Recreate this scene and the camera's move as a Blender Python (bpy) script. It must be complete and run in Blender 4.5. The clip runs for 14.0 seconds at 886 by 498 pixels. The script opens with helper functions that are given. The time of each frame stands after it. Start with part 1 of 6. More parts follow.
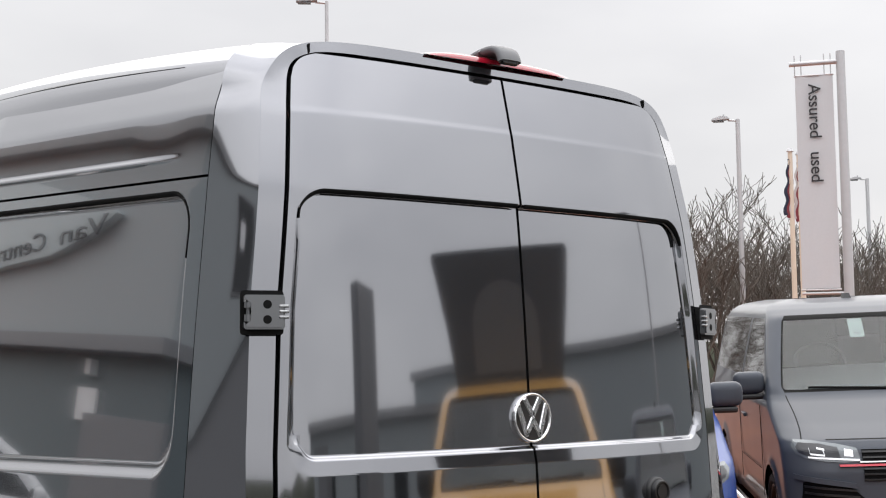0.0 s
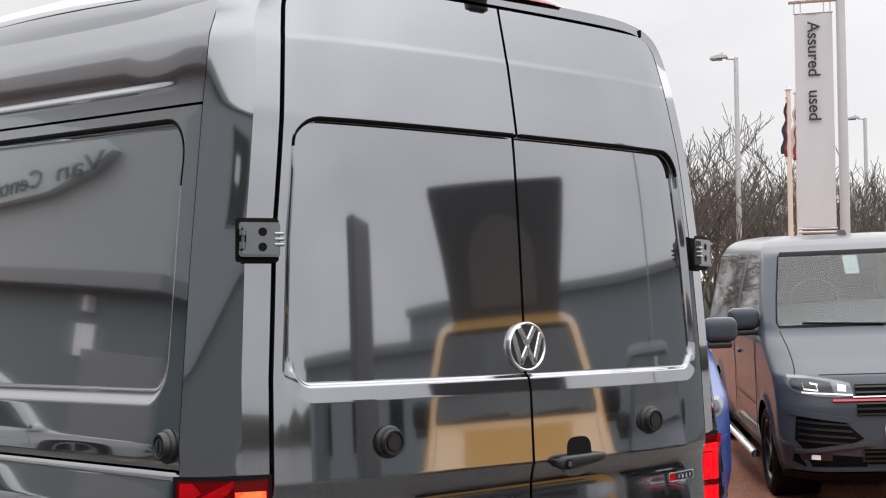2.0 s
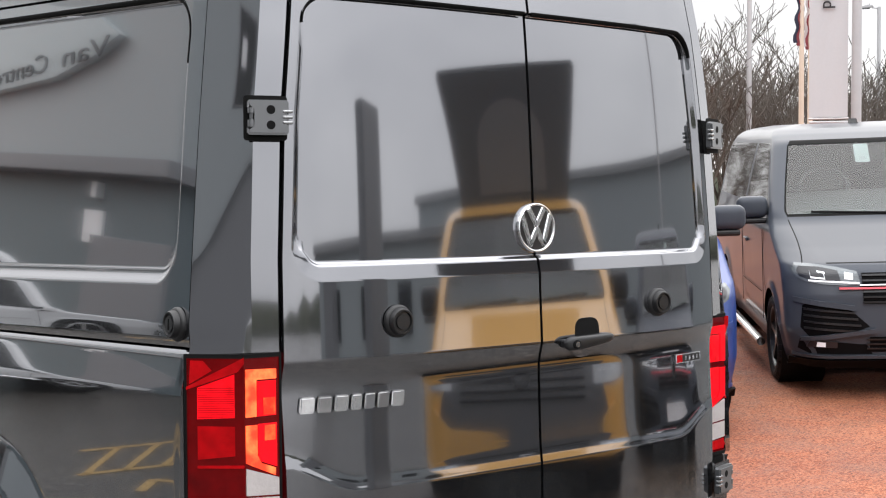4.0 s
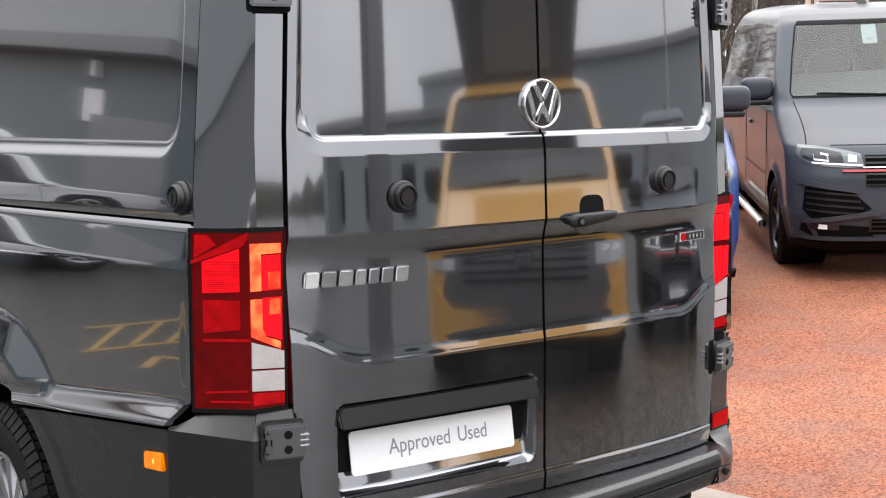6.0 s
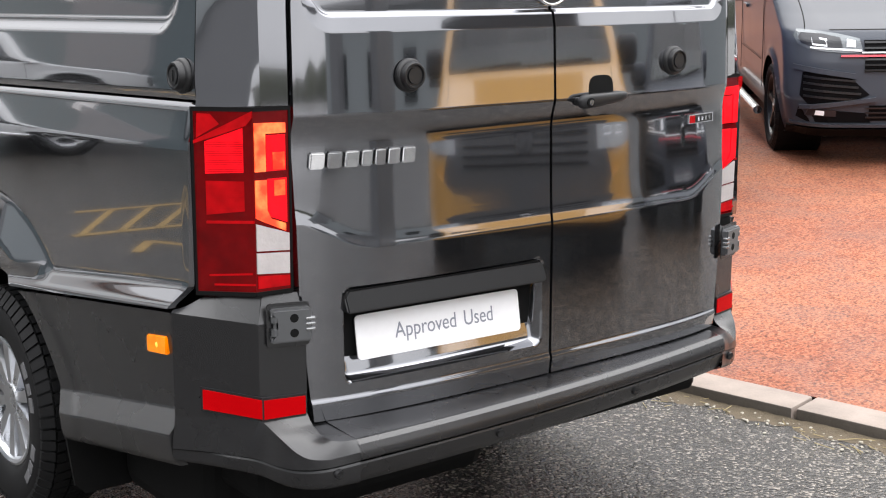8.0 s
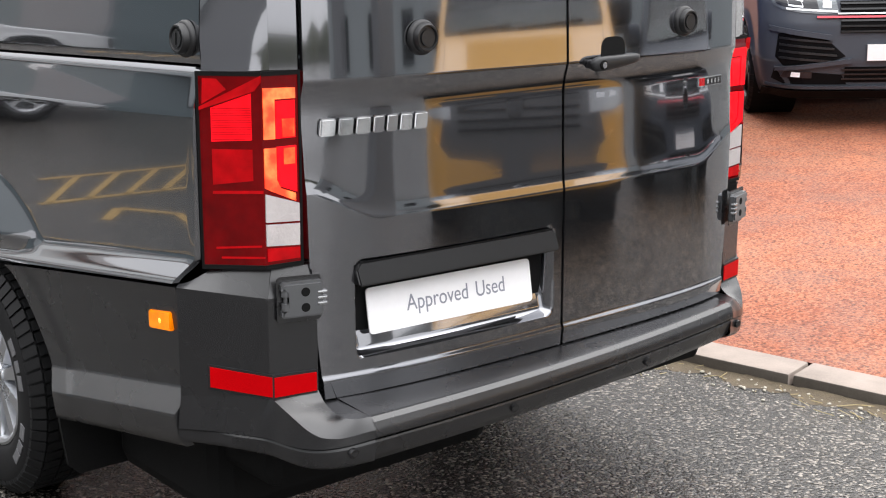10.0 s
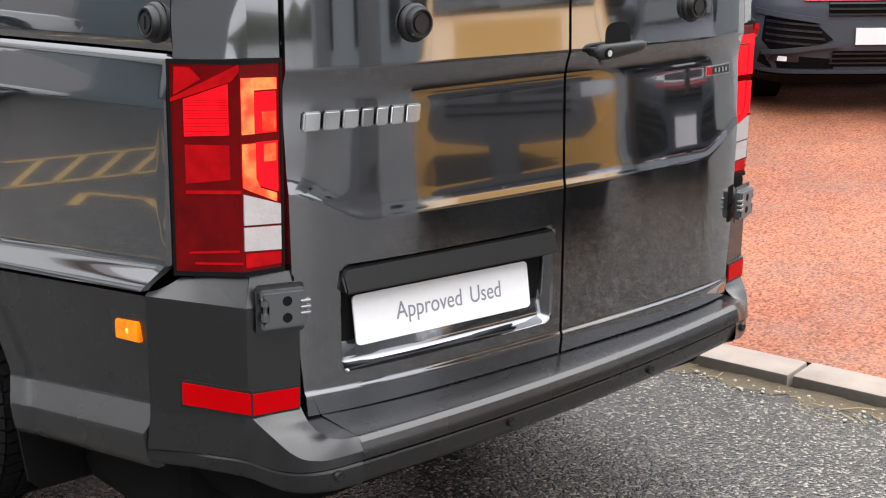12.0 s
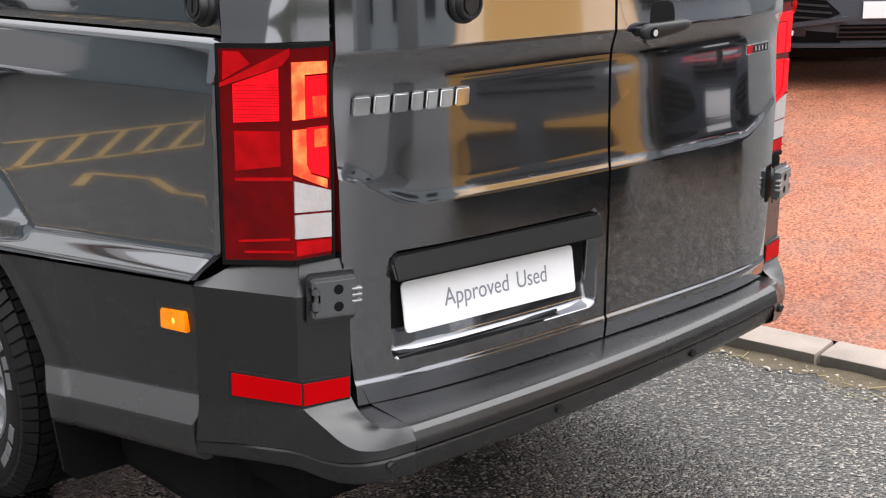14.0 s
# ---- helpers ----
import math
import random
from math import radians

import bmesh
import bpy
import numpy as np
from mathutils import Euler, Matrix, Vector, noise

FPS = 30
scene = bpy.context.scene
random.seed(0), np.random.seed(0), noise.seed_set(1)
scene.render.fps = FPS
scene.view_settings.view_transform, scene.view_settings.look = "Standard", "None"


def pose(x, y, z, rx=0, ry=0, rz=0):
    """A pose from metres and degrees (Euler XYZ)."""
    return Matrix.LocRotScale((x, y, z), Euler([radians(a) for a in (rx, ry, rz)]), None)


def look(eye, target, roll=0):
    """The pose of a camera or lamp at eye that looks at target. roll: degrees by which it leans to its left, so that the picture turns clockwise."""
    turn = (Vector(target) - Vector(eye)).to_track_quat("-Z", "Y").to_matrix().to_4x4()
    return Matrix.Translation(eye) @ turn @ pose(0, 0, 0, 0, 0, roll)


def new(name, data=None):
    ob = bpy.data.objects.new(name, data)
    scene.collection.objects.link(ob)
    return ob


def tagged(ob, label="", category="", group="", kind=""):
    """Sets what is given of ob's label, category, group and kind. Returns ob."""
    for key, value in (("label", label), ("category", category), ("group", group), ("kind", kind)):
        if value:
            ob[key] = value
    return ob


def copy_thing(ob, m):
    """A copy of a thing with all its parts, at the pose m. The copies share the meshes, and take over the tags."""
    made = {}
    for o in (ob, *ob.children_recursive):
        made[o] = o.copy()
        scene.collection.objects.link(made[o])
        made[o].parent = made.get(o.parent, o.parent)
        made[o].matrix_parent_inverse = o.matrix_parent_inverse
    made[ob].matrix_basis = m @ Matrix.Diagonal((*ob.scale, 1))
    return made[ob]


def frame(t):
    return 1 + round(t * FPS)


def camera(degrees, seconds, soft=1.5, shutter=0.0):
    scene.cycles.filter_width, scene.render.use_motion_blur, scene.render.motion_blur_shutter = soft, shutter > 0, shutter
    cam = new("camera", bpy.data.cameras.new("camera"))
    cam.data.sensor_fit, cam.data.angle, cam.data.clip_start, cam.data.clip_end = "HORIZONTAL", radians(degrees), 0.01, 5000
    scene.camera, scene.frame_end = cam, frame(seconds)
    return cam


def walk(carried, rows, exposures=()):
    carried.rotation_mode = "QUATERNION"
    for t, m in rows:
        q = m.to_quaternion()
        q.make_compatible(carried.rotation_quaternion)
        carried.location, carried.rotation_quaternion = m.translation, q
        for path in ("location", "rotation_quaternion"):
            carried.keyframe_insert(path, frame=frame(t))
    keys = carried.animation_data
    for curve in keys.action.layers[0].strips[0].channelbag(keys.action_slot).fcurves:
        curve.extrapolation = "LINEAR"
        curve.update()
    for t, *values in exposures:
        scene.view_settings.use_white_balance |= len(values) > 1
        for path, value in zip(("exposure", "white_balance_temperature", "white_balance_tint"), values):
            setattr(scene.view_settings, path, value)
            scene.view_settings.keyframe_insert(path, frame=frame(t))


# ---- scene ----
cam = camera(36.99, 14.0, 1.15)
PATH = [
    (0.0, pose(-2.402, -2.657, 1.791, 95.27, 0.61, -38.15)),
    (0.5, pose(-2.401, -2.659, 1.785, 95.03, 0.64, -38.22)),
    (1.0, pose(-2.398, -2.659, 1.778, 94.47, 0.60, -38.28)),
    (1.5, pose(-2.398, -2.660, 1.770, 93.66, 0.58, -38.32)),
    (2.0, pose(-2.399, -2.659, 1.764, 92.64, 0.50, -38.30)),
    (2.5, pose(-2.399, -2.652, 1.757, 91.57, 0.43, -38.25)),
    (3.0, pose(-2.398, -2.651, 1.751, 90.39, 0.37, -38.16)),
    (5.5, pose(-2.388, -2.629, 1.725, 84.05, 0.00, -37.89)),
    (6.0, pose(-2.393, -2.627, 1.721, 82.81, -0.07, -37.93)),
    (6.5, pose(-2.392, -2.620, 1.714, 81.57, -0.17, -37.99)),
    (7.0, pose(-2.393, -2.607, 1.709, 80.27, -0.25, -38.12)),
    (7.5, pose(-2.395, -2.581, 1.700, 79.06, -0.31, -38.28)),
    (8.0, pose(-2.396, -2.542, 1.696, 77.95, -0.36, -38.53)),
    (8.5, pose(-2.399, -2.490, 1.695, 77.18, -0.39, -38.85)),
    (11.0, pose(-2.444, -2.263, 1.679, 76.13, -0.51, -41.40)),
    (11.5, pose(-2.375, -2.199, 1.679, 75.85, -0.70, -41.53)),
    (12.0, pose(-2.303, -2.134, 1.679, 75.47, -0.84, -41.75)),
    (12.5, pose(-2.313, -2.087, 1.682, 75.03, -0.79, -41.88)),
    (13.0, pose(-2.339, -2.048, 1.687, 74.66, -0.82, -42.13)),
    (13.5, pose(-2.358, -2.022, 1.689, 74.48, -0.69, -42.29)),
    (14.0, pose(-2.367, -2.003, 1.687, 74.39, -0.52, -42.43)),
]
walk(cam, PATH, ((0.0, 0.0), (1.0, -0.05), (3.0, 0.24), (6.0, 0.40), (8.5, 0.56), (14.0, 0.50)))

# ---- daylight: an even overcast sky and one wide, weak sun ----
world = bpy.data.worlds.new("overcast")
scene.world = world
world.use_nodes = True
wn, wl = world.node_tree.nodes, world.node_tree.links
wn.clear()
w_out = wn.new("ShaderNodeOutputWorld")
w_bg = wn.new("ShaderNodeBackground")
w_sky = wn.new("ShaderNodeTexSky")
w_sky.sky_type, w_sky.sun_disc = "NISHITA", False
w_sky.sun_elevation, w_sky.sun_rotation = radians(50), radians(51)
w_sky.air_density, w_sky.dust_density = 1.0, 4.0
w_scale = wn.new("ShaderNodeVectorMath")
w_scale.operation = "SCALE"
w_scale.inputs["Scale"].default_value = 0.06
w_tc = wn.new("ShaderNodeTexCoord")
w_noise = wn.new("ShaderNodeTexNoise")
w_noise.inputs["Scale"].default_value, w_noise.inputs["Detail"].default_value = 2.2, 5
w_map = wn.new("ShaderNodeMapping")
w_map.inputs["Scale"].default_value = (1, 1, 2.6)
w_ramp = wn.new("ShaderNodeValToRGB")
w_ramp.color_ramp.elements[0].position, w_ramp.color_ramp.elements[0].color = 0.3, (0.66, 0.66, 0.68, 1)
w_ramp.color_ramp.elements[1].position, w_ramp.color_ramp.elements[1].color = 0.75, (0.86, 0.855, 0.86, 1)
w_mix = wn.new("ShaderNodeMix")
w_mix.data_type = "RGBA"
w_mix.inputs["Factor"].default_value = 0.9
wl.new(w_tc.outputs["Generated"], w_map.inputs["Vector"])
wl.new(w_map.outputs["Vector"], w_noise.inputs["Vector"])
wl.new(w_noise.outputs["Fac"], w_ramp.inputs["Fac"])
wl.new(w_sky.outputs["Color"], w_scale.inputs[0])
wl.new(w_scale.outputs["Vector"], w_mix.inputs["A"])
wl.new(w_ramp.outputs["Color"], w_mix.inputs["B"])
# an overcast sky is brighter overhead than at the horizon
w_sep = wn.new("ShaderNodeSeparateXYZ")
w_grad = wn.new("ShaderNodeFloatCurve")
for h, v in ((0.06, 0.163), (0.13, 0.166), (0.25, 0.178), (0.45, 0.24), (0.65, 0.37)):
    w_grad.mapping.curves[0].points.new(h, v)
w_grad.mapping.curves[0].points[0].location = (0.0, 0.16)
w_grad.mapping.curves[0].points[-1].location = (1.0, 0.48)
w_grad.mapping.update()
w_gain = wn.new("ShaderNodeMath")
w_gain.operation = "MULTIPLY"
w_gain.inputs[1].default_value = 7.0
wl.new(w_grad.outputs["Value"], w_gain.inputs[0])
w_mul = wn.new("ShaderNodeVectorMath")
w_mul.operation = "SCALE"
wl.new(w_tc.outputs["Generated"], w_sep.inputs[0])
wl.new(w_sep.outputs["Z"], w_grad.inputs["Value"])
wl.new(w_mix.outputs["Result"], w_mul.inputs[0])
# the cloud is a little thinner towards the south
w_side = wn.new("ShaderNodeMath")
w_side.operation = "MULTIPLY_ADD"
w_side.inputs[1].default_value, w_side.inputs[2].default_value = -0.28, 1.20
w_both = wn.new("ShaderNodeMath")
w_both.operation = "MULTIPLY"
wl.new(w_sep.outputs["Y"], w_side.inputs[0])
wl.new(w_side.outputs[0], w_both.inputs[0])
wl.new(w_gain.outputs[0], w_both.inputs[1])
wl.new(w_both.outputs[0], w_mul.inputs["Scale"])
wl.new(w_mul.outputs["Vector"], w_bg.inputs["Color"])
w_bg.inputs["Strength"].default_value = 1.0
wl.new(w_bg.outputs["Background"], w_out.inputs["Surface"])

sun = new("sun", bpy.data.lights.new("sun", "SUN"))
sun.data.energy, sun.data.angle, sun.data.color = 1.5, radians(90), (1.0, 0.97, 0.93)
sun.matrix_world = look((0, 0, 0), (-0.5, -0.4, -0.77))

# ---- materials ----
def mat(name, color, rough=0.5, metal=0.0, coat=0.0, coat_ior=1.5, coat_rough=0.02, spec=0.5, emit=None, emit_strength=0.0,
        vary=0.12, scale=6.0, bump=0.0, bump_scale=60.0, fine=0.06, rough_vary=0.08, alpha=1.0, stretch=(1, 1, 1), emit_hot=None):
    """A procedural surface: colour varied at two scales, roughness varied, fine relief."""
    m = bpy.data.materials.new(name)
    m.use_nodes = True
    n, l = m.node_tree.nodes, m.node_tree.links
    b = n["Principled BSDF"]
    tc = n.new("ShaderNodeTexCoord")
    mp = n.new("ShaderNodeMapping")
    mp.inputs["Scale"].default_value = stretch
    l.new(tc.outputs["Object"], mp.inputs["Vector"])
    big, small = n.new("ShaderNodeTexNoise"), n.new("ShaderNodeTexNoise")
    big.inputs["Scale"].default_value, big.inputs["Detail"].default_value = scale, 4
    small.inputs["Scale"].default_value, small.inputs["Detail"].default_value = bump_scale, 3
    for k in (big, small):
        l.new(mp.outputs["Vector"], k.inputs["Vector"])
    add = n.new("ShaderNodeMath")
    add.operation = "MULTIPLY_ADD"
    add.inputs[1].default_value = vary
    l.new(big.outputs["Fac"], add.inputs[0])
    add2 = n.new("ShaderNodeMath")
    add2.operation = "MULTIPLY_ADD"
    add2.inputs[1].default_value = fine
    l.new(small.outputs["Fac"], add2.inputs[0])
    add.inputs[2].default_value = 1 - vary / 2 - fine / 2
    l.new(add.outputs[0], add2.inputs[2])
    mul = n.new("ShaderNodeVectorMath")
    mul.operation = "SCALE"
    mul.inputs[0].default_value = color
    l.new(add2.outputs[0], mul.inputs["Scale"])
    l.new(mul.outputs["Vector"], b.inputs["Base Color"])
    rv = n.new("ShaderNodeMath")
    rv.operation = "MULTIPLY_ADD"
    rv.inputs[1].default_value, rv.inputs[2].default_value = rough_vary, max(0.0, rough - rough_vary / 2)
    l.new(big.outputs["Fac"], rv.inputs[0])
    l.new(rv.outputs[0], b.inputs["Roughness"])
    b.inputs["Metallic"].default_value = metal
    b.inputs["Coat Weight"].default_value = coat
    b.inputs["Coat IOR"].default_value = coat_ior
    b.inputs["Coat Roughness"].default_value = coat_rough
    b.inputs["Specular IOR Level"].default_value = spec
    b.inputs["Alpha"].default_value = alpha
    if emit:
        b.inputs["Emission Color"].default_value = (*emit, 1)
        if emit_hot:
            hot = n.new("ShaderNodeValToRGB")
            hot.color_ramp.elements[0].position, hot.color_ramp.elements[0].color = 0.40, (*emit, 1)
            hot.color_ramp.elements[1].position, hot.color_ramp.elements[1].color = 0.66, (*emit_hot, 1)
            l.new(big.outputs["Fac"], hot.inputs["Fac"])
            l.new(hot.outputs["Color"], b.inputs["Emission Color"])
        glow = n.new("ShaderNodeMath")
        glow.operation = "MULTIPLY_ADD"
        glow.inputs[1].default_value, glow.inputs[2].default_value = emit_strength * 1.6, emit_strength * 0.2
        l.new(big.outputs["Fac"], glow.inputs[0])
        l.new(glow.outputs[0], b.inputs["Emission Strength"])
    if bump:
        bp = n.new("ShaderNodeBump")
        bp.inputs["Strength"].default_value, bp.inputs["Distance"].default_value = bump, 0.01
        l.new(small.outputs["Fac"], bp.inputs["Height"])
        l.new(bp.outputs["Normal"], b.inputs["Normal"])
    return m


def glass_mat(name, color=(0.9, 0.95, 0.95), rough=0.0, ior=1.45):
    m = bpy.data.materials.new(name)
    m.use_nodes = True
    b = m.node_tree.nodes["Principled BSDF"]
    b.inputs["Base Color"].default_value = (*color, 1)
    b.inputs["Transmission Weight"].default_value = 1
    b.inputs["Roughness"].default_value = rough
    b.inputs["IOR"].default_value = ior
    return m


PAINT = mat("graphite_metallic_paint", (0.233, 0.237, 0.254), 0.055, 0.96, 1.0, 1.6, 0.012, vary=0.05, scale=1.5, bump_scale=900, fine=0.12, rough_vary=0.02)
PLASTIC = mat("grained_charcoal_plastic", (0.0095, 0.0095, 0.0105), 0.27, 0, spec=0.85, bump=0.022, bump_scale=420, vary=0.12, scale=5)
BLACK = mat("black_plastic", (0.012, 0.012, 0.013), 0.38, bump=0.012, bump_scale=300)
BAR_BLACK = mat("satin_black_bar", (0.005, 0.005, 0.0055), 0.33, spec=0.35, vary=0.1)
RUBBER = mat("tyre_rubber", (0.008, 0.008, 0.0085), 0.6, spec=0.22, bump=0.03, bump_scale=200, vary=0.3, scale=9)
TYRE_GREY = mat("grey_tyre_print", (0.12, 0.12, 0.125), 0.7, vary=0.3, scale=40)
POD_GREY = mat("satin_grey_plastic", (0.13, 0.133, 0.14), 0.5, vary=0.1)
SEAL = mat("black_rubber_seal", (0.005, 0.005, 0.005), 0.75, spec=0.15)
CHROME = mat("chrome", (0.86, 0.86, 0.87), 0.07, 1.0, vary=0.03, rough_vary=0.03)
ALLOY = mat("silver_alloy", (0.62, 0.63, 0.65), 0.28, 1.0, vary=0.05)
RED_LENS = mat("red_lens", (0.16, 0.001, 0.002), 0.25, 0, 0.15, 1.4, spec=0.2, vary=0.3, scale=30, emit=(1, 0.002, 0.008), emit_strength=0.22)
RED_DARK = mat("dark_red_lens", (0.05, 0.0005, 0.001), 0.04, 0, 0.5, 1.4, spec=0.15, vary=0.5, scale=18, emit=(1, 0.0, 0.006), emit_strength=0.06)
RED_LIT = mat("lit_red_lens", (0.2, 0.001, 0.003), 0.25, 0, 0.2, 1.4, spec=0.2, emit=(1, 0.004, 0.012), emit_strength=0.85, vary=0.3, scale=26)
ORANGE_LIT = mat("lit_orange_field", (0.4, 0.03, 0.01), 0.2, 0, 0.3, 1.4, spec=0.2, emit=(1, 0.02, 0.012), emit_hot=(1, 0.12, 0.03), emit_strength=1.1, vary=0.3, scale=30)
RED_GLOW = mat("glowing_lamp_strip", (0.4, 0.05, 0.02), 0.2, 0, 0.3, 1.4, spec=0.2, emit=(1, 0.035, 0.014), emit_hot=(1, 0.16, 0.045), emit_strength=1.4, vary=0.3, scale=24)
# the bumper reflector is no lamp; a slight glow is added to its red
REFLECTOR = mat("red_reflector", (0.34, 0.0005, 0.002), 0.4, 0, 0.0, 1.4, spec=0.05, emit=(1, 0.0, 0.004), emit_strength=0.12, bump=0.1, bump_scale=300, fine=0.35)
BRAKE_RED = mat("unlit_red_lens", (0.30, 0.006, 0.02), 0.15, 0, 1.0, 1.5)
CLEAR_LENS = mat("clear_reversing_lens", (0.62, 0.57, 0.56), 0.15, 0.2, 1.0, 1.5, vary=0.25, scale=25, bump=0.2, bump_scale=90)
AMBER = mat("amber_lens", (0.6, 0.17, 0.002), 0.25, 0, 0.3, 1.4, spec=0.3, emit=(1, 0.22, 0.0), emit_strength=0.5, vary=0.45, scale=45)
AMBER_HOT = mat("amber_bulb", (0.9, 0.5, 0.1), 0.3, emit=(1, 0.45, 0.04), emit_strength=0.95, vary=0.2, scale=60)
PLATE_WHITE = mat("white_plate", (0.86, 0.85, 0.86), 0.25, 0, 0.3, vary=0.02)
INK = mat("grey_printed_letters", (0.23, 0.24, 0.28), 0.5)
HINGE = mat("painted_hinge_steel", (0.13, 0.134, 0.14), 0.3, 0.6, 0.6, 1.6, vary=0.1)

# ---- building tools ----
def link_mesh(name, verts, faces, material, parent=None, label="", smooth=True):
    me = bpy.data.meshes.new(name)
    me.from_pydata([tuple(v) for v in verts], [], [tuple(f) for f in faces])
    if smooth:
        me.shade_smooth()
    me.update()
    me.materials.append(material)
    ob = new(name, me)
    if parent:
        ob.parent = parent
    if label:
        ob["label"] = label
    return ob


def part(name, bm, material, parent=None, label="", smooth=False, sharp=None):
    me = bpy.data.meshes.new(name)
    bmesh.ops.recalc_face_normals(bm, faces=bm.faces[:])
    bm.to_mesh(me)
    bm.free()
    if smooth:
        me.shade_smooth()
        if sharp:
            me.set_sharp_from_angle(angle=radians(sharp))
    me.materials.append(material)
    ob = new(name, me)
    if parent:
        ob.parent = parent
    if label:
        ob["label"] = label
    return ob


def thing(name, label, category, group="", kind="", m=None):
    ob = new(name)
    if m:
        ob.matrix_world = m
    return tagged(ob, label, category, group, kind)


def box(bm, c, s, m=None, bevel=0.0, seg=2):
    """Adds a box of size s at c to bm."""
    g = bmesh.ops.create_cube(bm, size=1, matrix=(m or Matrix()) @ Matrix.Translation(c) @ Matrix.Diagonal((*s, 1)))
    if bevel:
        vs = set(g["verts"])
        es = [e for e in bm.edges if e.verts[0] in vs and e.verts[1] in vs]
        bmesh.ops.bevel(bm, geom=es, offset=bevel, segments=seg, profile=0.5, affect="EDGES")
    return bm


def rod(bm, a, b, r0, r1=None, n=12, caps=True):
    """Adds a tapered rod from a to b."""
    a, b = Vector(a), Vector(b)
    d = b - a
    m = Matrix.Translation((a + b) / 2) @ d.to_track_quat("Z", "Y").to_matrix().to_4x4()
    bmesh.ops.create_cone(bm, cap_ends=caps, segments=n, radius1=r0, radius2=r0 if r1 is None else r1, depth=d.length, matrix=m)
    return bm


def prism(bm, poly, f, depth):
    """A plate from a flat outline: f maps (a, b, h) to a point; h runs from 0 to depth."""
    lo = [bm.verts.new(f(a, b, 0)) for a, b in poly]
    hi = [bm.verts.new(f(a, b, depth)) for a, b in poly]
    bm.faces.new(hi)
    bm.faces.new(lo[::-1])
    for i in range(len(poly)):
        j = (i + 1) % len(poly)
        bm.faces.new((lo[i], lo[j], hi[j], hi[i]))
    return bm


def rounded(w, h, r, n=5, cx=0.0, cy=0.0):
    """The outline of a rounded rectangle."""
    out = []
    for sx, sy, a0 in ((1, 1, 0), (-1, 1, 90), (-1, -1, 180), (1, -1, 270)):
        for k in range(n + 1):
            a = radians(a0 + 90 * k / n)
            out.append((cx + sx * (w / 2 - r) + r * math.cos(a), cy + sy * (h / 2 - r) + r * math.sin(a)))
    return out


def sheet(name, P, material, parent=None, label="", hem=0.0, inward=None, flip=False, keep=None, mirror=False):
    """A smooth sheet through the grid of points P (rows, columns, 3), its rim turned inward by hem to give it thickness."""
    P = np.array(P, float)
    if mirror:
        P = P * np.array([-1.0, 1, 1])
        flip = not flip
    if hem:
        R, K = P.shape[:2]
        d = np.array(inward, float)
        if mirror:
            d = d * np.array([-1.0, 1, 1])
        Q = np.empty((R + 4, K + 4, 3))
        Q[2:-2, 2:-2] = P
        Q[:2, 2:-2], Q[-2:, 2:-2] = P[:1], P[-1:]
        Q[:, :2], Q[:, -2:] = Q[:, 2:3], Q[:, -3:-2]
        off = np.zeros((R + 4, K + 4))
        off[1, :] = off[-2, :] = np.maximum(off[1, :], 0.003)
        off[:, 1] = off[:, -2] = 0.003
        off[0, :] = off[-1, :] = hem
        off[:, 0] = off[:, -1] = hem
        P = Q + off[..., None] * d
        # the first ring in stays on the surface, the outer two fall back behind it
    R, K = P.shape[:2]
    idx = np.arange(R * K).reshape(R, K)
    F = np.stack([idx[:-1, :-1], idx[:-1, 1:], idx[1:, 1:], idx[1:, :-1]], -1).reshape(-1, 4)
    if keep is not None:
        F = F[keep.reshape(-1)]
    if flip:
        F = F[:, ::-1]
    ob = link_mesh(name, P.reshape(-1, 3).tolist(), F.tolist(), material, parent, label)
    if hem:
        ob.data.set_sharp_from_angle(angle=radians(42))
    return ob


def table(xs, vs, smooth=0.0, lo=0.2, hi=3.2, step=0.002):
    """A smooth curve through (xs, vs), as a function."""
    g = np.arange(lo, hi, step)
    v = np.interp(g, xs, vs)
    if smooth:
        k = np.arange(-3 * smooth, 3 * smooth + step, step)
        w = np.exp(-0.5 * (k / smooth) ** 2)
        pad = len(k) // 2
        v = np.convolve(np.pad(v, pad, mode="edge"), w / w.sum(), "same")[pad:-pad]
    return lambda x: np.interp(x, g, v)


def step01(x):
    x = np.clip(x, 0, 1)
    return x * x * (3 - 2 * x)


def rbox(x, z, hx, z0, z1, r):
    """Distance inside (+) a rounded box |x| < hx, z0 < z < z1."""
    qx = np.abs(x) - (hx - r)
    qz = np.abs(z - (z0 + z1) / 2) - ((z1 - z0) / 2 - r)
    return r - np.hypot(np.maximum(qx, 0), np.maximum(qz, 0)) - np.minimum(np.maximum(qx, qz), 0)


def words(name, text, size, material, m, depth=0.002, parent=None, align="CENTER", spacing=1.0, label="", bold=0.0):
    c = bpy.data.curves.new(name, "FONT")
    c.body, c.size, c.extrude, c.align_x, c.align_y, c.space_character, c.offset = text, size, depth, align, "CENTER", spacing, bold
    t = bpy.data.objects.new(name, c)
    scene.collection.objects.link(t)
    bpy.context.view_layer.update()
    me = bpy.data.meshes.new_from_object(t.evaluated_get(bpy.context.evaluated_depsgraph_get()))
    bpy.data.objects.remove(t)
    bpy.data.curves.remove(c)
    me.name = name
    me.materials.clear()
    me.materials.append(material)
    ob = new(name, me)
    if parent:
        ob.parent = parent
    ob.matrix_local = m
    if label:
        ob["label"] = label
    return ob

# ---- the graphite panel van ----
van = thing("panel_van", "dark graphite high-roof panel van parked on wet asphalt", "van")

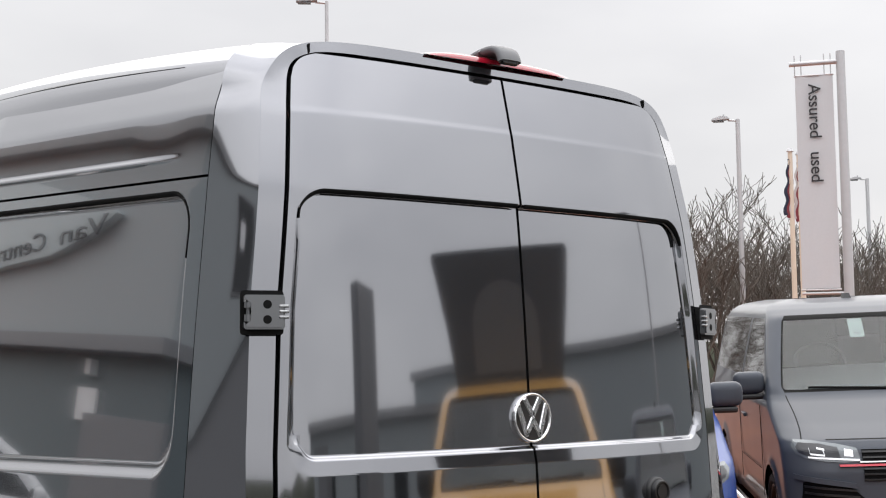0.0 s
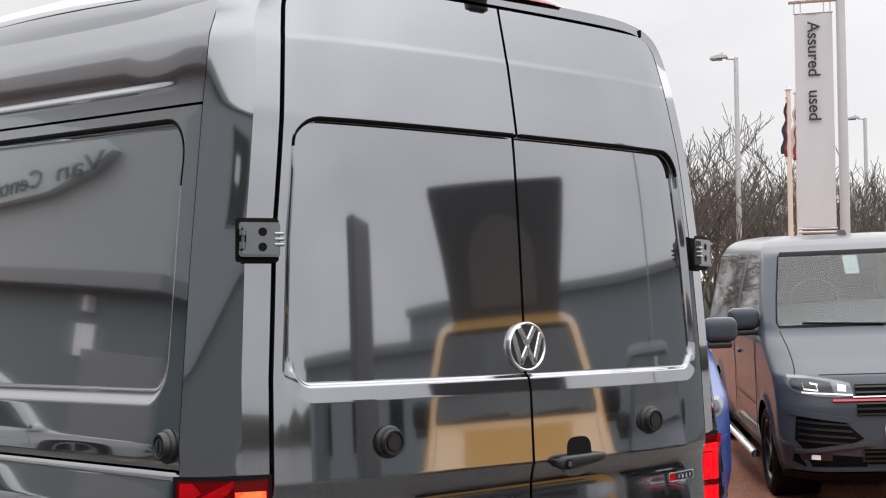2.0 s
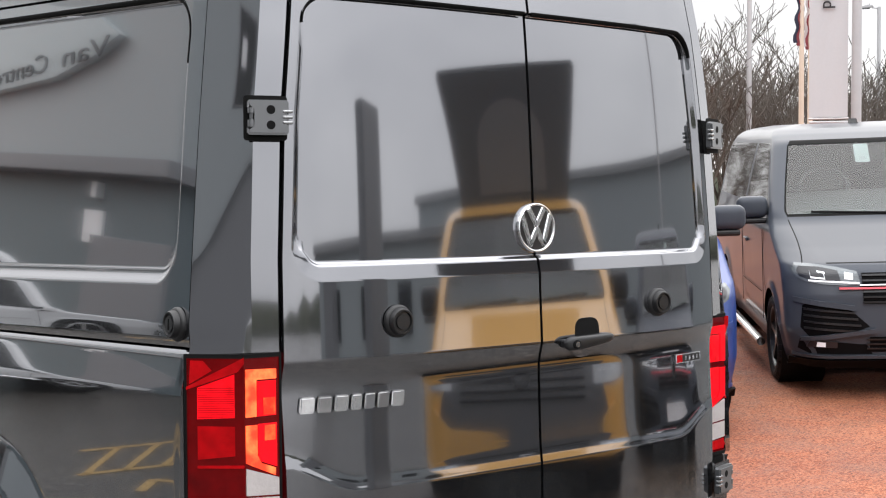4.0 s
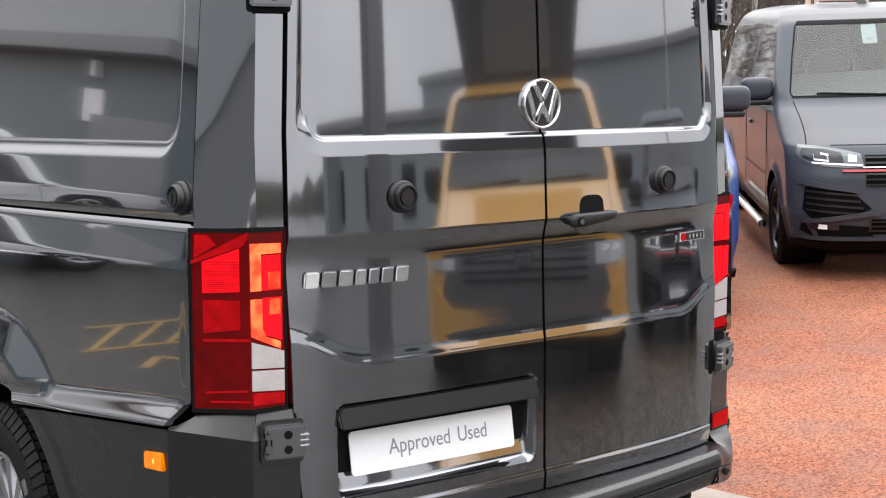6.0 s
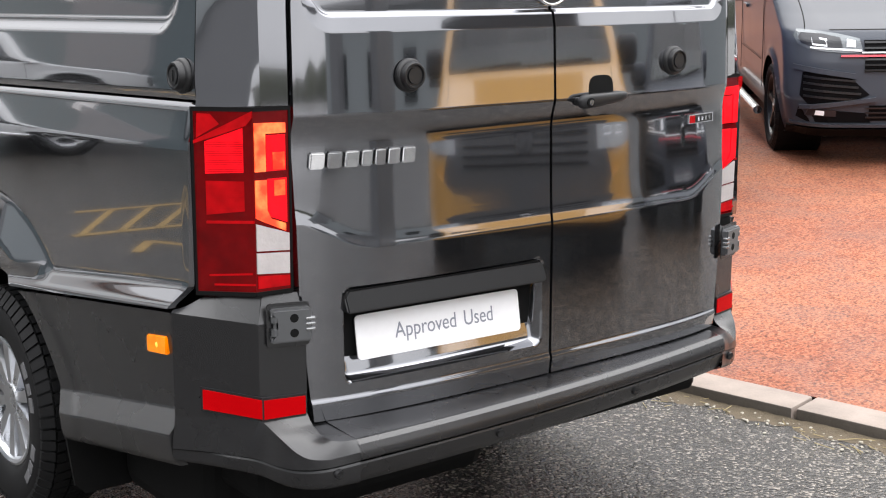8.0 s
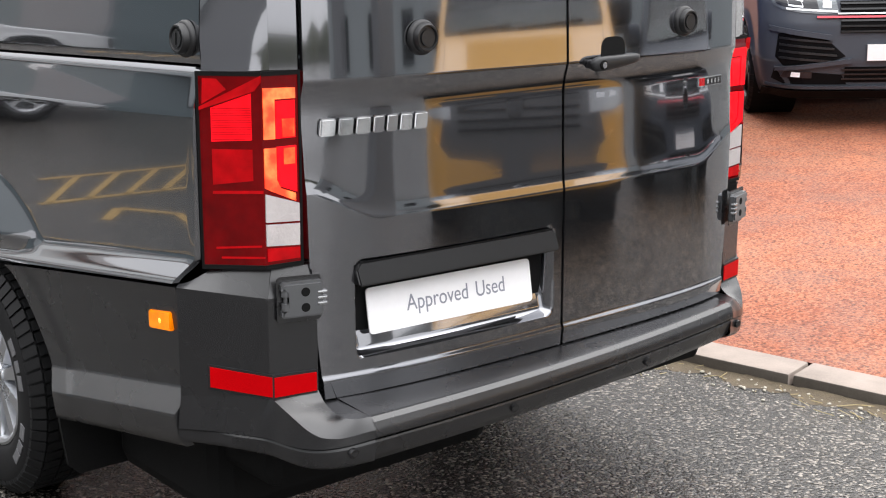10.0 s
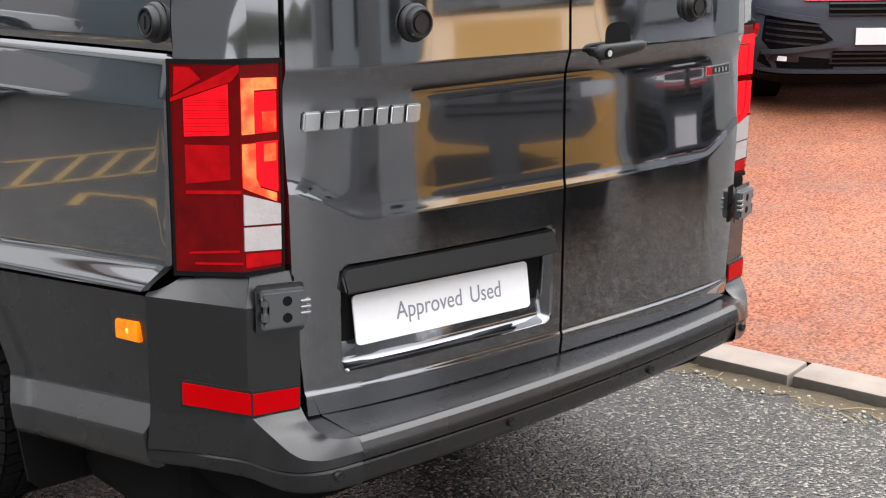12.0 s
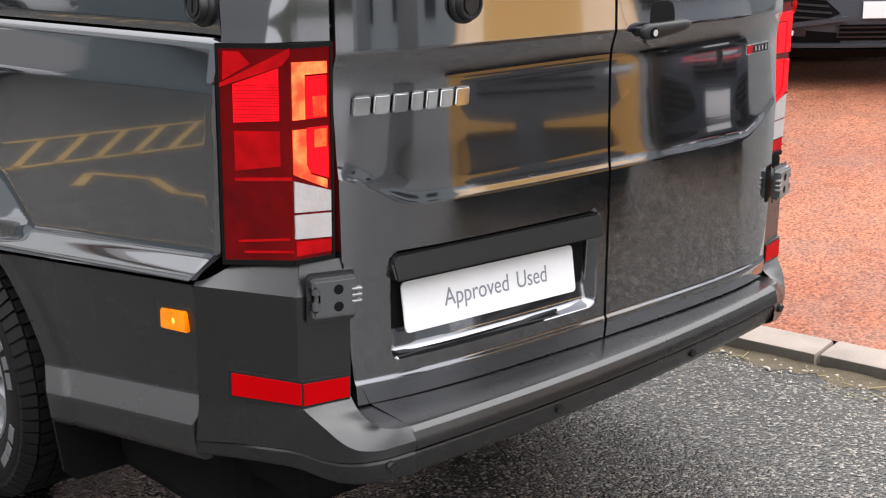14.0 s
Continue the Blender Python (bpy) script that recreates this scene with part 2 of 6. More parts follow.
# plan and section curves; z is height, y runs from the tail forward
door_edge = table([0.6, 0.65, 0.9, 1.3, 1.6, 1.95, 2.2, 2.45, 2.53, 2.562, 2.585, 2.6, 2.61, 2.64, 2.66],
                  [0.735, 0.742, 0.765, 0.771, 0.766, 0.746, 0.718, 0.689, 0.677, 0.667, 0.648, 0.62, 0.57, 0.5, 0.5], 0.006)
half_w = table([0.5, 0.88, 0.908, 0.912, 0.962, 1.29, 1.375, 1.39, 1.45, 1.6, 1.9, 2.25, 2.45, 2.505, 2.55, 2.583, 2.608, 2.624],
               [1.025, 1.03, 1.03, 1.028, 0.987, 0.9795, 0.958, 0.953, 0.953, 0.937, 0.903, 0.863, 0.835, 0.815, 0.797, 0.778, 0.745, 0.69], 0.006)
seam_y = table([1.0, 1.38, 1.9, 2.23, 2.45, 2.55, 2.62], [0.167, 0.167, 0.21, 0.227, 0.242, 0.252, 0.25], 0.03)
lean = table([0.6, 0.657, 0.661, 0.666, 0.670, 0.8, 1.025, 1.029, 1.034, 1.045, 1.06, 1.085, 1.13, 1.2, 1.27, 1.285, 1.305, 1.335, 1.350, 1.355, 1.36, 1.6, 1.9, 2.1, 2.235, 2.252, 2.44, 2.446, 2.454, 2.460, 2.66],
             [-5, -5, 32, 32, 0.6, 0.6, 0.4, 0, 11, 9.0, 5.5, 2.9, 2.1, 1.9, 1.9, 0, -7, -17, -20, 1.0, 2.8, 2.8, 3.4, 4.6, 6.0, 9.5, 10.5, 16, 16, 13.0, 13.5], 0.0025)
_g = np.arange(0.2, 3.2, 0.002)
_acc = np.concatenate([[0], np.cumsum(np.tan(np.radians(lean(_g[:-1] + 0.001))) * 0.002)])
_acc = _acc - np.interp(0.62, _g, _acc) - 0.0135
rear_base = lambda z: np.interp(z, _g, _acc)
rear_bow = table([0.6, 1.3, 1.56, 2.22, 2.6], [0.068, 0.074, 0.074, 0.08, 0.088], 0.05)


def bow_x(x):
    q = np.abs(x) / 0.8
    return 0.42 * q ** 2 + 0.58 * q ** 5


def ledge(u):
    """A straight chamfer from 0 to 1 with softened ends."""
    u = np.clip(u, -0.12, 1.12)
    return np.where(u < 0.12, (u + 0.12) ** 2 / 0.48, np.where(u > 0.88, 1 - (1.12 - u) ** 2 / 0.48, u))


def rear_y(x, z):
    """The skin of the tail doors."""
    ax = np.abs(x)
    dip = 0.075 * step01((ax - 0.57) / 0.22)
    zz = z - dip * step01((1.3 - z) / 0.12) * step01((z - 0.8) / 0.15)
    y = rear_base(zz) + rear_bow(z) * bow_x(x)
    s = rbox(x, z, door_edge(z) - 0.027, 1.545, 2.243, 0.075)
    low = step01((1.65 - z) / 0.05)
    u = s / (0.018 - 0.010 * step01((z - 2.1) / 0.1) + 0.028 * low)
    sill = np.where(u < 0.72, 0.42 * np.clip(u, 0, 1), 0.3024 + 0.6976 * step01((u - 0.72) / 0.28))
    y = y + 0.018 * ((1 - low) * ledge(u) + low * sill)
    # number-plate recess in the nearside door
    p = rbox(x + 0.345, z, 0.308, 0.698, 0.935, 0.022)
    y = y + 0.007 * step01(p / 0.01) + step01(p / 0.016) * (0.014 + 0.047 * np.clip((z - 0.70) / 0.2, 0, 1))
    return y


def door_grid(side):
    zs = np.concatenate([np.arange(0.612, 0.655, 0.006), np.arange(0.655, 0.68, 0.0015), np.arange(0.68, 1.0, 0.006), np.arange(1.0, 1.10, 0.002), np.arange(1.10, 1.30, 0.008),
                         np.arange(1.30, 1.37, 0.002), np.arange(1.37, 1.53, 0.01), np.arange(1.53, 1.62, 0.002), np.arange(1.62, 2.2, 0.014),
                         np.arange(2.2, 2.26, 0.002), np.arange(2.26, 2.43, 0.01), np.arange(2.43, 2.47, 0.002), np.arange(2.472, 2.494, 0.006), np.linspace(2.5, 2.58, 14), np.linspace(2.583, 2.603, 12)])
    u = np.concatenate([np.linspace(0, 0.86, 90), np.linspace(0.865, 1, 46)])
    P = np.empty((len(zs), len(u), 3))
    x = 0.0045 + u[None, :] * (door_edge(zs)[:, None] - 0.0085)
    z = zs[:, None] + 0 * x
    P[..., 0], P[..., 2] = side * x, z
    P[..., 1] = rear_y(side * x, z)
    return P


for side in (-1, 1):
    P = door_grid(side)
    sheet("rear_door", P, PAINT, van, "glossy graphite tail door with a pressed blank window panel", hem=0.03, inward=(0, 1, 0), flip=side < 0)

# black seal behind the doors
zz = np.linspace(0.60, 2.625, 90)
uu = np.linspace(-1, 1, 40)
Z = zz[:, None] + 0 * uu[None, :]
X = uu[None, :] * (door_edge(Z) + 0.012)
sheet("door_seal", np.stack([X, rear_base(Z) + rear_bow(Z) * bow_x(X) + 0.034, Z], -1), SEAL, van, "black rubber door seal")


def roof_rise(y):
    yy = np.clip(y - 0.10, 0, 3.4)
    return 0.155 * yy - 0.021 * yy ** 2


# frame round the tail opening: a narrow face to the rear, then a flat that turns back to the side seam
zf = np.concatenate([np.linspace(1.378, 2.5, 60), np.linspace(2.508, 2.6, 24)])
half = np.concatenate([np.column_stack([door_edge(zf) + 0.006, zf]), [(0.605, 2.6105), (0.575, 2.6135), (0.53, 2.6145)], np.column_stack([np.linspace(0.48, 0.0, 14), 2.6145 + 0 * np.arange(14)])])
for _ in range(3):
    half[61:-3] = (half[60:-4] + 2 * half[61:-3] + half[62:-2]) / 4
tang = np.gradient(half, axis=0)
tang /= np.hypot(*tang.T)[:, None]
nrm = np.column_stack([tang[:, 1], -tang[:, 0]])
side_part = step01((2.60 - half[:, 1]) / 0.12)
wide = 0.031 + 0.029 * side_part
y_in = rear_base(half[:, 1]) + rear_bow(half[:, 1]) * bow_x(half[:, 0]) + 0.003
outer = half + nrm * wide[:, None]
for _ in range(6):
    outer[61:-3] = (outer[60:-4] + 2 * outer[61:-3] + outer[62:-2]) / 4
y_out = y_in + 0.004 + 0.018 * side_part
H, Wn = np.column_stack([half[:, 0], y_in, half[:, 1]]), np.column_stack([outer[:, 0], y_out, outer[:, 1]])
# the seam curve on the side, which runs over the shoulder onto the roof
zs_ = np.linspace(1.378, 2.5, 60)
low_a = np.column_stack([half_w(zs_), seam_y(zs_), zs_])
corner = np.array([(half_w(2.5), 0.246, 2.5), (0.808, 0.250, 2.552), (0.793, 0.254, 2.582), (0.772, 0.256, 2.606), (0.732, 0.256, 2.629), (0.64, 0.256, 2.646), (0.53, 0.256, 2.656)])
d_ = np.concatenate([[0], np.cumsum(np.linalg.norm(np.diff(corner, axis=0), axis=1))])
n_mid = len(half) - 60 - 14
u_ = np.linspace(0, d_[-1], n_mid + 1)[1:]
mid_a = np.column_stack([np.interp(u_, d_, corner[:, k]) for k in range(3)])
for _ in range(4):
    mid_a[1:-1] = (mid_a[:-2] + 2 * mid_a[1:-1] + mid_a[2:]) / 4
top_a = np.column_stack([np.linspace(0.48, 0.0, 14), np.full(14, 0.256), 2.660 + 0.014 * (1 - (np.linspace(0.48, 0, 14) / 0.5) ** 2)])
SA = np.concatenate([low_a, mid_a, top_a])


def whole(C):
    return np.concatenate([C * np.array([-1.0, 1, 1]), C[-2::-1]])


vv = np.linspace(0, 1, 7)[None, :, None]
F0, F1, F2 = whole(H), whole(Wn), whole(SA)
sheet("tail_frame", F0[:, None] * (1 - vv) + F1[:, None] * vv, PAINT, van, "glossy graphite frame round the tail doors", hem=0.02, inward=(0, 1, 0), flip=True)
vv = np.linspace(0, 1, 13)[None, :, None]
bulge = np.array([0, -1.0, 0])[None, None, :] * 0.0035 * 4 * vv * (1 - vv)
sheet("tail_shell", F1[:, None] * (1 - vv) + F2[:, None] * vv + bulge + np.array([0, 0.0005, 0]), PAINT, van, "glossy graphite corner between tail and side", flip=True)
for sx in (-1, 1):
    bm = bmesh.new()
    k = int(np.argmin(np.abs(outer[:, 0] - 0.603)))
    c = (H[k] + Wn[k]) / 2
    box(bm, (sx * c[0], c[1] - 0.001, c[2] - 0.001), (0.003, 0.010, abs(Wn[k][2] - H[k][2]) * 0.8))
    part("panel_joint", bm, SEAL, van, "dark joint between corner and roof edge")

# black strip along the top of the pressed panels in the doors, standing for the step's shade
def strip_rail(x0, cx, cz, r, tail):
    """The top edge of a pressed panel, its rounded corner and the start of its side, with the inward direction at each point."""
    out = [(x, cz + r, 0.0, -1.0) for x in np.linspace(x0, cx - r, 40)]
    out += [(cx - r + r * math.sin(radians(a)), cz + r * math.cos(radians(a)), -math.sin(radians(a)), -math.cos(radians(a))) for a in range(6, 91, 6)]
    return out + [(cx, cz - 0.012 * k, -1.0, 0.0) for k in range(1, tail)]


for sx in (-1, 1):
    rail = strip_rail(0.012, 0.689, 2.168, 0.075, 1)
    P = np.empty((len(rail), 4, 3))
    for i, (x, z, nx, nz) in enumerate(rail):
        w = 0.0085 * min(1, max(0.08, (z - 2.17) / 0.06))
        face = float(rear_base(np.array([z]))[0] + rear_bow(np.array([z]))[0] * bow_x(x))
        for j, (o, dy) in enumerate(((-0.002, -0.0015), (0.001, -0.002), (w, 0.003), (w, 0.012))):
            P[i, j] = (sx * (x + nx * o), face + dy, z + nz * o)
    sheet("panel_gasket", P, SEAL, van, "black strip standing in for shade over the pressed panel", flip=sx > 0)

# roof: one sheet from shoulder to shoulder
ys = np.concatenate([np.linspace(0.254, 0.5, 12), np.linspace(0.55, 4.2, 60)])
th = np.linspace(-1, 1, 101)
prof_a = np.array([-1, -0.93, -0.86, -0.8, -0.72, -0.6, -0.3, 0])
prof_x = np.array([0.806, 0.799, 0.786, 0.768, 0.73, 0.62, 0.33, 0])
prof_z = np.array([2.495, 2.532, 2.560, 2.582, 2.604, 2.623, 2.640, 2.648])
g = np.linspace(-1, 0, 400)
ker = np.hanning(25) / np.hanning(25).sum()
sm = lambda v: np.convolve(np.pad(np.interp(g, prof_a, v), 12, mode="reflect", reflect_type="odd"), ker, "same")[12:-12]
gx, gz = sm(prof_x), sm(prof_z)
ax = np.interp(-np.abs(th), g, gx) * np.sign(th)
az = np.interp(-np.abs(th), g, gz)
Yg, A = np.meshgrid(ys, th, indexing="ij")
X = np.broadcast_to(ax, Yg.shape).copy()
Z = np.broadcast_to(az, Yg.shape).copy() + roof_rise(Yg) * np.clip((az - 2.2) / 0.4, 0, 1)
Yp = Yg
sheet("roof", np.stack([X, Yp, Z], -1), PAINT, van, "glossy graphite high roof", hem=0.02, inward=(0, 0, -1))

# sides: lines spread slightly towards the front
spread = table([0.5, 0.68, 0.9, 0.985, 1.12, 1.39, 1.5, 2.22, 2.3, 2.5, 2.6], [-0.19, -0.187, -0.138, -0.132, -0.085, -0.04, -0.036, 0.056, 0.066, 0.085, 0.1], 0.02)


def side_z(y, z):
    return z + np.clip(y - 0.2, 0, 1.6) * spread(z)


WY, WZ, WR = 1.41, 0.36, 0.357


def side_x(y, z):
    """The skin of the flank for the unspread height z."""
    x = half_w(z)
    yc, zc, hy, hz, r = 1.75, 1.89, 1.48, 0.353, 0.11
    s = rbox(y - yc, z, hy - 0.03 * step01((z - 1.6) / 0.5), zc - hz, zc + hz, r)
    x = x - 0.019 * step01(s / (0.032 - 0.02 * step01((z - 2.1) / 0.1))) - 0.004 * step01((s - 0.036 + 0.024 * step01((z - 2.1) / 0.1)) / 0.008)
    # body line under the roof seam
    x = x + (0.003 * step01((z - 2.315) / 0.012) - 0.005 * step01((z - 2.328) / 0.014)) * step01((y - 0.36) / 0.35)
    # groove of the waist line
    x = x - 0.007 * np.exp(-((z - 1.388) / 0.007) ** 2)
    # the lower flank turns in a little to meet the lamp
    x = x - 0.0015 * step01((0.200 - y) / 0.03) * step01((1.386 - z) / 0.02) * step01((z - 0.985) / 0.06)
    rho = np.hypot(y - WY, side_z(y, z) - WZ)
    x = x + 0.05 * np.clip((0.66 - rho) / 0.11, 0, 1) * step01((1.2 - z) / 0.1) * step01((z - 0.93) / 0.05)
    return x


def side_sheet(name, ys, z0, z1, nz, extra=(), label="", material=None, low=None):
    zs = np.sort(np.concatenate([np.linspace(0, 1, nz), np.array(extra)])) if len(extra) else np.linspace(0, 1, nz)
    Yg, V = np.meshgrid(ys, zs, indexing="ij")
    lo = low(ys)[:, None] if low else z0
    Zg = lo + V * (z1 - lo)
    Yg = Yg + (seam_y(Zg) + 0.004 + 0.034 * np.clip((0.962 - Zg) / 0.054, 0, 1) - ys[0]) * np.clip((1.0 - Yg) / (1.0 - ys[0]), 0, 1)
    P = np.stack([-side_x(Yg, Zg), Yg, side_z(Yg, Zg)], -1)
    for mir in (False, True):
        sheet(name, P, material or PAINT, van, label, hem=0.022, inward=(1, 0, 0), mirror=mir, flip=True)


ys_fine = np.concatenate([np.linspace(0.148, 0.34, 56), np.linspace(0.35, 1.6, 110), np.linspace(1.64, 3.2, 40)])
dense = lambda a, b, z0, z1, n: (np.linspace(a, b, n) - z0) / (z1 - z0)
side_sheet("upper_side", ys_fine, 2.278, 2.562, 32, dense(2.30, 2.36, 2.278, 2.562, 16), "glossy graphite flank of the high roof")
side_sheet("side_panel", ys_fine, 1.393, 2.271, 80, np.concatenate([dense(1.53, 1.585, 1.393, 2.271, 16), dense(2.19, 2.25, 1.393, 2.271, 16)]), "glossy graphite side panel with a pressed blank window")


# the same strip on the flank: black in place of the shaded top step
rail = strip_rail(-3.2, -0.302, 2.133, 0.11, 6)
P = np.empty((len(rail), 4, 3))
for i, (y, z, ny, nz) in enumerate(rail):
    y = -y
    w = 0.010 * min(1, max(0.08, (z - 2.06) / 0.1))
    face = float(half_w(z))
    for j, (o, dx) in enumerate(((-0.002, 0.0015), (0.001, 0.002), (w, -0.003), (w, -0.012))):
        P[i, j] = (-(face + dx), y - ny * o, float(side_z(np.array([y]), np.array([z + nz * o]))[0]))
for mir in (False, True):
    sheet("side_gasket", P, SEAL, van, "black strip standing in for shade over the pressed side panel", mirror=mir)


def arch_low(y):
    """Lower edge of the side: the cladding's top, or the wheel arch, in unspread height."""
    arch = WZ + np.sqrt(np.maximum(0.0, 0.45 ** 2 - (y - WY) ** 2))
    base = 0.908 + 0 * y
    target = np.where(np.abs(y - WY) < 0.45, arch, 0)
    real = np.maximum(side_z(y, base), target)
    z = real.copy()
    for _ in range(12):
        z = real - (side_z(y, z) - z)
    return z


side_sheet("lower_side", ys_fine, 0.9, 1.386, 70, (), "glossy graphite lower flank with a flared wheel arch", low=arch_low)

# the rest of the body towards the nose: cab, bonnet and front, plain beyond what is seen
bm = bmesh.new()
nose = [(3.2, 0.45), (3.2, 2.42), (4.15, 2.46), (4.55, 2.28), (5.05, 1.42), (5.72, 1.12), (5.86, 0.9), (5.86, 0.42)]
lo = [bm.verts.new((-0.93 if zz_ < 1.5 else -0.80, yy_, zz_)) for yy_, zz_ in nose]
hi = [bm.verts.new((0.93 if zz_ < 1.5 else 0.80, yy_, zz_)) for yy_, zz_ in nose]
bm.faces.new(lo)
bm.faces.new(hi[::-1])
for i in range(len(nose)):
    j = (i + 1) % len(nose)
    bm.faces.new((lo[i], hi[i], hi[j], lo[j]))
bmesh.ops.bevel(bm, geom=bm.edges[:], offset=0.05, segments=3, affect="EDGES")
part("cab", bm, PAINT, van, "glossy graphite cab", smooth=True, sharp=50)
# the low box behind the axle is added to cover and darken lit ground
for nm, c, d, bv, lb in (("underbody", (0, 2.0, 0.66), (1.62, 3.7, 0.6), 0.03, "black underbody"), ("floor_pan", (0, 2.35, 0.40), (1.5, 2.8, 0.36), 0.05, "black floor pan"),
                         ("rear_axle", (0, WY, 0.36), (1.5, 0.16, 0.16), 0.04, "black rear axle"), ("spare_wheel_well", (-0.37, 0.64, 0.375), (0.94, 0.56, 0.35), 0.05, "black box added under the load floor to darken the ground"),
                         ("cross_member", (0, 0.17, 0.555), (1.6, 0.2, 0.12), 0.01, "black cross member")):
    bm = bmesh.new()
    box(bm, c, d, bevel=bv)
    part(nm, bm, SEAL, van, lb)
for sx in (-1, 1):
    bm = bmesh.new()
    box(bm, (sx * 0.80, 0.16, 0.77), (0.11, 0.16, 0.34), bevel=0.01)
    part("lamp_carrier", bm, SEAL, van, "black carrier behind the corner")
bm = bmesh.new()
box(bm, (0, 2.5, 1.74), (1.54, 4.2, 1.58))
part("load_space", bm, SEAL, van, "dark load space lining")

# ---- bumper, corner cladding and skirt: charcoal plastic ----
def smooth_line(pts, n, w=9):
    pts = np.array(pts, float)
    d = np.concatenate([[0], np.cumsum(np.hypot(*np.diff(pts, axis=0).T))])
    t = np.linspace(0, d[-1], n)
    q = np.stack([np.interp(t, d, pts[:, 0]), np.interp(t, d, pts[:, 1])], 1)
    if w > 1:
        k = np.hanning(w + 2)[1:-1]
        k /= k.sum()
        h = w // 2
        q = np.stack([np.convolve(np.pad(q[:, i], h, mode="reflect", reflect_type="odd"), k, "same")[h:-h] for i in (0, 1)], 1)
    return q


def crisp(ob):
    ob.data.set_sharp_from_angle(angle=radians(16))
    return ob


def bump_bow(x):
    return 0.035 * (x / 0.7) ** 2 + 0.055 * x


sec = smooth_line([(0.05, 0.612), (-0.094, 0.6015), (-0.106, 0.592), (-0.113, 0.575), (-0.116, 0.560), (-0.113, 0.554), (-0.085, 0.553)], 48, 1)
sec2 = smooth_line([(-0.085, 0.549), (-0.106, 0.547), (-0.108, 0.543), (-0.099, 0.508), (-0.085, 0.490), (0.08, 0.478)], 48, 1)
xs = np.linspace(-0.703, 0.703, 60)
for nm, sc in (("step_bumper", sec), ("bumper_apron", sec2)):
    P = np.empty((len(xs), len(sc), 3))
    P[..., 0] = xs[:, None]
    P[..., 1] = sc[None, :, 0] + bump_bow(xs)[:, None] * np.clip((0.12 - sc[None, :, 0]) / 0.2, 0, 1)
    P[..., 2] = sc[None, :, 1]
    crisp(sheet(nm, P, PLASTIC, van, "grained charcoal plastic", hem=0.01, inward=(0, 0.8, -0.2), flip=True))


def curve3(pts, n, w=7):
    """An even, slightly rounded curve through points in space."""
    pts = np.array(pts, float)
    d = np.concatenate([[0], np.cumsum(np.linalg.norm(np.diff(pts, axis=0), axis=1))])
    t = np.linspace(0, d[-1], n)
    q = np.stack([np.interp(t, d, pts[:, i]) for i in range(3)], 1)
    if w > 1:
        k = np.hanning(w + 2)[1:-1]
        k /= k.sum()
        h = w // 2
        q = np.stack([np.convolve(np.pad(q[:, i], h, mode="reflect", reflect_type="odd"), k, "same")[h:-h] for i in range(3)], 1)
    return q


def ruled(a, b, n, bulge=(0, 0, 0)):
    v = np.linspace(0, 1, n)[None, :, None]
    return a[:, None] * (1 - v) + b[:, None] * v + 4 * v * (1 - v) * np.array(bulge)


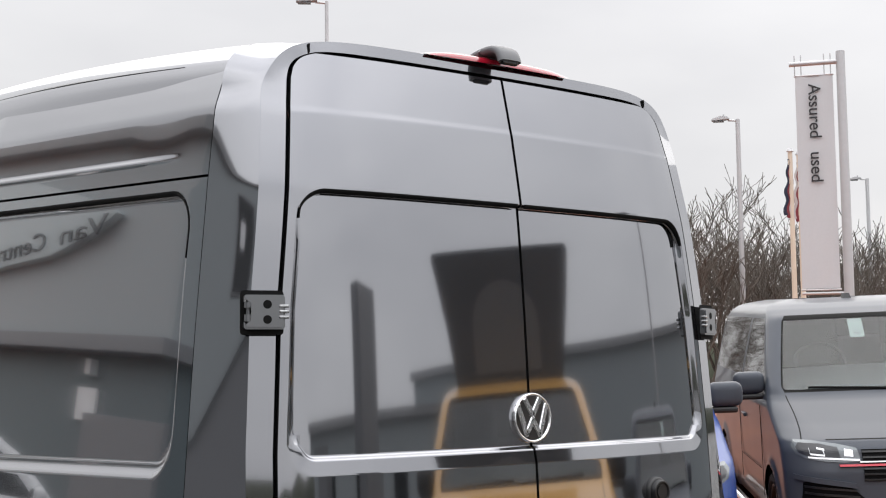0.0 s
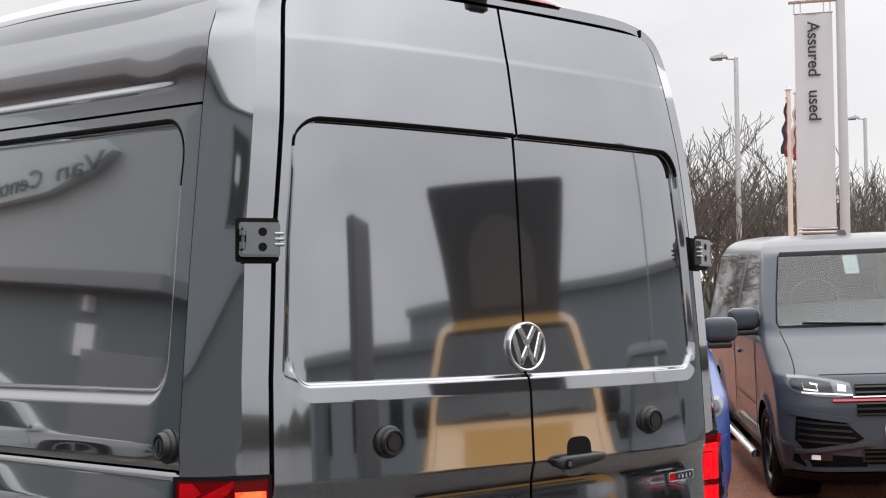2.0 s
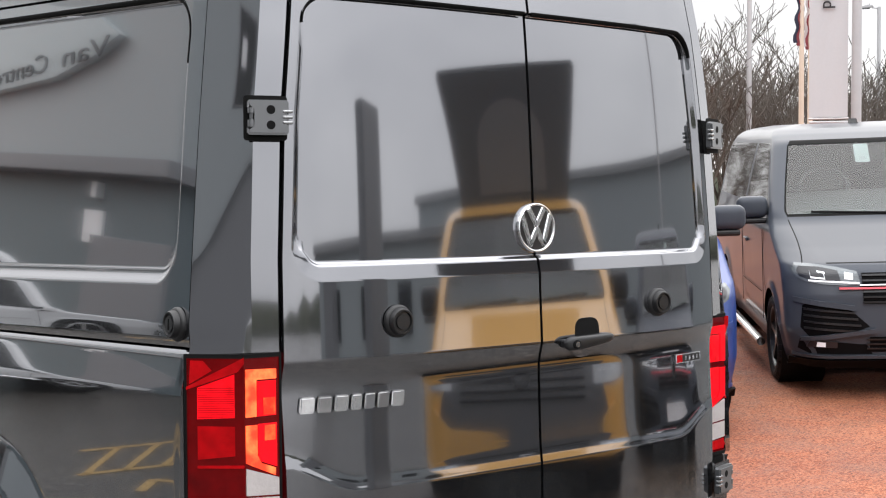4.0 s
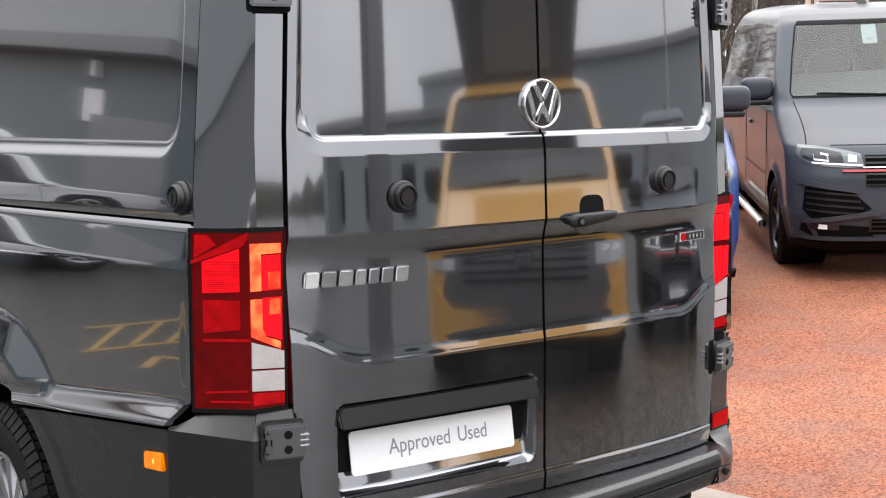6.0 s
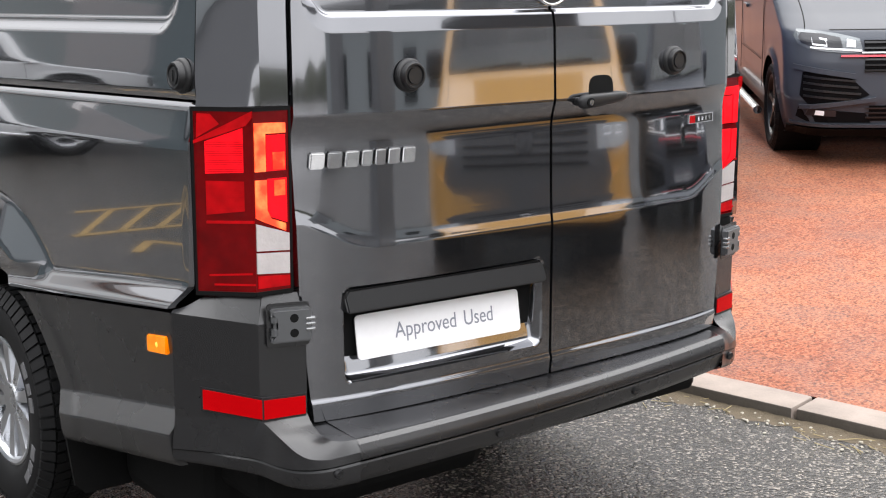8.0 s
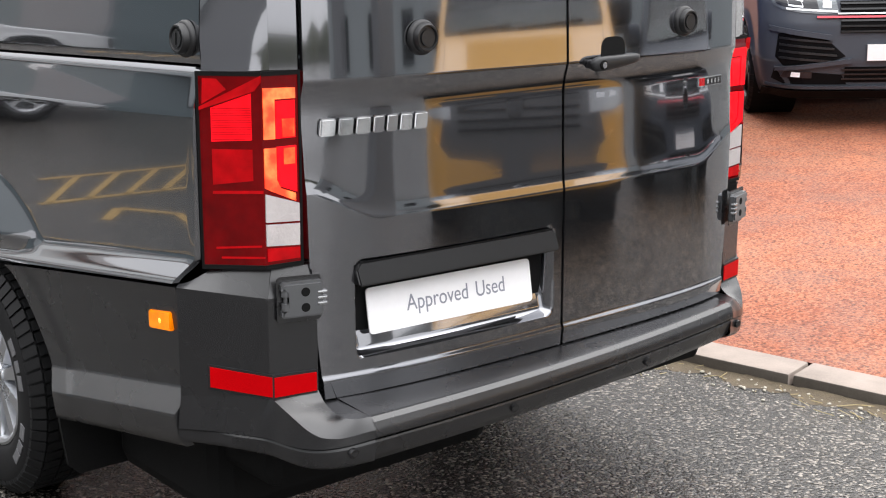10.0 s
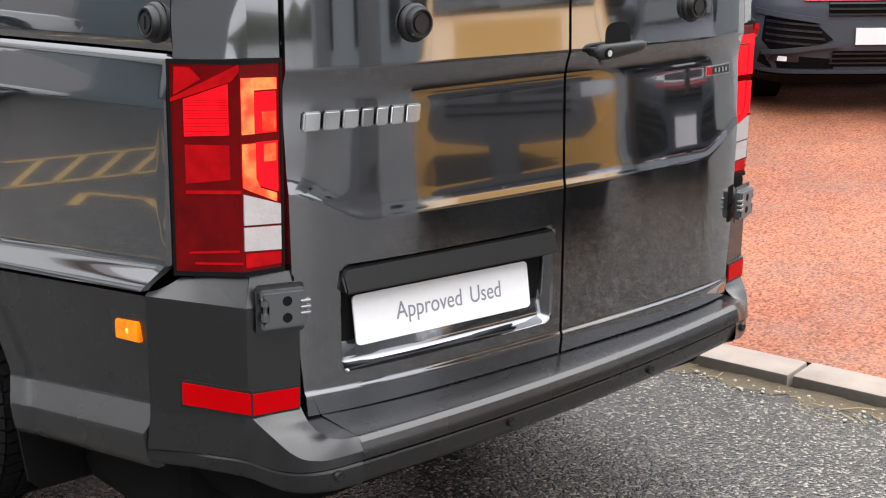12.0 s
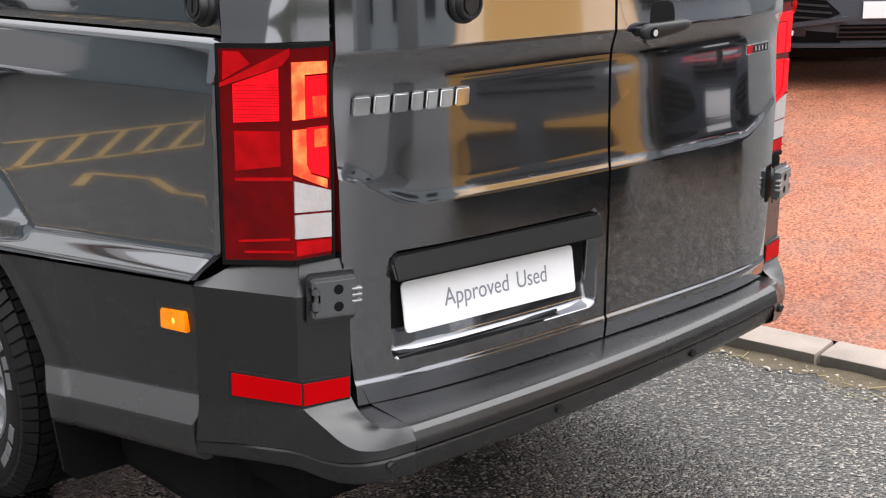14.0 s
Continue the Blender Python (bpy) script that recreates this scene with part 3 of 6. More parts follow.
for sx, tail in ((-1, 0.0), (1, 0.077)):
    def put(pts):
        """Mirrors the points to their side; towards the middle of the tail they follow the bumper's bow."""
        q = np.array(pts, float)
        q[:, 1] += tail * (0.26 + 0.74 * np.clip((0.062 - q[:, 1]) / 0.16, 0, 1))
        q[:, 0] *= sx
        return q
    # upright cladding: a side face, a rear face, and a top that leans in under the lamp
    aside = 0.02 if sx > 0 else 0.0
    plan = [(1.02, 0.2 + aside), (0.868, 0.062 + aside), (0.757, 0.030 + aside)]
    for face, (a, b) in (("side", plan[:2]), ("rear", plan[1:])):
        us = np.linspace(0, 1, 24)
        rows = []
        for z in (0.642, 0.70, 0.76, 0.82, 0.858, 0.874, 0.905, 0.938):
            k = float(np.clip((z - 0.874) / 0.064, 0, 1))
            zz_ = z + np.array([(0.016 - 0.05 * step01((0.6 - u) / 0.6)) * k if face == "side" else 0.0 for u in us])
            zz_ = zz_ + (0.024 * (1 - us) * (1 - k) if face == "side" and z > 0.85 else 0)
            near = 0.35 + 0.65 * step01(us / 0.5) if face == "side" else 1.0
            rows.append(np.stack([a[0] + (b[0] - a[0]) * us - 0.024 * k * near, a[1] + (b[1] - a[1]) * us + 0.020 * k * near, zz_], -1))
        P = np.array(rows) * np.array([sx, 1, 1])
        crisp(sheet("bumper_corner", P, PLASTIC, van, "grained charcoal plastic corner", hem=0.06 if face == "rear" else 0.0, inward=(0, 1, 0), flip=sx < 0))
    edge_c = curve3([(0.868, 0.062, 0.642), (0.858, 0.030, 0.622), (0.846, -0.004, 0.601), (0.832, -0.030, 0.579), (0.812, -0.056, 0.563), (0.775, -0.084, 0.561), (0.703, -0.1165, 0.575)], 40, 7)
    inner_c = curve3([(0.757, 0.030, 0.642), (0.757, 0.008, 0.619), (0.757, -0.030, 0.604), (0.753, -0.068, 0.600), (0.735, -0.088, 0.600), (0.703, -0.0975, 0.6015)], 40, 7)
    side_c = curve3([(1.02, 0.2, 0.642), (0.868, 0.062, 0.642)], 24, 1)
    low_c = curve3([(1.03, 0.2, 0.566), (0.965, 0.142, 0.559), (0.880, 0.060, 0.546), (0.860, 0.010, 0.538), (0.840, -0.030, 0.536), (0.808, -0.064, 0.537), (0.765, -0.092, 0.543), (0.703, -0.1165, 0.5545)], 64, 9)
    wall_top = np.concatenate([side_c, edge_c[1:]])
    low_c = curve3(low_c, len(wall_top), 1)
    crisp(sheet("bumper_flare", ruled(put(inner_c), put(edge_c), 9, (0, 0.0, 0.002)), PLASTIC, van, "grained charcoal plastic flare", hem=0.004, inward=(0, 0.7, -0.7), flip=sx < 0))
    crisp(sheet("bumper_wing", ruled(put(wall_top), put(low_c), 9), PLASTIC, van, "grained charcoal plastic wing", hem=0.006, inward=(-sx * 0.5, 0.7, 0), flip=sx < 0))
    # the lower wing, set back under a groove
    c0 = low_c.copy()
    t_ = np.gradient(c0[:, :2], axis=0)
    t_ /= np.hypot(*t_.T)[:, None]
    n_ = np.column_stack([t_[:, 1], -t_[:, 0]])
    u_ = np.linspace(0, 1, len(c0))
    rows = []
    for z, ins in ((0.5535, 0.014), (0.549, 0.014), (0.5485, 0.006), (0.543, 0.004), (0.515, 0.004), (0.506, 0.006), (0.500, 0.012), (0.496, 0.024), (0.494, 0.06)):
        q = c0.copy()
        q[:, :2] += n_ * ins * (0.25 + 0.75 * step01(u_ / 0.3) if z > 0.545 else 1)[..., None] if z > 0.545 else n_ * ins
        q[:, 2] += (z - 0.5535) * (0.65 + 0.45 * u_)
        rows.append(put(q))
    crisp(sheet("lower_wing", np.array(rows), PLASTIC, van, "grained charcoal plastic lower wing", flip=sx > 0))
    # the flat end of the step beside the flare
    door_line = curve3([(0.752, 0.06, 0.608), (0.745, 0.06, 0.608), (0.74, 0.06, 0.608), (0.735, 0.06, 0.608), (0.72, 0.06, 0.608), (0.7035, 0.06, 0.6085)], 40, 1)
    flat = inner_c.copy()
    flat[:, 2] = np.minimum(flat[:, 2], 0.6045)
    crisp(sheet("step_end", ruled(put(door_line), put(flat), 6), PLASTIC, van, "grained charcoal plastic step end", flip=sx < 0))

# skirt between wheel arch and bumper corner
zk = np.concatenate([np.linspace(0.514, 0.58, 10), np.linspace(0.585, 0.67, 30), np.linspace(0.70, 0.898, 16)])
rows = []
for z in zk:
    # unspread height; the arch cuts the front end
    yy = np.linspace(0.205, 1.0, 50)
    rowy = yy
    zz_ = side_z(rowy, z + 0 * rowy)
    yend = 0.85
    for _ in range(20):
        zr = float(side_z(np.array([yend]), np.array([z]))[0])
        yend = WY - math.sqrt(max(0.0, 0.475 ** 2 - (zr - WZ) ** 2)) if abs(zr - WZ) < 0.475 else WY
        yend = min(yend, 1.2)
    off = np.interp(z, [0.512, 0.53, 0.555, 0.594, 0.600, 0.650, 0.655, 0.67, 0.875, 0.90], [1.005, 1.02, 1.03, 1.037, 1.035, 0.990, 0.988, 0.988, 1.012, 1.022])
    yend -= 0.085 * float(np.clip((off - 0.99) / 0.047, 0, 1)) if z < 0.66 else 0.0
    yy = np.linspace(0.205, yend, 50)
    zr = side_z(yy, z + 0 * yy)
    flare = 0.045 * step01((0.13 - (yend - yy)) / 0.05)
    rows.append(np.stack([-(off + flare * (0.1 + 0 * yy)), yy, zr], -1))
P = np.array(rows)
P = P[P[:, 0, 2] > 0.2]
for mir in (False, True):
    crisp(sheet("side_skirt", P, PLASTIC, van, "grained charcoal plastic skirt", hem=0.02, inward=(1, 0, 0), mirror=mir))

# ---- details of the graphite van ----
def on_rear(x, z, out=0.0):
    return Vector((x, float(rear_y(np.array([x]), np.array([z]))[0]) - out, z))


def plain_rear(x, z):
    return float(rear_base(np.array([z]))[0] + rear_bow(np.array([z]))[0] * bow_x(x))


# tail lamps
LA, LC, LD = Vector((0.966, 0.168, 0)), Vector((0.866, 0.070, 0)), Vector((0.776, 0.060, 0))


def lamp_face(sx, a, b):
    n = Vector((b.y - a.y, -(b.x - a.x), 0)).normalized()
    if n.y > 0:
        n = -n

    def f(u, z, h):
        p = a.lerp(b, u) + n * h
        return Vector((sx * p.x, p.y, z))
    return f


def tail_lamp(sx):
    lamp = new("tail_lamp")
    lamp.parent = van
    lamp["label"] = "lit red tail lamp with a clear reversing lens"
    if sx > 0:
        lamp.location = (-0.012, 0.012, 0)
    side_f, rear_f = lamp_face(sx, LA, LC), lamp_face(sx, LC, LD)
    bm = bmesh.new()
    for f in (side_f, rear_f):
        prism(bm, [(0, 0.945), (1, 0.945), (1, 1.376), (0, 1.376)], lambda a, b, h, f=f: f(a, b, h - 0.03), 0.03)
    part("lamp_housing", bm, RED_DARK, lamp, "dark red lens housing")
    bm = bmesh.new()
    for f, poly in ((side_f, [(-0.025, 0.94), (1.0, 0.94), (1.0, 0.95), (0.015, 0.95), (0.015, 1.371), (1.0, 1.371), (1.0, 1.381), (-0.03, 1.381)]),
                    (rear_f, [(0.0, 0.94), (1.04, 0.94), (1.04, 1.381), (0.0, 1.381), (0.0, 1.371), (0.975, 1.371), (0.975, 0.95), (0.0, 0.95)])):
        prism(bm, poly, lambda a, b, h, f=f: f(a, b, h - 0.002), 0.005)
    part("lamp_seal", bm, SEAL, lamp, "black lamp rim")
    pieces = (
        ("upper_lens", RED_LIT, side_f, [(0.2, 1.228), (0.835, 1.232), (0.835, 1.334), (0.2, 1.302)], 0.004, "bright red ribbed lens"),
        ("middle_lens", RED_LENS, side_f, [(0.2, 1.132), (0.84, 1.142), (0.84, 1.211), (0.2, 1.211)], 0.003, "red ribbed lens"),
        ("lens_line", RED_LENS, side_f, [(0.2, 1.112), (1.0, 1.114), (1.0, 1.120), (0.2, 1.118)], 0.006, "red lens edge"),
        ("lens_line", RED_LENS, side_f, [(0.22, 0.987), (0.95, 0.992), (0.95, 0.996), (0.22, 0.991)], 0.004, "red lens edge"),
        ("lens_line", RED_LENS, side_f, [(0.3, 0.965), (1.0, 0.966), (1.0, 0.970), (0.3, 0.969)], 0.004, "red lens edge"),
        ("corner_lens", RED_LENS, side_f, [(0.06, 1.31), (0.45, 1.342), (0.30, 1.365), (0.08, 1.366)], 0.002, "dark red corner lens"),
        ("facet", RED_LENS, side_f, [(0.03, 1.298), (0.9, 1.34), (1.0, 1.358), (1.0, 1.373), (0.03, 1.305)], 0.012, "slanting red ridge"),
        ("light_strip", RED_GLOW, rear_f, [(0.03, 1.233), (0.32, 1.233), (0.32, 1.320), (0.88, 1.320), (0.88, 1.343), (0.03, 1.345)], 0.005, "glowing lamp strip"),
        ("inner_lens", RED_LIT, rear_f, [(0.35, 1.233), (0.88, 1.233), (0.88, 1.316), (0.35, 1.316)], 0.003, "bright red lens"),
        ("light_field", ORANGE_LIT, rear_f, [(0.52, 1.236), (0.85, 1.236), (0.85, 1.276), (0.52, 1.276)], 0.0045, "glowing orange field"),
        ("light_strip", RED_GLOW, rear_f, [(0.03, 1.125), (0.2, 1.117), (0.85, 1.090), (0.85, 1.108), (0.45, 1.122), (0.34, 1.142), (0.34, 1.213), (0.03, 1.213)], 0.005, "glowing lamp strip"),
        ("inner_lens", RED_LIT, rear_f, [(0.37, 1.14), (0.47, 1.125), (0.9, 1.11), (0.9, 1.215), (0.37, 1.215)], 0.003, "bright red lens"),
        ("light_field", ORANGE_LIT, rear_f, [(0.55, 1.175), (0.85, 1.175), (0.85, 1.211), (0.55, 1.211)], 0.0045, "glowing orange field"),
        ("reversing_lens", CLEAR_LENS, rear_f, [(0.03, 1.048), (0.95, 1.043), (0.95, 1.084), (0.03, 1.112)], 0.004, "clear reversing lens"),
        ("reversing_lens", CLEAR_LENS, rear_f, [(0.03, 0.994), (0.95, 0.988), (0.95, 1.038), (0.03, 1.043)], 0.004, "clear reversing lens"),
        ("bottom_lens", RED_LENS, rear_f, [(0.06, 0.958), (0.95, 0.958), (0.95, 0.983), (0.06, 0.988)], 0.003, "red lens"),
    )
    for nm, mt, f, poly, h, lb in pieces:
        if sx > 0 and mt in (RED_GLOW, ORANGE_LIT):
            mt, lb = RED_LIT, "bright red lens"
        bm = bmesh.new()
        prism(bm, poly, lambda a, b, hh, f=f: f(a, b, hh), h)
        part(nm, bm, mt, lamp, lb)
    # fine ribs on the side lens
    for z0, z1 in ((1.232, 1.30), (1.145, 1.208)):
        bm = bmesh.new()
        z = z0
        while z < z1:
            prism(bm, [(0.21, z), (0.83, z + 0.002), (0.83, z + 0.0035), (0.21, z + 0.0015)], lambda a, b, hh, f=side_f: f(a, b, hh + 0.003), 0.0016)
            z += 0.0052
        tagged(part("lens_rib", bm, RED_LENS, lamp, "fine ribs of the red lens"), kind="stuff")


for sx in (-1, 1):
    tail_lamp(sx)

HINGE_EDGE = mat("worn_hinge_steel", (0.34, 0.345, 0.35), 0.25, 0.8, 0.3, 1.5, vary=0.2)


# hinges: one built, then set at four places
def hinge(sx, x, y, z, turn):
    h = new("door_hinge")
    h.parent = van
    h["label"] = "painted steel door hinge with two bolt holes"
    base = pose(sx * x, y, z, 0, 0, sx * turn)
    h.matrix_local = base
    bm = bmesh.new()
    outline = [(-0.049, -0.036), (-0.044, -0.041), (0.044, -0.041), (0.049, -0.036), (0.049, -0.024), (0.028, -0.024),
               (0.028, 0.024), (0.049, 0.024), (0.049, 0.036), (0.044, 0.041), (-0.044, 0.041), (-0.049, 0.036)]
    outline = outline if sx > 0 else [(-p, q) for p, q in reversed(outline)]
    prism(bm, outline, lambda a, b, t: Vector((a, -t - 0.003, b)), 0.019)
    bmesh.ops.bevel(bm, geom=[e for e in bm.edges if abs(e.verts[0].co.y - e.verts[1].co.y) < 1e-5 and e.verts[0].co.y < -0.01], offset=0.005, segments=2, affect="EDGES")
    part("hinge_plate", bm, HINGE, h, smooth=True, sharp=35)
    bm = bmesh.new()
    prism(bm, rounded(0.104, 0.106, 0.008), lambda a, b, t: Vector((a + sx * 0.004, -t - 0.001, b - 0.001)), 0.003)
    part("hinge_recess", bm, PLASTIC if z < 1.2 else SEAL, h, "recess behind the hinge")
    for dz in (0.018, -0.018):
        bm = bmesh.new()
        rod(bm, (-sx * 0.006, -0.0215, dz), (-sx * 0.006, -0.0226, dz), 0.0105, n=20)
        part("bolt_hole", bm, SEAL, h, "black bolt hole")
    for z0, z1, r in ((0.010, 0.0225, 0.0095), (-0.0225, -0.006, 0.0095)):
        bm = bmesh.new()
        rod(bm, (sx * 0.039, -0.014, z0), (sx * 0.039, -0.014, z1), r, n=16)
        part("knuckle", bm, HINGE, h)
    bm = bmesh.new()
    rod(bm, (sx * 0.039, -0.014, -0.0235), (sx * 0.039, -0.014, 0.0235), 0.005, n=12)
    part("hinge_pin", bm, HINGE, h)
    for dz in (0.014, 0.001, -0.012):
        bm = bmesh.new()
        box(bm, (-sx * 0.046, -0.017, dz), (0.025, 0.014, 0.0085), bevel=0.003)
        part("hinge_finger", bm, HINGE_EDGE, h, "bright worn finger")


for sx in (-1, 1):
    hinge(sx, 0.79, 0.085, 1.935, 20)
    hinge(sx, 0.80, 0.034 if sx < 0 else 0.05, 0.872, 16)

# round badge: chrome rim, black field, chrome chevrons
badge = new("round_badge")
badge.parent = van
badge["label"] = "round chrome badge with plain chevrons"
by = plain_rear(0, 1.665)
badge.matrix_local = Matrix.Translation((0.002, by + 0.024, 1.663)) @ pose(0, 0, 0, 88, 0, 0)
bm = bmesh.new()
bmesh.ops.create_cone(bm, cap_ends=True, segments=48, radius1=0.0675, radius2=0.066, depth=0.014, matrix=Matrix.Translation((0, 0, 0.007)))
part("badge_base", bm, BLACK, badge, "black badge field", smooth=True, sharp=40)
N = 64
bm = bmesh.new()
rings = []
for r, h in ((0.067, 0.006), (0.0665, 0.017), (0.0635, 0.020), (0.0595, 0.017), (0.058, 0.010)):
    rings.append([bm.verts.new((r * math.cos(2 * math.pi * i / N), r * math.sin(2 * math.pi * i / N), h)) for i in range(N)])
for a, b in zip(rings, rings[1:]):
    for i in range(N):
        bm.faces.new((a[i], a[(i + 1) % N], b[(i + 1) % N], b[i]))
part("badge_rim", bm, CHROME, badge, "chrome rim", smooth=True)
def stroke(bm, pts, w, h0, h1):
    for (ax_, ay_), (bx_, by_) in zip(pts, pts[1:]):
        d = Vector((bx_ - ax_, by_ - ay_, 0))
        n = Vector((-d.y, d.x, 0)).normalized() * w / 2
        e = d.normalized() * w * 0.25
        q = [Vector((ax_, ay_, 0)) - e + n, Vector((bx_, by_, 0)) + e + n, Vector((bx_, by_, 0)) + e - n, Vector((ax_, ay_, 0)) - e - n]
        prism(bm, [(v.x, v.y) for v in q], lambda a, b, h: Vector((a, b, h0 + h)), h1 - h0)
bm = bmesh.new()
stroke(bm, [(-0.026, 0.050), (0.0, 0.008), (0.026, 0.050)], 0.0175, 0.012, 0.019)
bmesh.ops.bevel(bm, geom=[e for e in bm.edges if min(v.co.z for v in e.verts) > 0.018], offset=0.003, segments=3, affect="EDGES")
part("upper_chevron", bm, CHROME, badge, "chrome chevron")
bm = bmesh.new()
stroke(bm, [(-0.05, 0.034), (-0.024, -0.044), (0.0, -0.004), (0.024, -0.044), (0.05, 0.034)], 0.0175, 0.0122, 0.0188)
bmesh.ops.bevel(bm, geom=[e for e in bm.edges if min(v.co.z for v in e.verts) > 0.018], offset=0.003, segments=3, affect="EDGES")
part("lower_chevron", bm, CHROME, badge, "chrome double chevron")

# model name as plain chrome blocks
name_plate = new("chrome_emblem")
name_plate.parent = van
name_plate["label"] = "row of plain chrome blocks"
x = -0.732
for w in (0.044, 0.044, 0.044, 0.036, 0.036, 0.04, 0.044):
    bm = bmesh.new()
    prism(bm, [(x, 1.229), (x + w - 0.007, 1.229), (x + w - 0.002, 1.268), (x + 0.005, 1.268)],
          lambda a, b, h: Vector((a, float(rear_y(np.array([a]), np.array([b]))[0]) - h, b)), 0.012)
    bmesh.ops.bevel(bm, geom=bm.edges[:], offset=0.0035, segments=2, affect="EDGES")
    part("emblem_block", bm, CHROME, name_plate, "chrome block", smooth=True, sharp=30)
    x += w
# small emblem on the other door
em = new("small_emblem")
em.parent = van
em["label"] = "small chrome, red and black emblem"
for a, b, mt, h in ((0.567, 0.700, CHROME, 0.003), (0.574, 0.598, RED_LENS, 0.0045), (0.600, 0.694, BLACK, 0.0045)):
    bm = bmesh.new()
    prism(bm, [(a, 1.25 if h < 0.004 else 1.252), (b, 1.25 if h < 0.004 else 1.252), (b, 1.276 if h < 0.004 else 1.274), (a, 1.276 if h < 0.004 else 1.274)],
          lambda p, q, hh: Vector((p, float(rear_y(np.array([p]), np.array([q]))[0]) - hh, q)), h)
    part("emblem_field", bm, mt, em)
for k in range(4):
    bm = bmesh.new()
    a = 0.611 + 0.020 * k
    prism(bm, [(a, 1.257), (a + 0.009, 1.257), (a + 0.009, 1.269), (a, 1.269)],
          lambda p, q, hh: Vector((p, float(rear_y(np.array([p]), np.array([q]))[0]) - 0.0045 - hh, q)), 0.001)
    part("emblem_bar", bm, CHROME, em)


# round deadlock knobs
def knob(m, slot):
    k = new("deadlock")
    k.parent = van
    k["label"] = "round black deadlock"
    k.matrix_local = m
    bm = bmesh.new()
    rings = []
    n = 40
    for r, h in ((0.041, 0.0), (0.041, 0.006), (0.038, 0.011), (0.034, 0.012), (0.0325, 0.023), (0.030, 0.027), (0.0265, 0.027), (0.0245, 0.022)):
        rings.append([bm.verts.new((r * math.cos(2 * math.pi * i / n), r * math.sin(2 * math.pi * i / n), h)) for i in range(n)])
    for a, b in zip(rings, rings[1:]):
        for i in range(n):
            bm.faces.new((a[i], a[(i + 1) % n], b[(i + 1) % n], b[i]))
    bm.faces.new(rings[-1])
    part("deadlock_body", bm, BLACK, k, smooth=True, sharp=50)
    bm = bmesh.new()
    rod(bm, (0, 0, 0.02), (0, 0, 0.0265), 0.0205, 0.019, 28)
    part("lock_cover", bm, BLACK, k)
    if slot:
        bm = bmesh.new()
        box(bm, (0, 0, 0.0268), (0.026, 0.004, 0.002))
        part("key_slot", bm, SEAL, k)


for sx in (-1, 1):
    knob(Matrix.Translation(on_rear(sx * 0.468, 1.44)) @ pose(0, 0, 0, 90, 0, 0), False)
knob(pose(-float(side_x(np.array([0.228]), np.array([1.448]))[0]), 0.228, 1.446, 0, -88, 0), True)
knob(pose(float(side_x(np.array([0.228]), np.array([1.448]))[0]), 0.228, 1.446, 0, 88, 0), True)

# handle of the tail doors
hd = new("door_handle")
hd.parent = van
hd["label"] = "black pull handle with lock, in a dark cup"
hy = plain_rear(0.18, 1.36) + 0.004
bm = bmesh.new()
dome = [(0.123, 1.355)] + [(0.1705 - 0.0465 * math.cos(radians(t)) ** 0.55, 1.372 + 0.041 * math.sin(radians(t)) ** 0.7) for t in range(15, 90, 12)]
dome += [(0.1705 + 0.0465 * math.cos(radians(t)) ** 0.55, 1.372 + 0.041 * math.sin(radians(t)) ** 0.7) for t in range(87, 10, -12)] + [(0.219, 1.355)]
prism(bm, dome, lambda a, b, h: Vector((a, float(rear_y(np.array([a]), np.array([b]))[0]) + 0.002 - h, b)), 0.003)
part("handle_cup", bm, SEAL, hd, "dark handle cup")
bm = bmesh.new()
prism(bm, [(0.156 - 0.044 * math.cos(radians(t)), 1.337 - 0.033 * math.sin(radians(t)) ** 0.8) for t in range(0, 181, 12)], lambda a, b, h: Vector((a, float(rear_y(np.array([a]), np.array([b]))[0]) - 0.001 - h, b)), 0.005)
bmesh.ops.bevel(bm, geom=[e for e in bm.edges if len(e.link_faces) == 2 and e.calc_face_angle(0) > 1.2], offset=0.003, segments=2, affect="EDGES")
part("cup_lip", bm, PAINT, hd, smooth=True, sharp=50)
bm = bmesh.new()
rings = []
for k in range(25):
    u = -1 + 2 * k / 24
    a, e = 0.158 + 0.092 * u, (1 - abs(u) ** 7) ** 0.5 if abs(u) < 1 else 0.25
    hh, hz = (0.0165 - 0.0045 * u) * max(e, 0.25), 1.352 + 0.006 * u
    ring = []
    for j in range(20):
        t = 2 * math.pi * j / 20
        cy, cz = math.cos(t), math.sin(t)
        ring.append(bm.verts.new((a, hy - 0.030 + 0.006 * u * u + 0.014 * max(e, 0.25) * math.copysign(abs(cy) ** 0.65, cy), hz + hh * math.copysign(abs(cz) ** 0.65, cz))))
    rings.append(ring)
for p, q in zip(rings, rings[1:]):
    for j in range(20):
        bm.faces.new((p[j], p[(j + 1) % 20], q[(j + 1) % 20], q[j]))
bm.faces.new(rings[0])
bm.faces.new(rings[-1])
bmesh.ops.recalc_face_normals(bm, faces=bm.faces[:])
part("grip", bm, BLACK, hd, smooth=True, sharp=50)
for px in (0.085, 0.234):
    bm = bmesh.new()
    box(bm, (px, hy - 0.008, 1.347 + 0.06 * (px - 0.085)), (0.028, 0.034, 0.022), bevel=0.005)
    part("grip_foot", bm, BLACK, hd)
bm = bmesh.new()
rod(bm, (0.097, hy - 0.03, 1.346), (0.097, hy - 0.0425, 1.346), 0.0125, 0.0125, 24)
part("lock_ring", bm, SEAL, hd)
bm = bmesh.new()
rod(bm, (0.097, hy - 0.03, 1.346), (0.097, hy - 0.0445, 1.346), 0.0088, 0.008, 24)
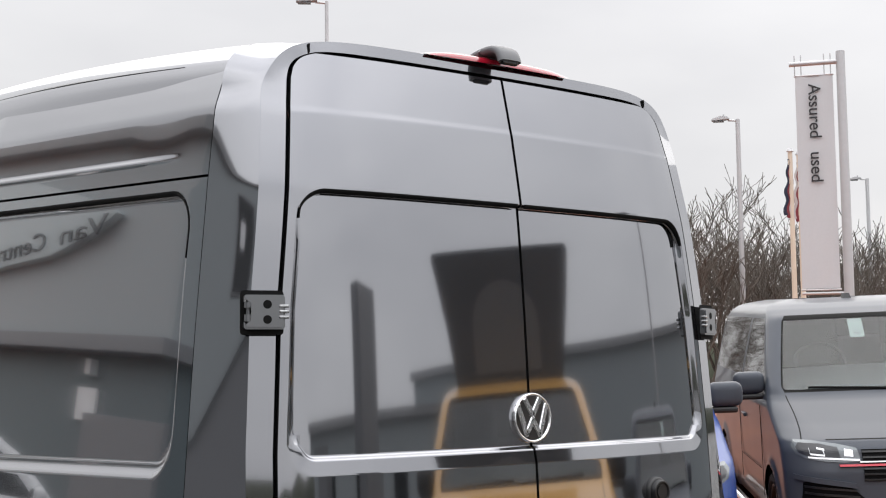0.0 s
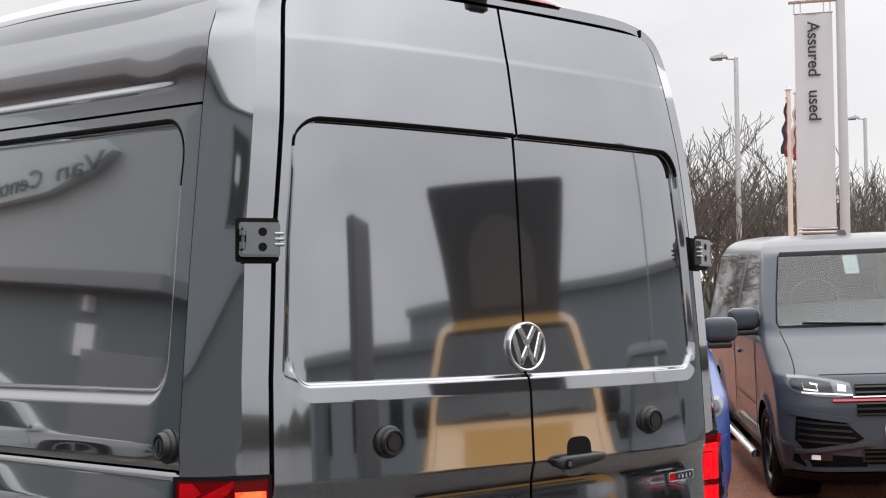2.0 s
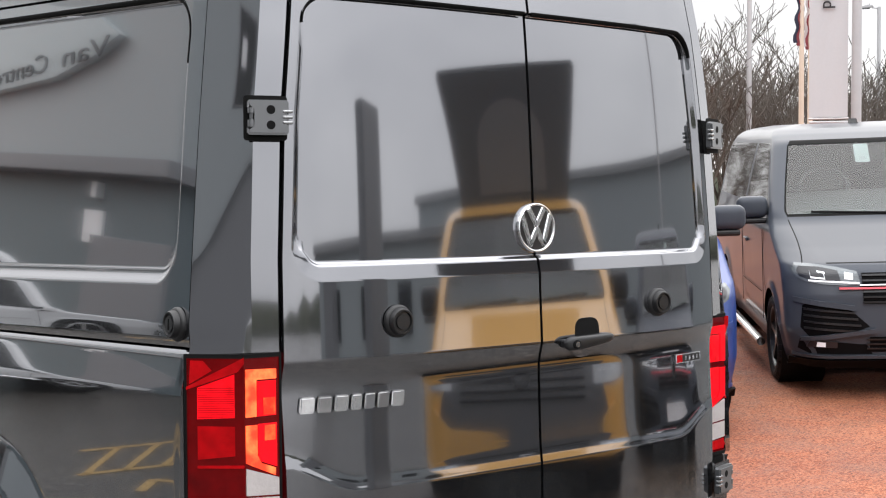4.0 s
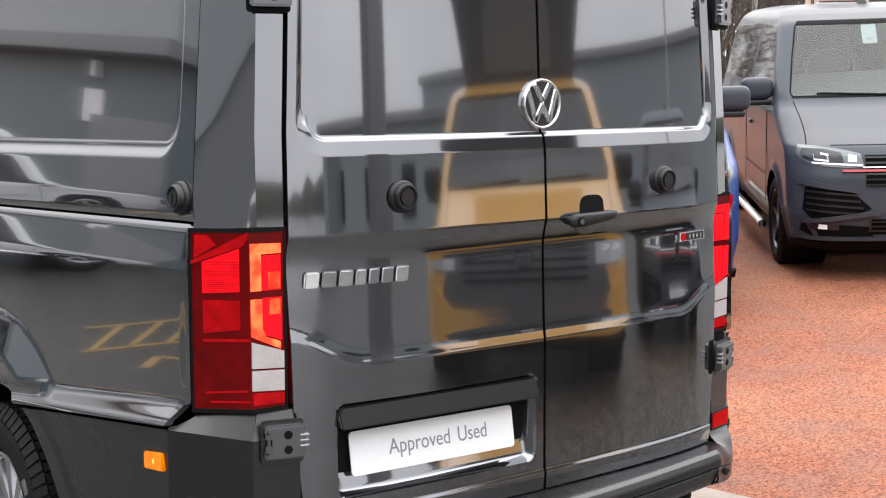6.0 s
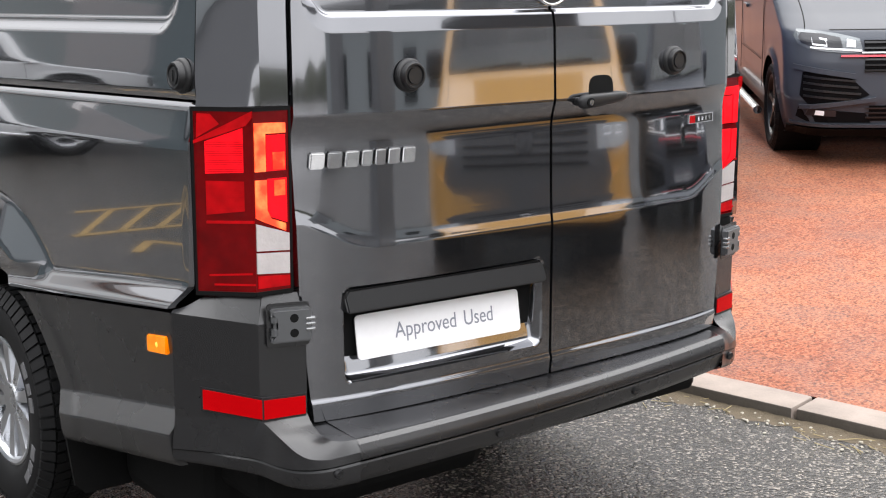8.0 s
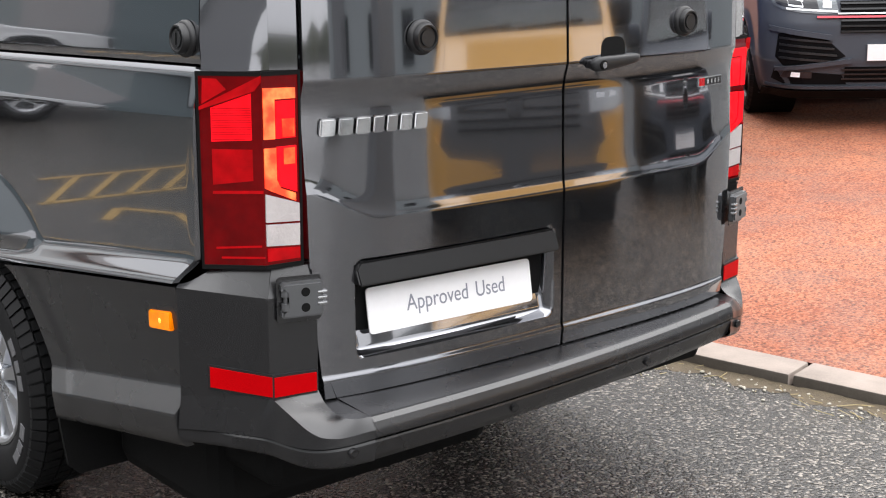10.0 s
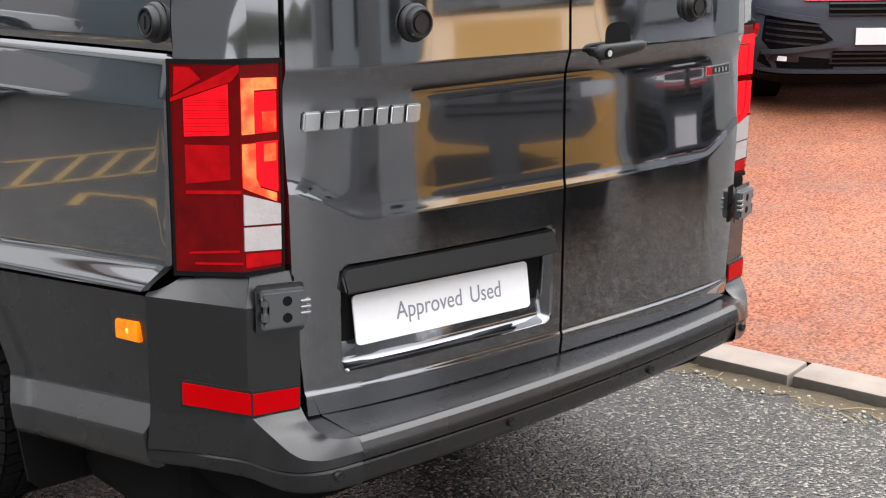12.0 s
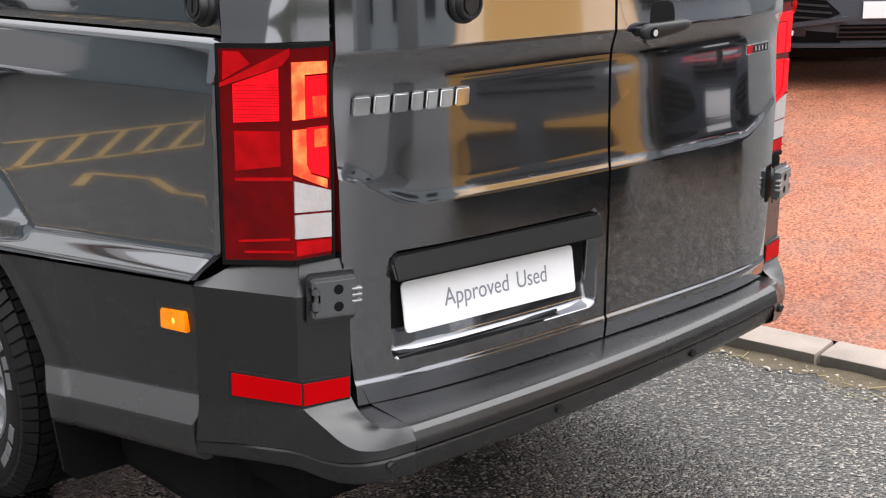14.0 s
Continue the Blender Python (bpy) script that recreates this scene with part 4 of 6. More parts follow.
part("lock_barrel", bm, CHROME, hd, "bright lock barrel")

# number-plate panel, bar and plate
bm = bmesh.new()
prism(bm, [(-0.655, 0.878), (-0.655, 0.915), (-0.643, 0.932), (-0.05, 0.932), (-0.038, 0.92), (-0.038, 0.883), (-0.05, 0.878)], lambda a, b, h: Vector((a, plain_rear(a, 0.9) + 0.012 - h * (1.0 if b < 0.9 else 0.55), b)), 0.04)
bmesh.ops.bevel(bm, geom=bm.edges[:], offset=0.004, segments=2, affect="EDGES")
part("plate_lamp_bar", bm, BAR_BLACK, van, "black bar with plate lamps", smooth=True, sharp=40)
PLM = Matrix.Translation((-0.357, 0.021, 0.803)) @ pose(0, 0, 0, 0, 0, -3.4) @ pose(0, 0, 0, 80, 0, 0)
plate = new("show_plate")
plate.parent = van
plate["label"] = "white plate with grey printed words"
plate.matrix_local = PLM
bm = bmesh.new()
prism(bm, rounded(0.507, 0.111, 0.011), lambda a, b, h: Vector((a, b, h)), 0.004)
part("plate_sheet", bm, PLATE_WHITE, plate)
words("plate_word", "Approved", 0.056, INK, Matrix.Translation((-0.141, 0.001, 0.0045)) @ Matrix.Diagonal((0.84, 1.0, 1, 1)), 0.0003, plate, "LEFT", label="grey printed word")
words("plate_word", "Used", 0.056, INK, Matrix.Translation((0.167, 0.001, 0.0045)) @ Matrix.Diagonal((0.83, 1.0, 1, 1)), 0.0003, plate, "RIGHT", label="grey printed word")

# reflectors in the bumper corners
for sx in (-1, 1):
    rf = new("rear_reflector")
    rf.parent = van
    rf["label"] = "red wrap-round reflector"
    if sx > 0:
        rf.location = (0, 0.02, 0)
    for a, b in (((0.968, 0.153), (0.862, 0.058)), ((0.862, 0.056), (0.762, 0.032))):
        a3, b3 = Vector((a[0], a[1], 0)), Vector((b[0], b[1], 0))
        f = lamp_face(sx, a3, b3)
        bm = bmesh.new()
        q = (0.666, 0.643, 0.690, 0.714) if a[0] > 0.9 else (0.643, 0.645, 0.689, 0.690)
        prism(bm, [(0, q[0]), (1, q[1]), (1, q[2]), (0, q[3])], lambda u, z, h: f(u, z, h - 0.004), 0.011)
        part("reflector_lens", bm, REFLECTOR, rf)
        bm = bmesh.new()
        prism(bm, [(-0.04, q[0] - 0.006), (1.02, q[1] - 0.006), (1.02, q[2] + 0.006), (-0.04, q[3] + 0.006)], lambda u, z, h: f(u, z, h - 0.008), 0.0125)
        part("reflector_frame", bm, BLACK, rf)

# amber side markers
for sx in (-1, 1):
    am = new("side_marker")
    am.parent = van
    am["label"] = "lit amber side marker"
    bm = bmesh.new()
    prism(bm, [(0.25, 0.782), (0.352, 0.768), (0.352, 0.812), (0.25, 0.828)], lambda a, b, h: Vector((sx * (0.995 + h), a, b)), 0.018)
    bmesh.ops.bevel(bm, geom=bm.edges[:], offset=0.003, segments=2, affect="EDGES")
    part("marker_lens", bm, AMBER, am)
    for z in (0.797,):
        bm = bmesh.new()
        bmesh.ops.create_icosphere(bm, subdivisions=2, radius=0.0065, matrix=Matrix.Translation((sx * 1.0125, 0.298, z)) @ Matrix.Diagonal((0.35, 1, 1.1, 1)))
        part("bulb", bm, AMBER_HOT, am, "bright amber bulb", smooth=True)

# parking sensors
for sx in (-1, 1):
    for x, y in ((0.266, -0.101 + sx * 0.0146), (0.752, -0.098 if sx < 0 else -0.022)):
        bm = bmesh.new()
        rod(bm, (sx * x, y + 0.006, 0.526), (sx * x, y - 0.0035, 0.524), 0.0115, n=24)
        part("parking_sensor", bm, BLACK, van, "round black parking sensor")
        bm = bmesh.new()
        rod(bm, (sx * x, y - 0.003, 0.525), (sx * x, y - 0.0042, 0.525), 0.0085, n=24)
        part("sensor_face", bm, PLASTIC, van)

# high brake lamp and camera pod on the roof edge
bm = bmesh.new()
xs_ = np.linspace(-0.26, 0.26, 27)
prev = None
for a in xs_:
    y = 0.112 + 0.09 * (a / 0.8) ** 2
    t = 0.014 * max(0.0, 1 - (abs(a) / 0.262) ** 5)
    row = [bm.verts.new((a, y + dy, z + dz * t)) for dy, z, dz in ((0.0, 2.643, 0.0), (0.003, 2.645, 0.75), (0.010, 2.647, 1.0), (0.06, 2.655, 1.0), (0.11, 2.66, 0.6))]
    if prev:
        for k in range(4):
            bm.faces.new((prev[k], row[k], row[k + 1], prev[k + 1]))
    prev = row
part("high_brake_lamp", bm, BRAKE_RED, van, "red high-level brake lamp", smooth=True, sharp=40)
pod = new("camera_pod")
pod.parent = van
pod["label"] = "grey reversing camera housing on the roof edge"
# a hooked hood: its spine rises from the roof, bends over the edge and drops
spine = curve3([(-0.02, 0.25, 2.662), (-0.02, 0.19, 2.674), (-0.02, 0.13, 2.684), (-0.02, 0.085, 2.682), (-0.02, 0.066, 2.668), (-0.02, 0.062, 2.642)], 24, 9)
bm = bmesh.new()
prev = None
for i, c in enumerate(spine):
    u = i / 23
    a, b = spine[max(i - 1, 0)], spine[min(i + 1, 23)]
    tn = Vector(b - a).normalized()
    up = Vector((1, 0, 0)).cross(tn).normalized()
    if up.z < 0 and u < 0.5:
        up = -up
    w, h = 0.022 + 0.022 * step01(u / 0.35) - 0.005 * u, 0.004 + 0.009 * step01(u / 0.4)
    row = []
    for k in range(16):
        t = 2 * math.pi * k / 16
        ca, sa = math.cos(t), math.sin(t)
        row.append(bm.verts.new(Vector(c) + Vector((1, 0, 0)) * (w * math.copysign(abs(ca) ** 0.6, ca)) + up * (h * math.copysign(abs(sa) ** 0.6, sa))))
    if prev:
        for k in range(16):
            bm.faces.new((prev[k], prev[(k + 1) % 16], row[(k + 1) % 16], row[k]))
    prev = row
bm.faces.new(prev)
part("pod_shell", bm, POD_GREY, pod, smooth=True, sharp=60)
bm = bmesh.new()
box(bm, (-0.02, 0.064, 2.641), (0.055, 0.016, 0.014), bevel=0.004)
part("pod_lens", bm, BLACK, pod, "dark camera lens")

# roof gutter strips
gy = np.linspace(0.5, 3.6, 60)
for sx in (-1, 1):
    bm = bmesh.new()
    prev = None
    for y in gy:
        w = 0.0045 * min(1, (y - 0.5) / 0.9 + 0.03)
        zc_ = 2.55 + float(roof_rise(np.array([y]))[0]) * 0.97
        az_ = zc_ - 0.88 * float(roof_rise(np.array([y]))[0])
        xc = float(np.interp(az_, gz, gx)) + 0.001
        ring = [bm.verts.new((sx * (xc + dx), y, zc_ + dz)) for dx, dz in ((0.001, -w), (0.001 + 0.7 * w, 0), (0.0, w), (-0.003, 0))]
        if prev:
            for i in range(4):
                bm.faces.new((prev[i], prev[(i + 1) % 4], ring[(i + 1) % 4], ring[i]))
        prev = ring
    part("roof_strip", bm, BLACK, van, "black roof strip", smooth=True)


# ---- wheels ----
def wheel(parent, m, R, W, rim_r, rim_mat, spokes=10, tread=60, tint=None, twin=True):
    w = new("wheel")
    w.parent = parent
    w.matrix_local = m        # axle along local x, outside is +x
    bm = bmesh.new()
    prof = [(rim_r - 0.012, W * 0.30), (rim_r + 0.004, W * 0.42), (rim_r + 0.03, W * 0.49), (R - 0.055, W * 0.5), (R - 0.036, W * 0.465), (R - 0.019, W * 0.40), (R - 0.012, W * 0.3), (R - 0.011, 0.0)]
    prof = prof + [(r, -x) for r, x in prof[-2::-1]]
    n = 72
    rings = []
    for r, x in prof:
        rings.append([bm.verts.new((x, r * math.cos(2 * math.pi * i / n), r * math.sin(2 * math.pi * i / n))) for i in range(n)])
    for a, b in zip(rings, rings[1:]):
        for i in range(n):
            bm.faces.new((a[i], a[(i + 1) % n], b[(i + 1) % n], b[i]))
    part("tyre", bm, RUBBER, w, smooth=True, sharp=50)
    # tread blocks round the shoulder
    bm = bmesh.new()
    for i in range(tread):
        a0 = 2 * math.pi * i / tread
        a1 = a0 + 2 * math.pi / tread * 0.78
        for x0, x1, r0, r1 in ((W * 0.485, W * 0.36, R - 0.03, R + 0.003), (W * 0.33, W * 0.12, R + 0.003, R + 0.004), (W * 0.09, -W * 0.09, R + 0.004, R + 0.004), (-W * 0.12, -W * 0.33, R + 0.004, R + 0.003), (-W * 0.36, -W * 0.485, R + 0.003, R - 0.03)):
            vs = []
            for rr in (-0.012, 0):
                for x, r, a in ((x0, r0, a0), (x1, r1, a0 + 0.02), (x1, r1, a1 + 0.02), (x0, r0, a1)):
                    vs.append(bm.verts.new((x, (r + rr) * math.cos(a), (r + rr) * math.sin(a))))
            bm.faces.new(vs[4:])
            for k in range(4):
                bm.faces.new((vs[k], vs[(k + 1) % 4], vs[4 + (k + 1) % 4], vs[4 + k]))
    part("tread", bm, RUBBER, w)
    bm = bmesh.new()
    prof = [(rim_r - 0.015, -W * 0.3), (rim_r - 0.02, W * 0.2), (rim_r - 0.012, W * 0.36), (rim_r + 0.002, W * 0.425), (rim_r - 0.006, W * 0.435), (rim_r - 0.016, W * 0.41), (rim_r - 0.022, W * 0.34)]
    rings = []
    for r, x in prof:
        rings.append([bm.verts.new((x, r * math.cos(2 * math.pi * i / n), r * math.sin(2 * math.pi * i / n))) for i in range(n)])
    for a, b in zip(rings, rings[1:]):
        for i in range(n):
            bm.faces.new((a[i], a[(i + 1) % n], b[(i + 1) % n], b[i]))
    rim = part("rim", bm, rim_mat, w, smooth=True, sharp=35)
    for i in range(spokes):
        a = 2 * math.pi * i / spokes
        bm = bmesh.new()
        mm = Matrix.Rotation(a, 4, "X")
        r0, r1 = 0.045, rim_r - 0.012
        w0, w1 = (0.018, 0.03) if twin else (0.02, 0.024)
        pts = [(-w0, r0), (w0, r0), (w1, r1), (-w1, r1)]
        lo = [bm.verts.new(mm @ Vector((W * 0.18 + (0.05 * W if r < 0.1 else 0), x, r))) for x, r in pts]
        hi = [bm.verts.new(mm @ Vector((W * (0.34 if r < 0.1 else 0.38), x * 0.75, r))) for x, r in pts]
        bm.faces.new(hi)
        for k in range(4):
            bm.faces.new((lo[k], lo[(k + 1) % 4], hi[(k + 1) % 4], hi[k]))
        part("spoke", bm, rim_mat, rim)
    bm = bmesh.new()
    rod(bm, (W * 0.15, 0, 0), (W * 0.36, 0, 0), 0.062, 0.052, 28)
    part("hub_cap", bm, rim_mat, rim)
    bm = bmesh.new()
    rod(bm, (-W * 0.1, 0, 0), (W * 0.08, 0, 0), rim_r - 0.03, n=40)
    part("brake_disc", bm, SEAL, w, "dark brake disc")
    return w


for y in (WY, WY + 3.64):
    for sx in (-1, 1):
        wheel(van, pose(sx * 0.895, y, WR, 0, 0, 0 if sx > 0 else 180), WR, 0.235, 0.206, ALLOY)
# grey figures moulded on the near tyre walls, as plain bars
for a, w_ in ((-34, 0.05), (-22, 0.035), (-12, 0.045), (20, 0.05), (32, 0.035), (42, 0.05), (150, 0.05), (162, 0.04), (205, 0.05), (218, 0.045)):
    bm = bmesh.new()
    box(bm, (0, 0, 0), (0.003, w_, 0.028), bevel=0.001)
    bar = part("tyre_bar", bm, TYRE_GREY, van, "plain grey bar moulded on the tyre wall")
    t_ = radians(180 + a)
    bar.matrix_local = Matrix.Translation((-1.0135, WY + 0.276 * math.cos(t_), WR + 0.276 * math.sin(t_))) @ Matrix.Rotation(t_ + math.pi / 2, 4, "X")

# arch liners and mud flaps
for sx in (-1, 1):
    bm = bmesh.new()
    n = 24
    prev = None
    for i in range(n + 1):
        a = radians(-10 + 200 * i / n)
        row = [bm.verts.new((sx * x, WY + 0.448 * math.cos(a), WZ + 0.448 * math.sin(a))) for x in (0.985, 0.62)]
        if prev:
            bm.faces.new((prev[0], prev[1], row[1], row[0]))
        prev = row
    part("arch_liner", bm, SEAL, van, "black wheel-arch liner", smooth=True)
    bm = bmesh.new()
    prism(bm, [(0.78, 0.20), (0.955, 0.20), (0.985, 0.23), (1.004, 0.46), (0.99, 0.52), (0.78, 0.60)], lambda a, b, h: Vector((sx * a, 0.955 + h - 0.12 * (0.60 - b), b)), 0.012)
    part("mud_flap", bm, SEAL, van, "black rubber mud flap")

# ---- ground ----
def aggregate(name, stones, scale, patch, patch_scale, rough, rough_span, bump, pits=0.4, lighten=None, mottle=0.28, warm_tint=None):
    """Bound stones: every stone has its own tone, the joints lie deeper, and broad patches are wet or worn."""
    m = bpy.data.materials.new(name)
    m.use_nodes = True
    n, l = m.node_tree.nodes, m.node_tree.links
    b = n["Principled BSDF"]
    tc = n.new("ShaderNodeTexCoord")
    vo = n.new("ShaderNodeTexVoronoi")
    vo.inputs["Scale"].default_value = scale
    vo.inputs["Randomness"].default_value = 1.0
    no = n.new("ShaderNodeTexNoise")
    no.inputs["Scale"].default_value, no.inputs["Detail"].default_value = patch_scale, 6
    mid = n.new("ShaderNodeTexNoise")
    mid.inputs["Scale"].default_value, mid.inputs["Detail"].default_value = patch_scale * 9, 4
    for k in (vo, no, mid):
        l.new(tc.outputs["Object"], k.inputs["Vector"])
    sep = n.new("ShaderNodeSeparateColor")
    l.new(vo.outputs["Color"], sep.inputs[0])
    ramp = n.new("ShaderNodeValToRGB")
    cr = ramp.color_ramp
    cr.elements[0].position, cr.elements[0].color = 0.0, (*stones[0], 1)
    cr.elements[1].position, cr.elements[1].color = 1.0, (*stones[-1], 1)
    for k, c in enumerate(stones[1:-1]):
        e = cr.elements.new((k + 1) / (len(stones) - 1))
        e.color = (*c, 1)
    l.new(sep.outputs[0], ramp.inputs["Fac"])
    pr = n.new("ShaderNodeValToRGB")
    pr.color_ramp.elements[0].position, pr.color_ramp.elements[0].color = 0.36, (*patch[0], 1)
    pr.color_ramp.elements[1].position, pr.color_ramp.elements[1].color = 0.64, (*patch[1], 1)
    l.new(no.outputs["Fac"], pr.inputs["Fac"])
    pm = n.new("ShaderNodeValToRGB")
    pm.color_ramp.elements[0].position, pm.color_ramp.elements[0].color = 0.3, (1 - mottle, 1 - mottle, 1 - mottle, 1)
    pm.color_ramp.elements[1].position, pm.color_ramp.elements[1].color = 0.7, (1 + mottle / 2, 1 + mottle / 2, 1 + mottle / 2, 1)
    l.new(mid.outputs["Fac"], pm.inputs["Fac"])
    m1, m2 = n.new("ShaderNodeVectorMath"), n.new("ShaderNodeVectorMath")
    m1.operation = m2.operation = "MULTIPLY"
    l.new(ramp.outputs["Color"], m1.inputs[0])
    l.new(pr.outputs["Color"], m1.inputs[1])
    l.new(m1.outputs[0], m2.inputs[0])
    l.new(pm.outputs["Color"], m2.inputs[1])
    # small dark pits
    pit = n.new("ShaderNodeTexNoise")
    pit.inputs["Scale"].default_value, pit.inputs["Detail"].default_value = scale * 0.75, 2
    l.new(tc.outputs["Object"], pit.inputs["Vector"])
    pp = n.new("ShaderNodeValToRGB")
    pp.color_ramp.elements[0].position, pp.color_ramp.elements[0].color = 0.36, (pits, pits * 0.95, pits * 0.95, 1)
    pp.color_ramp.elements[1].position, pp.color_ramp.elements[1].color = 0.47, (1, 1, 1, 1)
    l.new(pit.outputs["Fac"], pp.inputs["Fac"])
    m3 = n.new("ShaderNodeVectorMath")
    m3.operation = "MULTIPLY"
    l.new(m2.outputs[0], m3.inputs[0])
    l.new(pp.outputs["Color"], m3.inputs[1])
    l.new(m3.outputs[0], b.inputs["Base Color"])
    # area with an uneven outline, scaled by dk: brightness painted into the colour
    if lighten:
        (dx, dy), dr, dk = lighten
        off = n.new("ShaderNodeVectorMath")
        off.operation = "DISTANCE"
        off.inputs[1].default_value = (dx, dy, 0)
        l.new(tc.outputs["Object"], off.inputs[0])
        wob = n.new("ShaderNodeMath")
        wob.operation = "MULTIPLY_ADD"
        wob.inputs[1].default_value = 2.4
        l.new(no.outputs["Fac"], wob.inputs[0])
        l.new(off.outputs["Value"], wob.inputs[2])
        dm = n.new("ShaderNodeMapRange")
        dm.inputs["From Min"].default_value, dm.inputs["From Max"].default_value = dr, dr + 1.0
        dm.inputs["To Min"].default_value, dm.inputs["To Max"].default_value = dk, 1.0
        l.new(wob.outputs[0], dm.inputs["Value"])
        m4 = n.new("ShaderNodeVectorMath")
        m4.operation = "SCALE"
        l.new(m3.outputs[0], m4.inputs[0])
        l.new(dm.outputs["Result"], m4.inputs["Scale"])
        l.new(m4.outputs[0], b.inputs["Base Color"])
        # ground out of view, warmed and lightened to brown the tail door's reflection
        if warm_tint:
            (ux, uy), ur, tone = warm_tint
            near = n.new("ShaderNodeVectorMath")
            near.operation = "DISTANCE"
            near.inputs[1].default_value = (ux, uy, 0)
            l.new(tc.outputs["Object"], near.inputs[0])
            um = n.new("ShaderNodeMapRange")
            um.inputs["From Min"].default_value, um.inputs["From Max"].default_value = ur - 1.2, ur + 1.2
            l.new(near.outputs["Value"], um.inputs["Value"])
            um_mix = n.new("ShaderNodeMix")
            um_mix.data_type = "RGBA"
            um_mix.inputs["A"].default_value, um_mix.inputs["B"].default_value = (*tone, 1), (1, 1, 1, 1)
            l.new(um.outputs["Result"], um_mix.inputs["Factor"])
            m5 = n.new("ShaderNodeVectorMath")
            m5.operation = "MULTIPLY"
            l.new(m4.outputs[0], m5.inputs[0])
            l.new(um_mix.outputs["Result"], m5.inputs[1])
            l.new(m5.outputs[0], b.inputs["Base Color"])
    rr = n.new("ShaderNodeMapRange")
    rr.inputs["From Min"].default_value, rr.inputs["From Max"].default_value = 0.35, 0.65
    rr.inputs["To Min"].default_value, rr.inputs["To Max"].default_value = rough, rough + rough_span
    l.new(mid.outputs["Fac"], rr.inputs["Value"])
    l.new(rr.outputs["Result"], b.inputs["Roughness"])
    add = n.new("ShaderNodeMath")
    add.operation = "MULTIPLY_ADD"
    add.inputs[1].default_value, add.inputs[2].default_value = -1.0, 0.0
    l.new(vo.outputs["Distance"], add.inputs[0])
    add2 = n.new("ShaderNodeMath")
    add2.operation = "MULTIPLY_ADD"
    add2.inputs[1].default_value = 0.5
    l.new(sep.outputs[1], add2.inputs[0])
    l.new(add.outputs[0], add2.inputs[2])
    bp = n.new("ShaderNodeBump")
    bp.inputs["Strength"].default_value, bp.inputs["Distance"].default_value = bump, 0.006
    l.new(add2.outputs[0], bp.inputs["Height"])
    l.new(bp.outputs["Normal"], b.inputs["Normal"])
    return m


# the asphalt's colour is painted brighter in an area by the kerb
ASPHALT = aggregate("wet_asphalt", ((0.003, 0.0028, 0.0026), (0.007, 0.0064, 0.0058), (0.018, 0.0164, 0.0145), (0.05, 0.045, 0.039), (0.25, 0.222, 0.19)), 105, ((0.85, 0.85, 0.86), (1.05, 1.05, 1.05)), 0.7, 0.15, 0.08, 0.8, 0.5, ((1.6, -0.1), 2.9, 1.2), 0.05, ((4.6, -3.4), 2.5, (2.4, 1.95, 1.65)))
ASPHALT.node_tree.nodes["Principled BSDF"].inputs["Specular IOR Level"].default_value = 0.62
RED_TARMAC = aggregate("red_tarmac", ((0.20, 0.056, 0.030), (0.34, 0.112, 0.058), (0.38, 0.138, 0.074), (0.45, 0.195, 0.118)), 90, ((0.74, 0.62, 0.56), (1.12, 1.14, 1.02)), 0.42, 0.6, 0.25, 0.8, 0.42, mottle=0.2)
KERB = mat("concrete_kerb", (0.26, 0.215, 0.185), 0.75, vary=0.75, scale=7, bump=0.12, bump_scale=150, fine=0.3)

K0, KD = Vector((1.56, 0.95, 0)), Vector((0.20, -0.98, 0)).normalized()   # kerb line: front lower edge, towards the tail
KN = Vector((-KD.y, KD.x, 0))                                              # towards the red side

link_mesh("ground", [(-400, -400, 0), (400, -400, 0), (400, 400, 0), (-400, 400, 0)], [(0, 1, 2, 3)], ASPHALT, smooth=False)
tagged(bpy.data.objects["ground"], "dark wet asphalt with coarse aggregate", "ground", kind="structure")
a, b = K0 - KD * 36 + KN * 0.19, K0 + KD * 1.39 + KN * 0.19
rows = [(0.0, 0.046), (8.6, 0.572), (12.0, 0.62), (45.0, 0.62), (45.2, -0.05)]
fv = [(*(q + KN * d).xy, z) for d, z in rows for q in (a, b)]
link_mesh("forecourt", fv, [(2 * i, 2 * i + 1, 2 * i + 3, 2 * i + 2) for i in range(len(rows) - 1)], RED_TARMAC, smooth=False)
tagged(bpy.data.objects["forecourt"], "worn red tarmac forecourt", "ground", kind="structure")
for i in range(-12, 2):
    bm = bmesh.new()
    c = K0 + KD * (0.108 + 0.915 * i if i < 1 else 0.948) + KN * 0.097 + KN * (0.004 if i % 2 else -0.003)
    m = Matrix.Translation((c.x, c.y, 0.0)) @ Matrix(((KD.x, KN.x, 0, 0), (KD.y, KN.y, 0, 0), (0, 0, 1, 0), (0, 0, 0, 1)))
    box(bm, (0, 0, -0.02), (0.904 if i < 1 else 0.754, 0.194, 0.14), m, 0.012)
    tagged(part("kerb_stone", bm, KERB, smooth=True, sharp=30), "grey concrete kerb stone", "kerb", "kerb stones along the forecourt", "structure")

# darker concrete on the kerb faces turned to the asphalt, picked by their normals
KERB_FACE = mat("dark_kerb_face", (0.075, 0.064, 0.052), 0.7, vary=0.8, scale=12, bump=0.15, bump_scale=120, fine=0.4)
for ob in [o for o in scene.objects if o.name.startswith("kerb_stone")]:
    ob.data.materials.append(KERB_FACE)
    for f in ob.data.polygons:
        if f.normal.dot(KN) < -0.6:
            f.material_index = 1

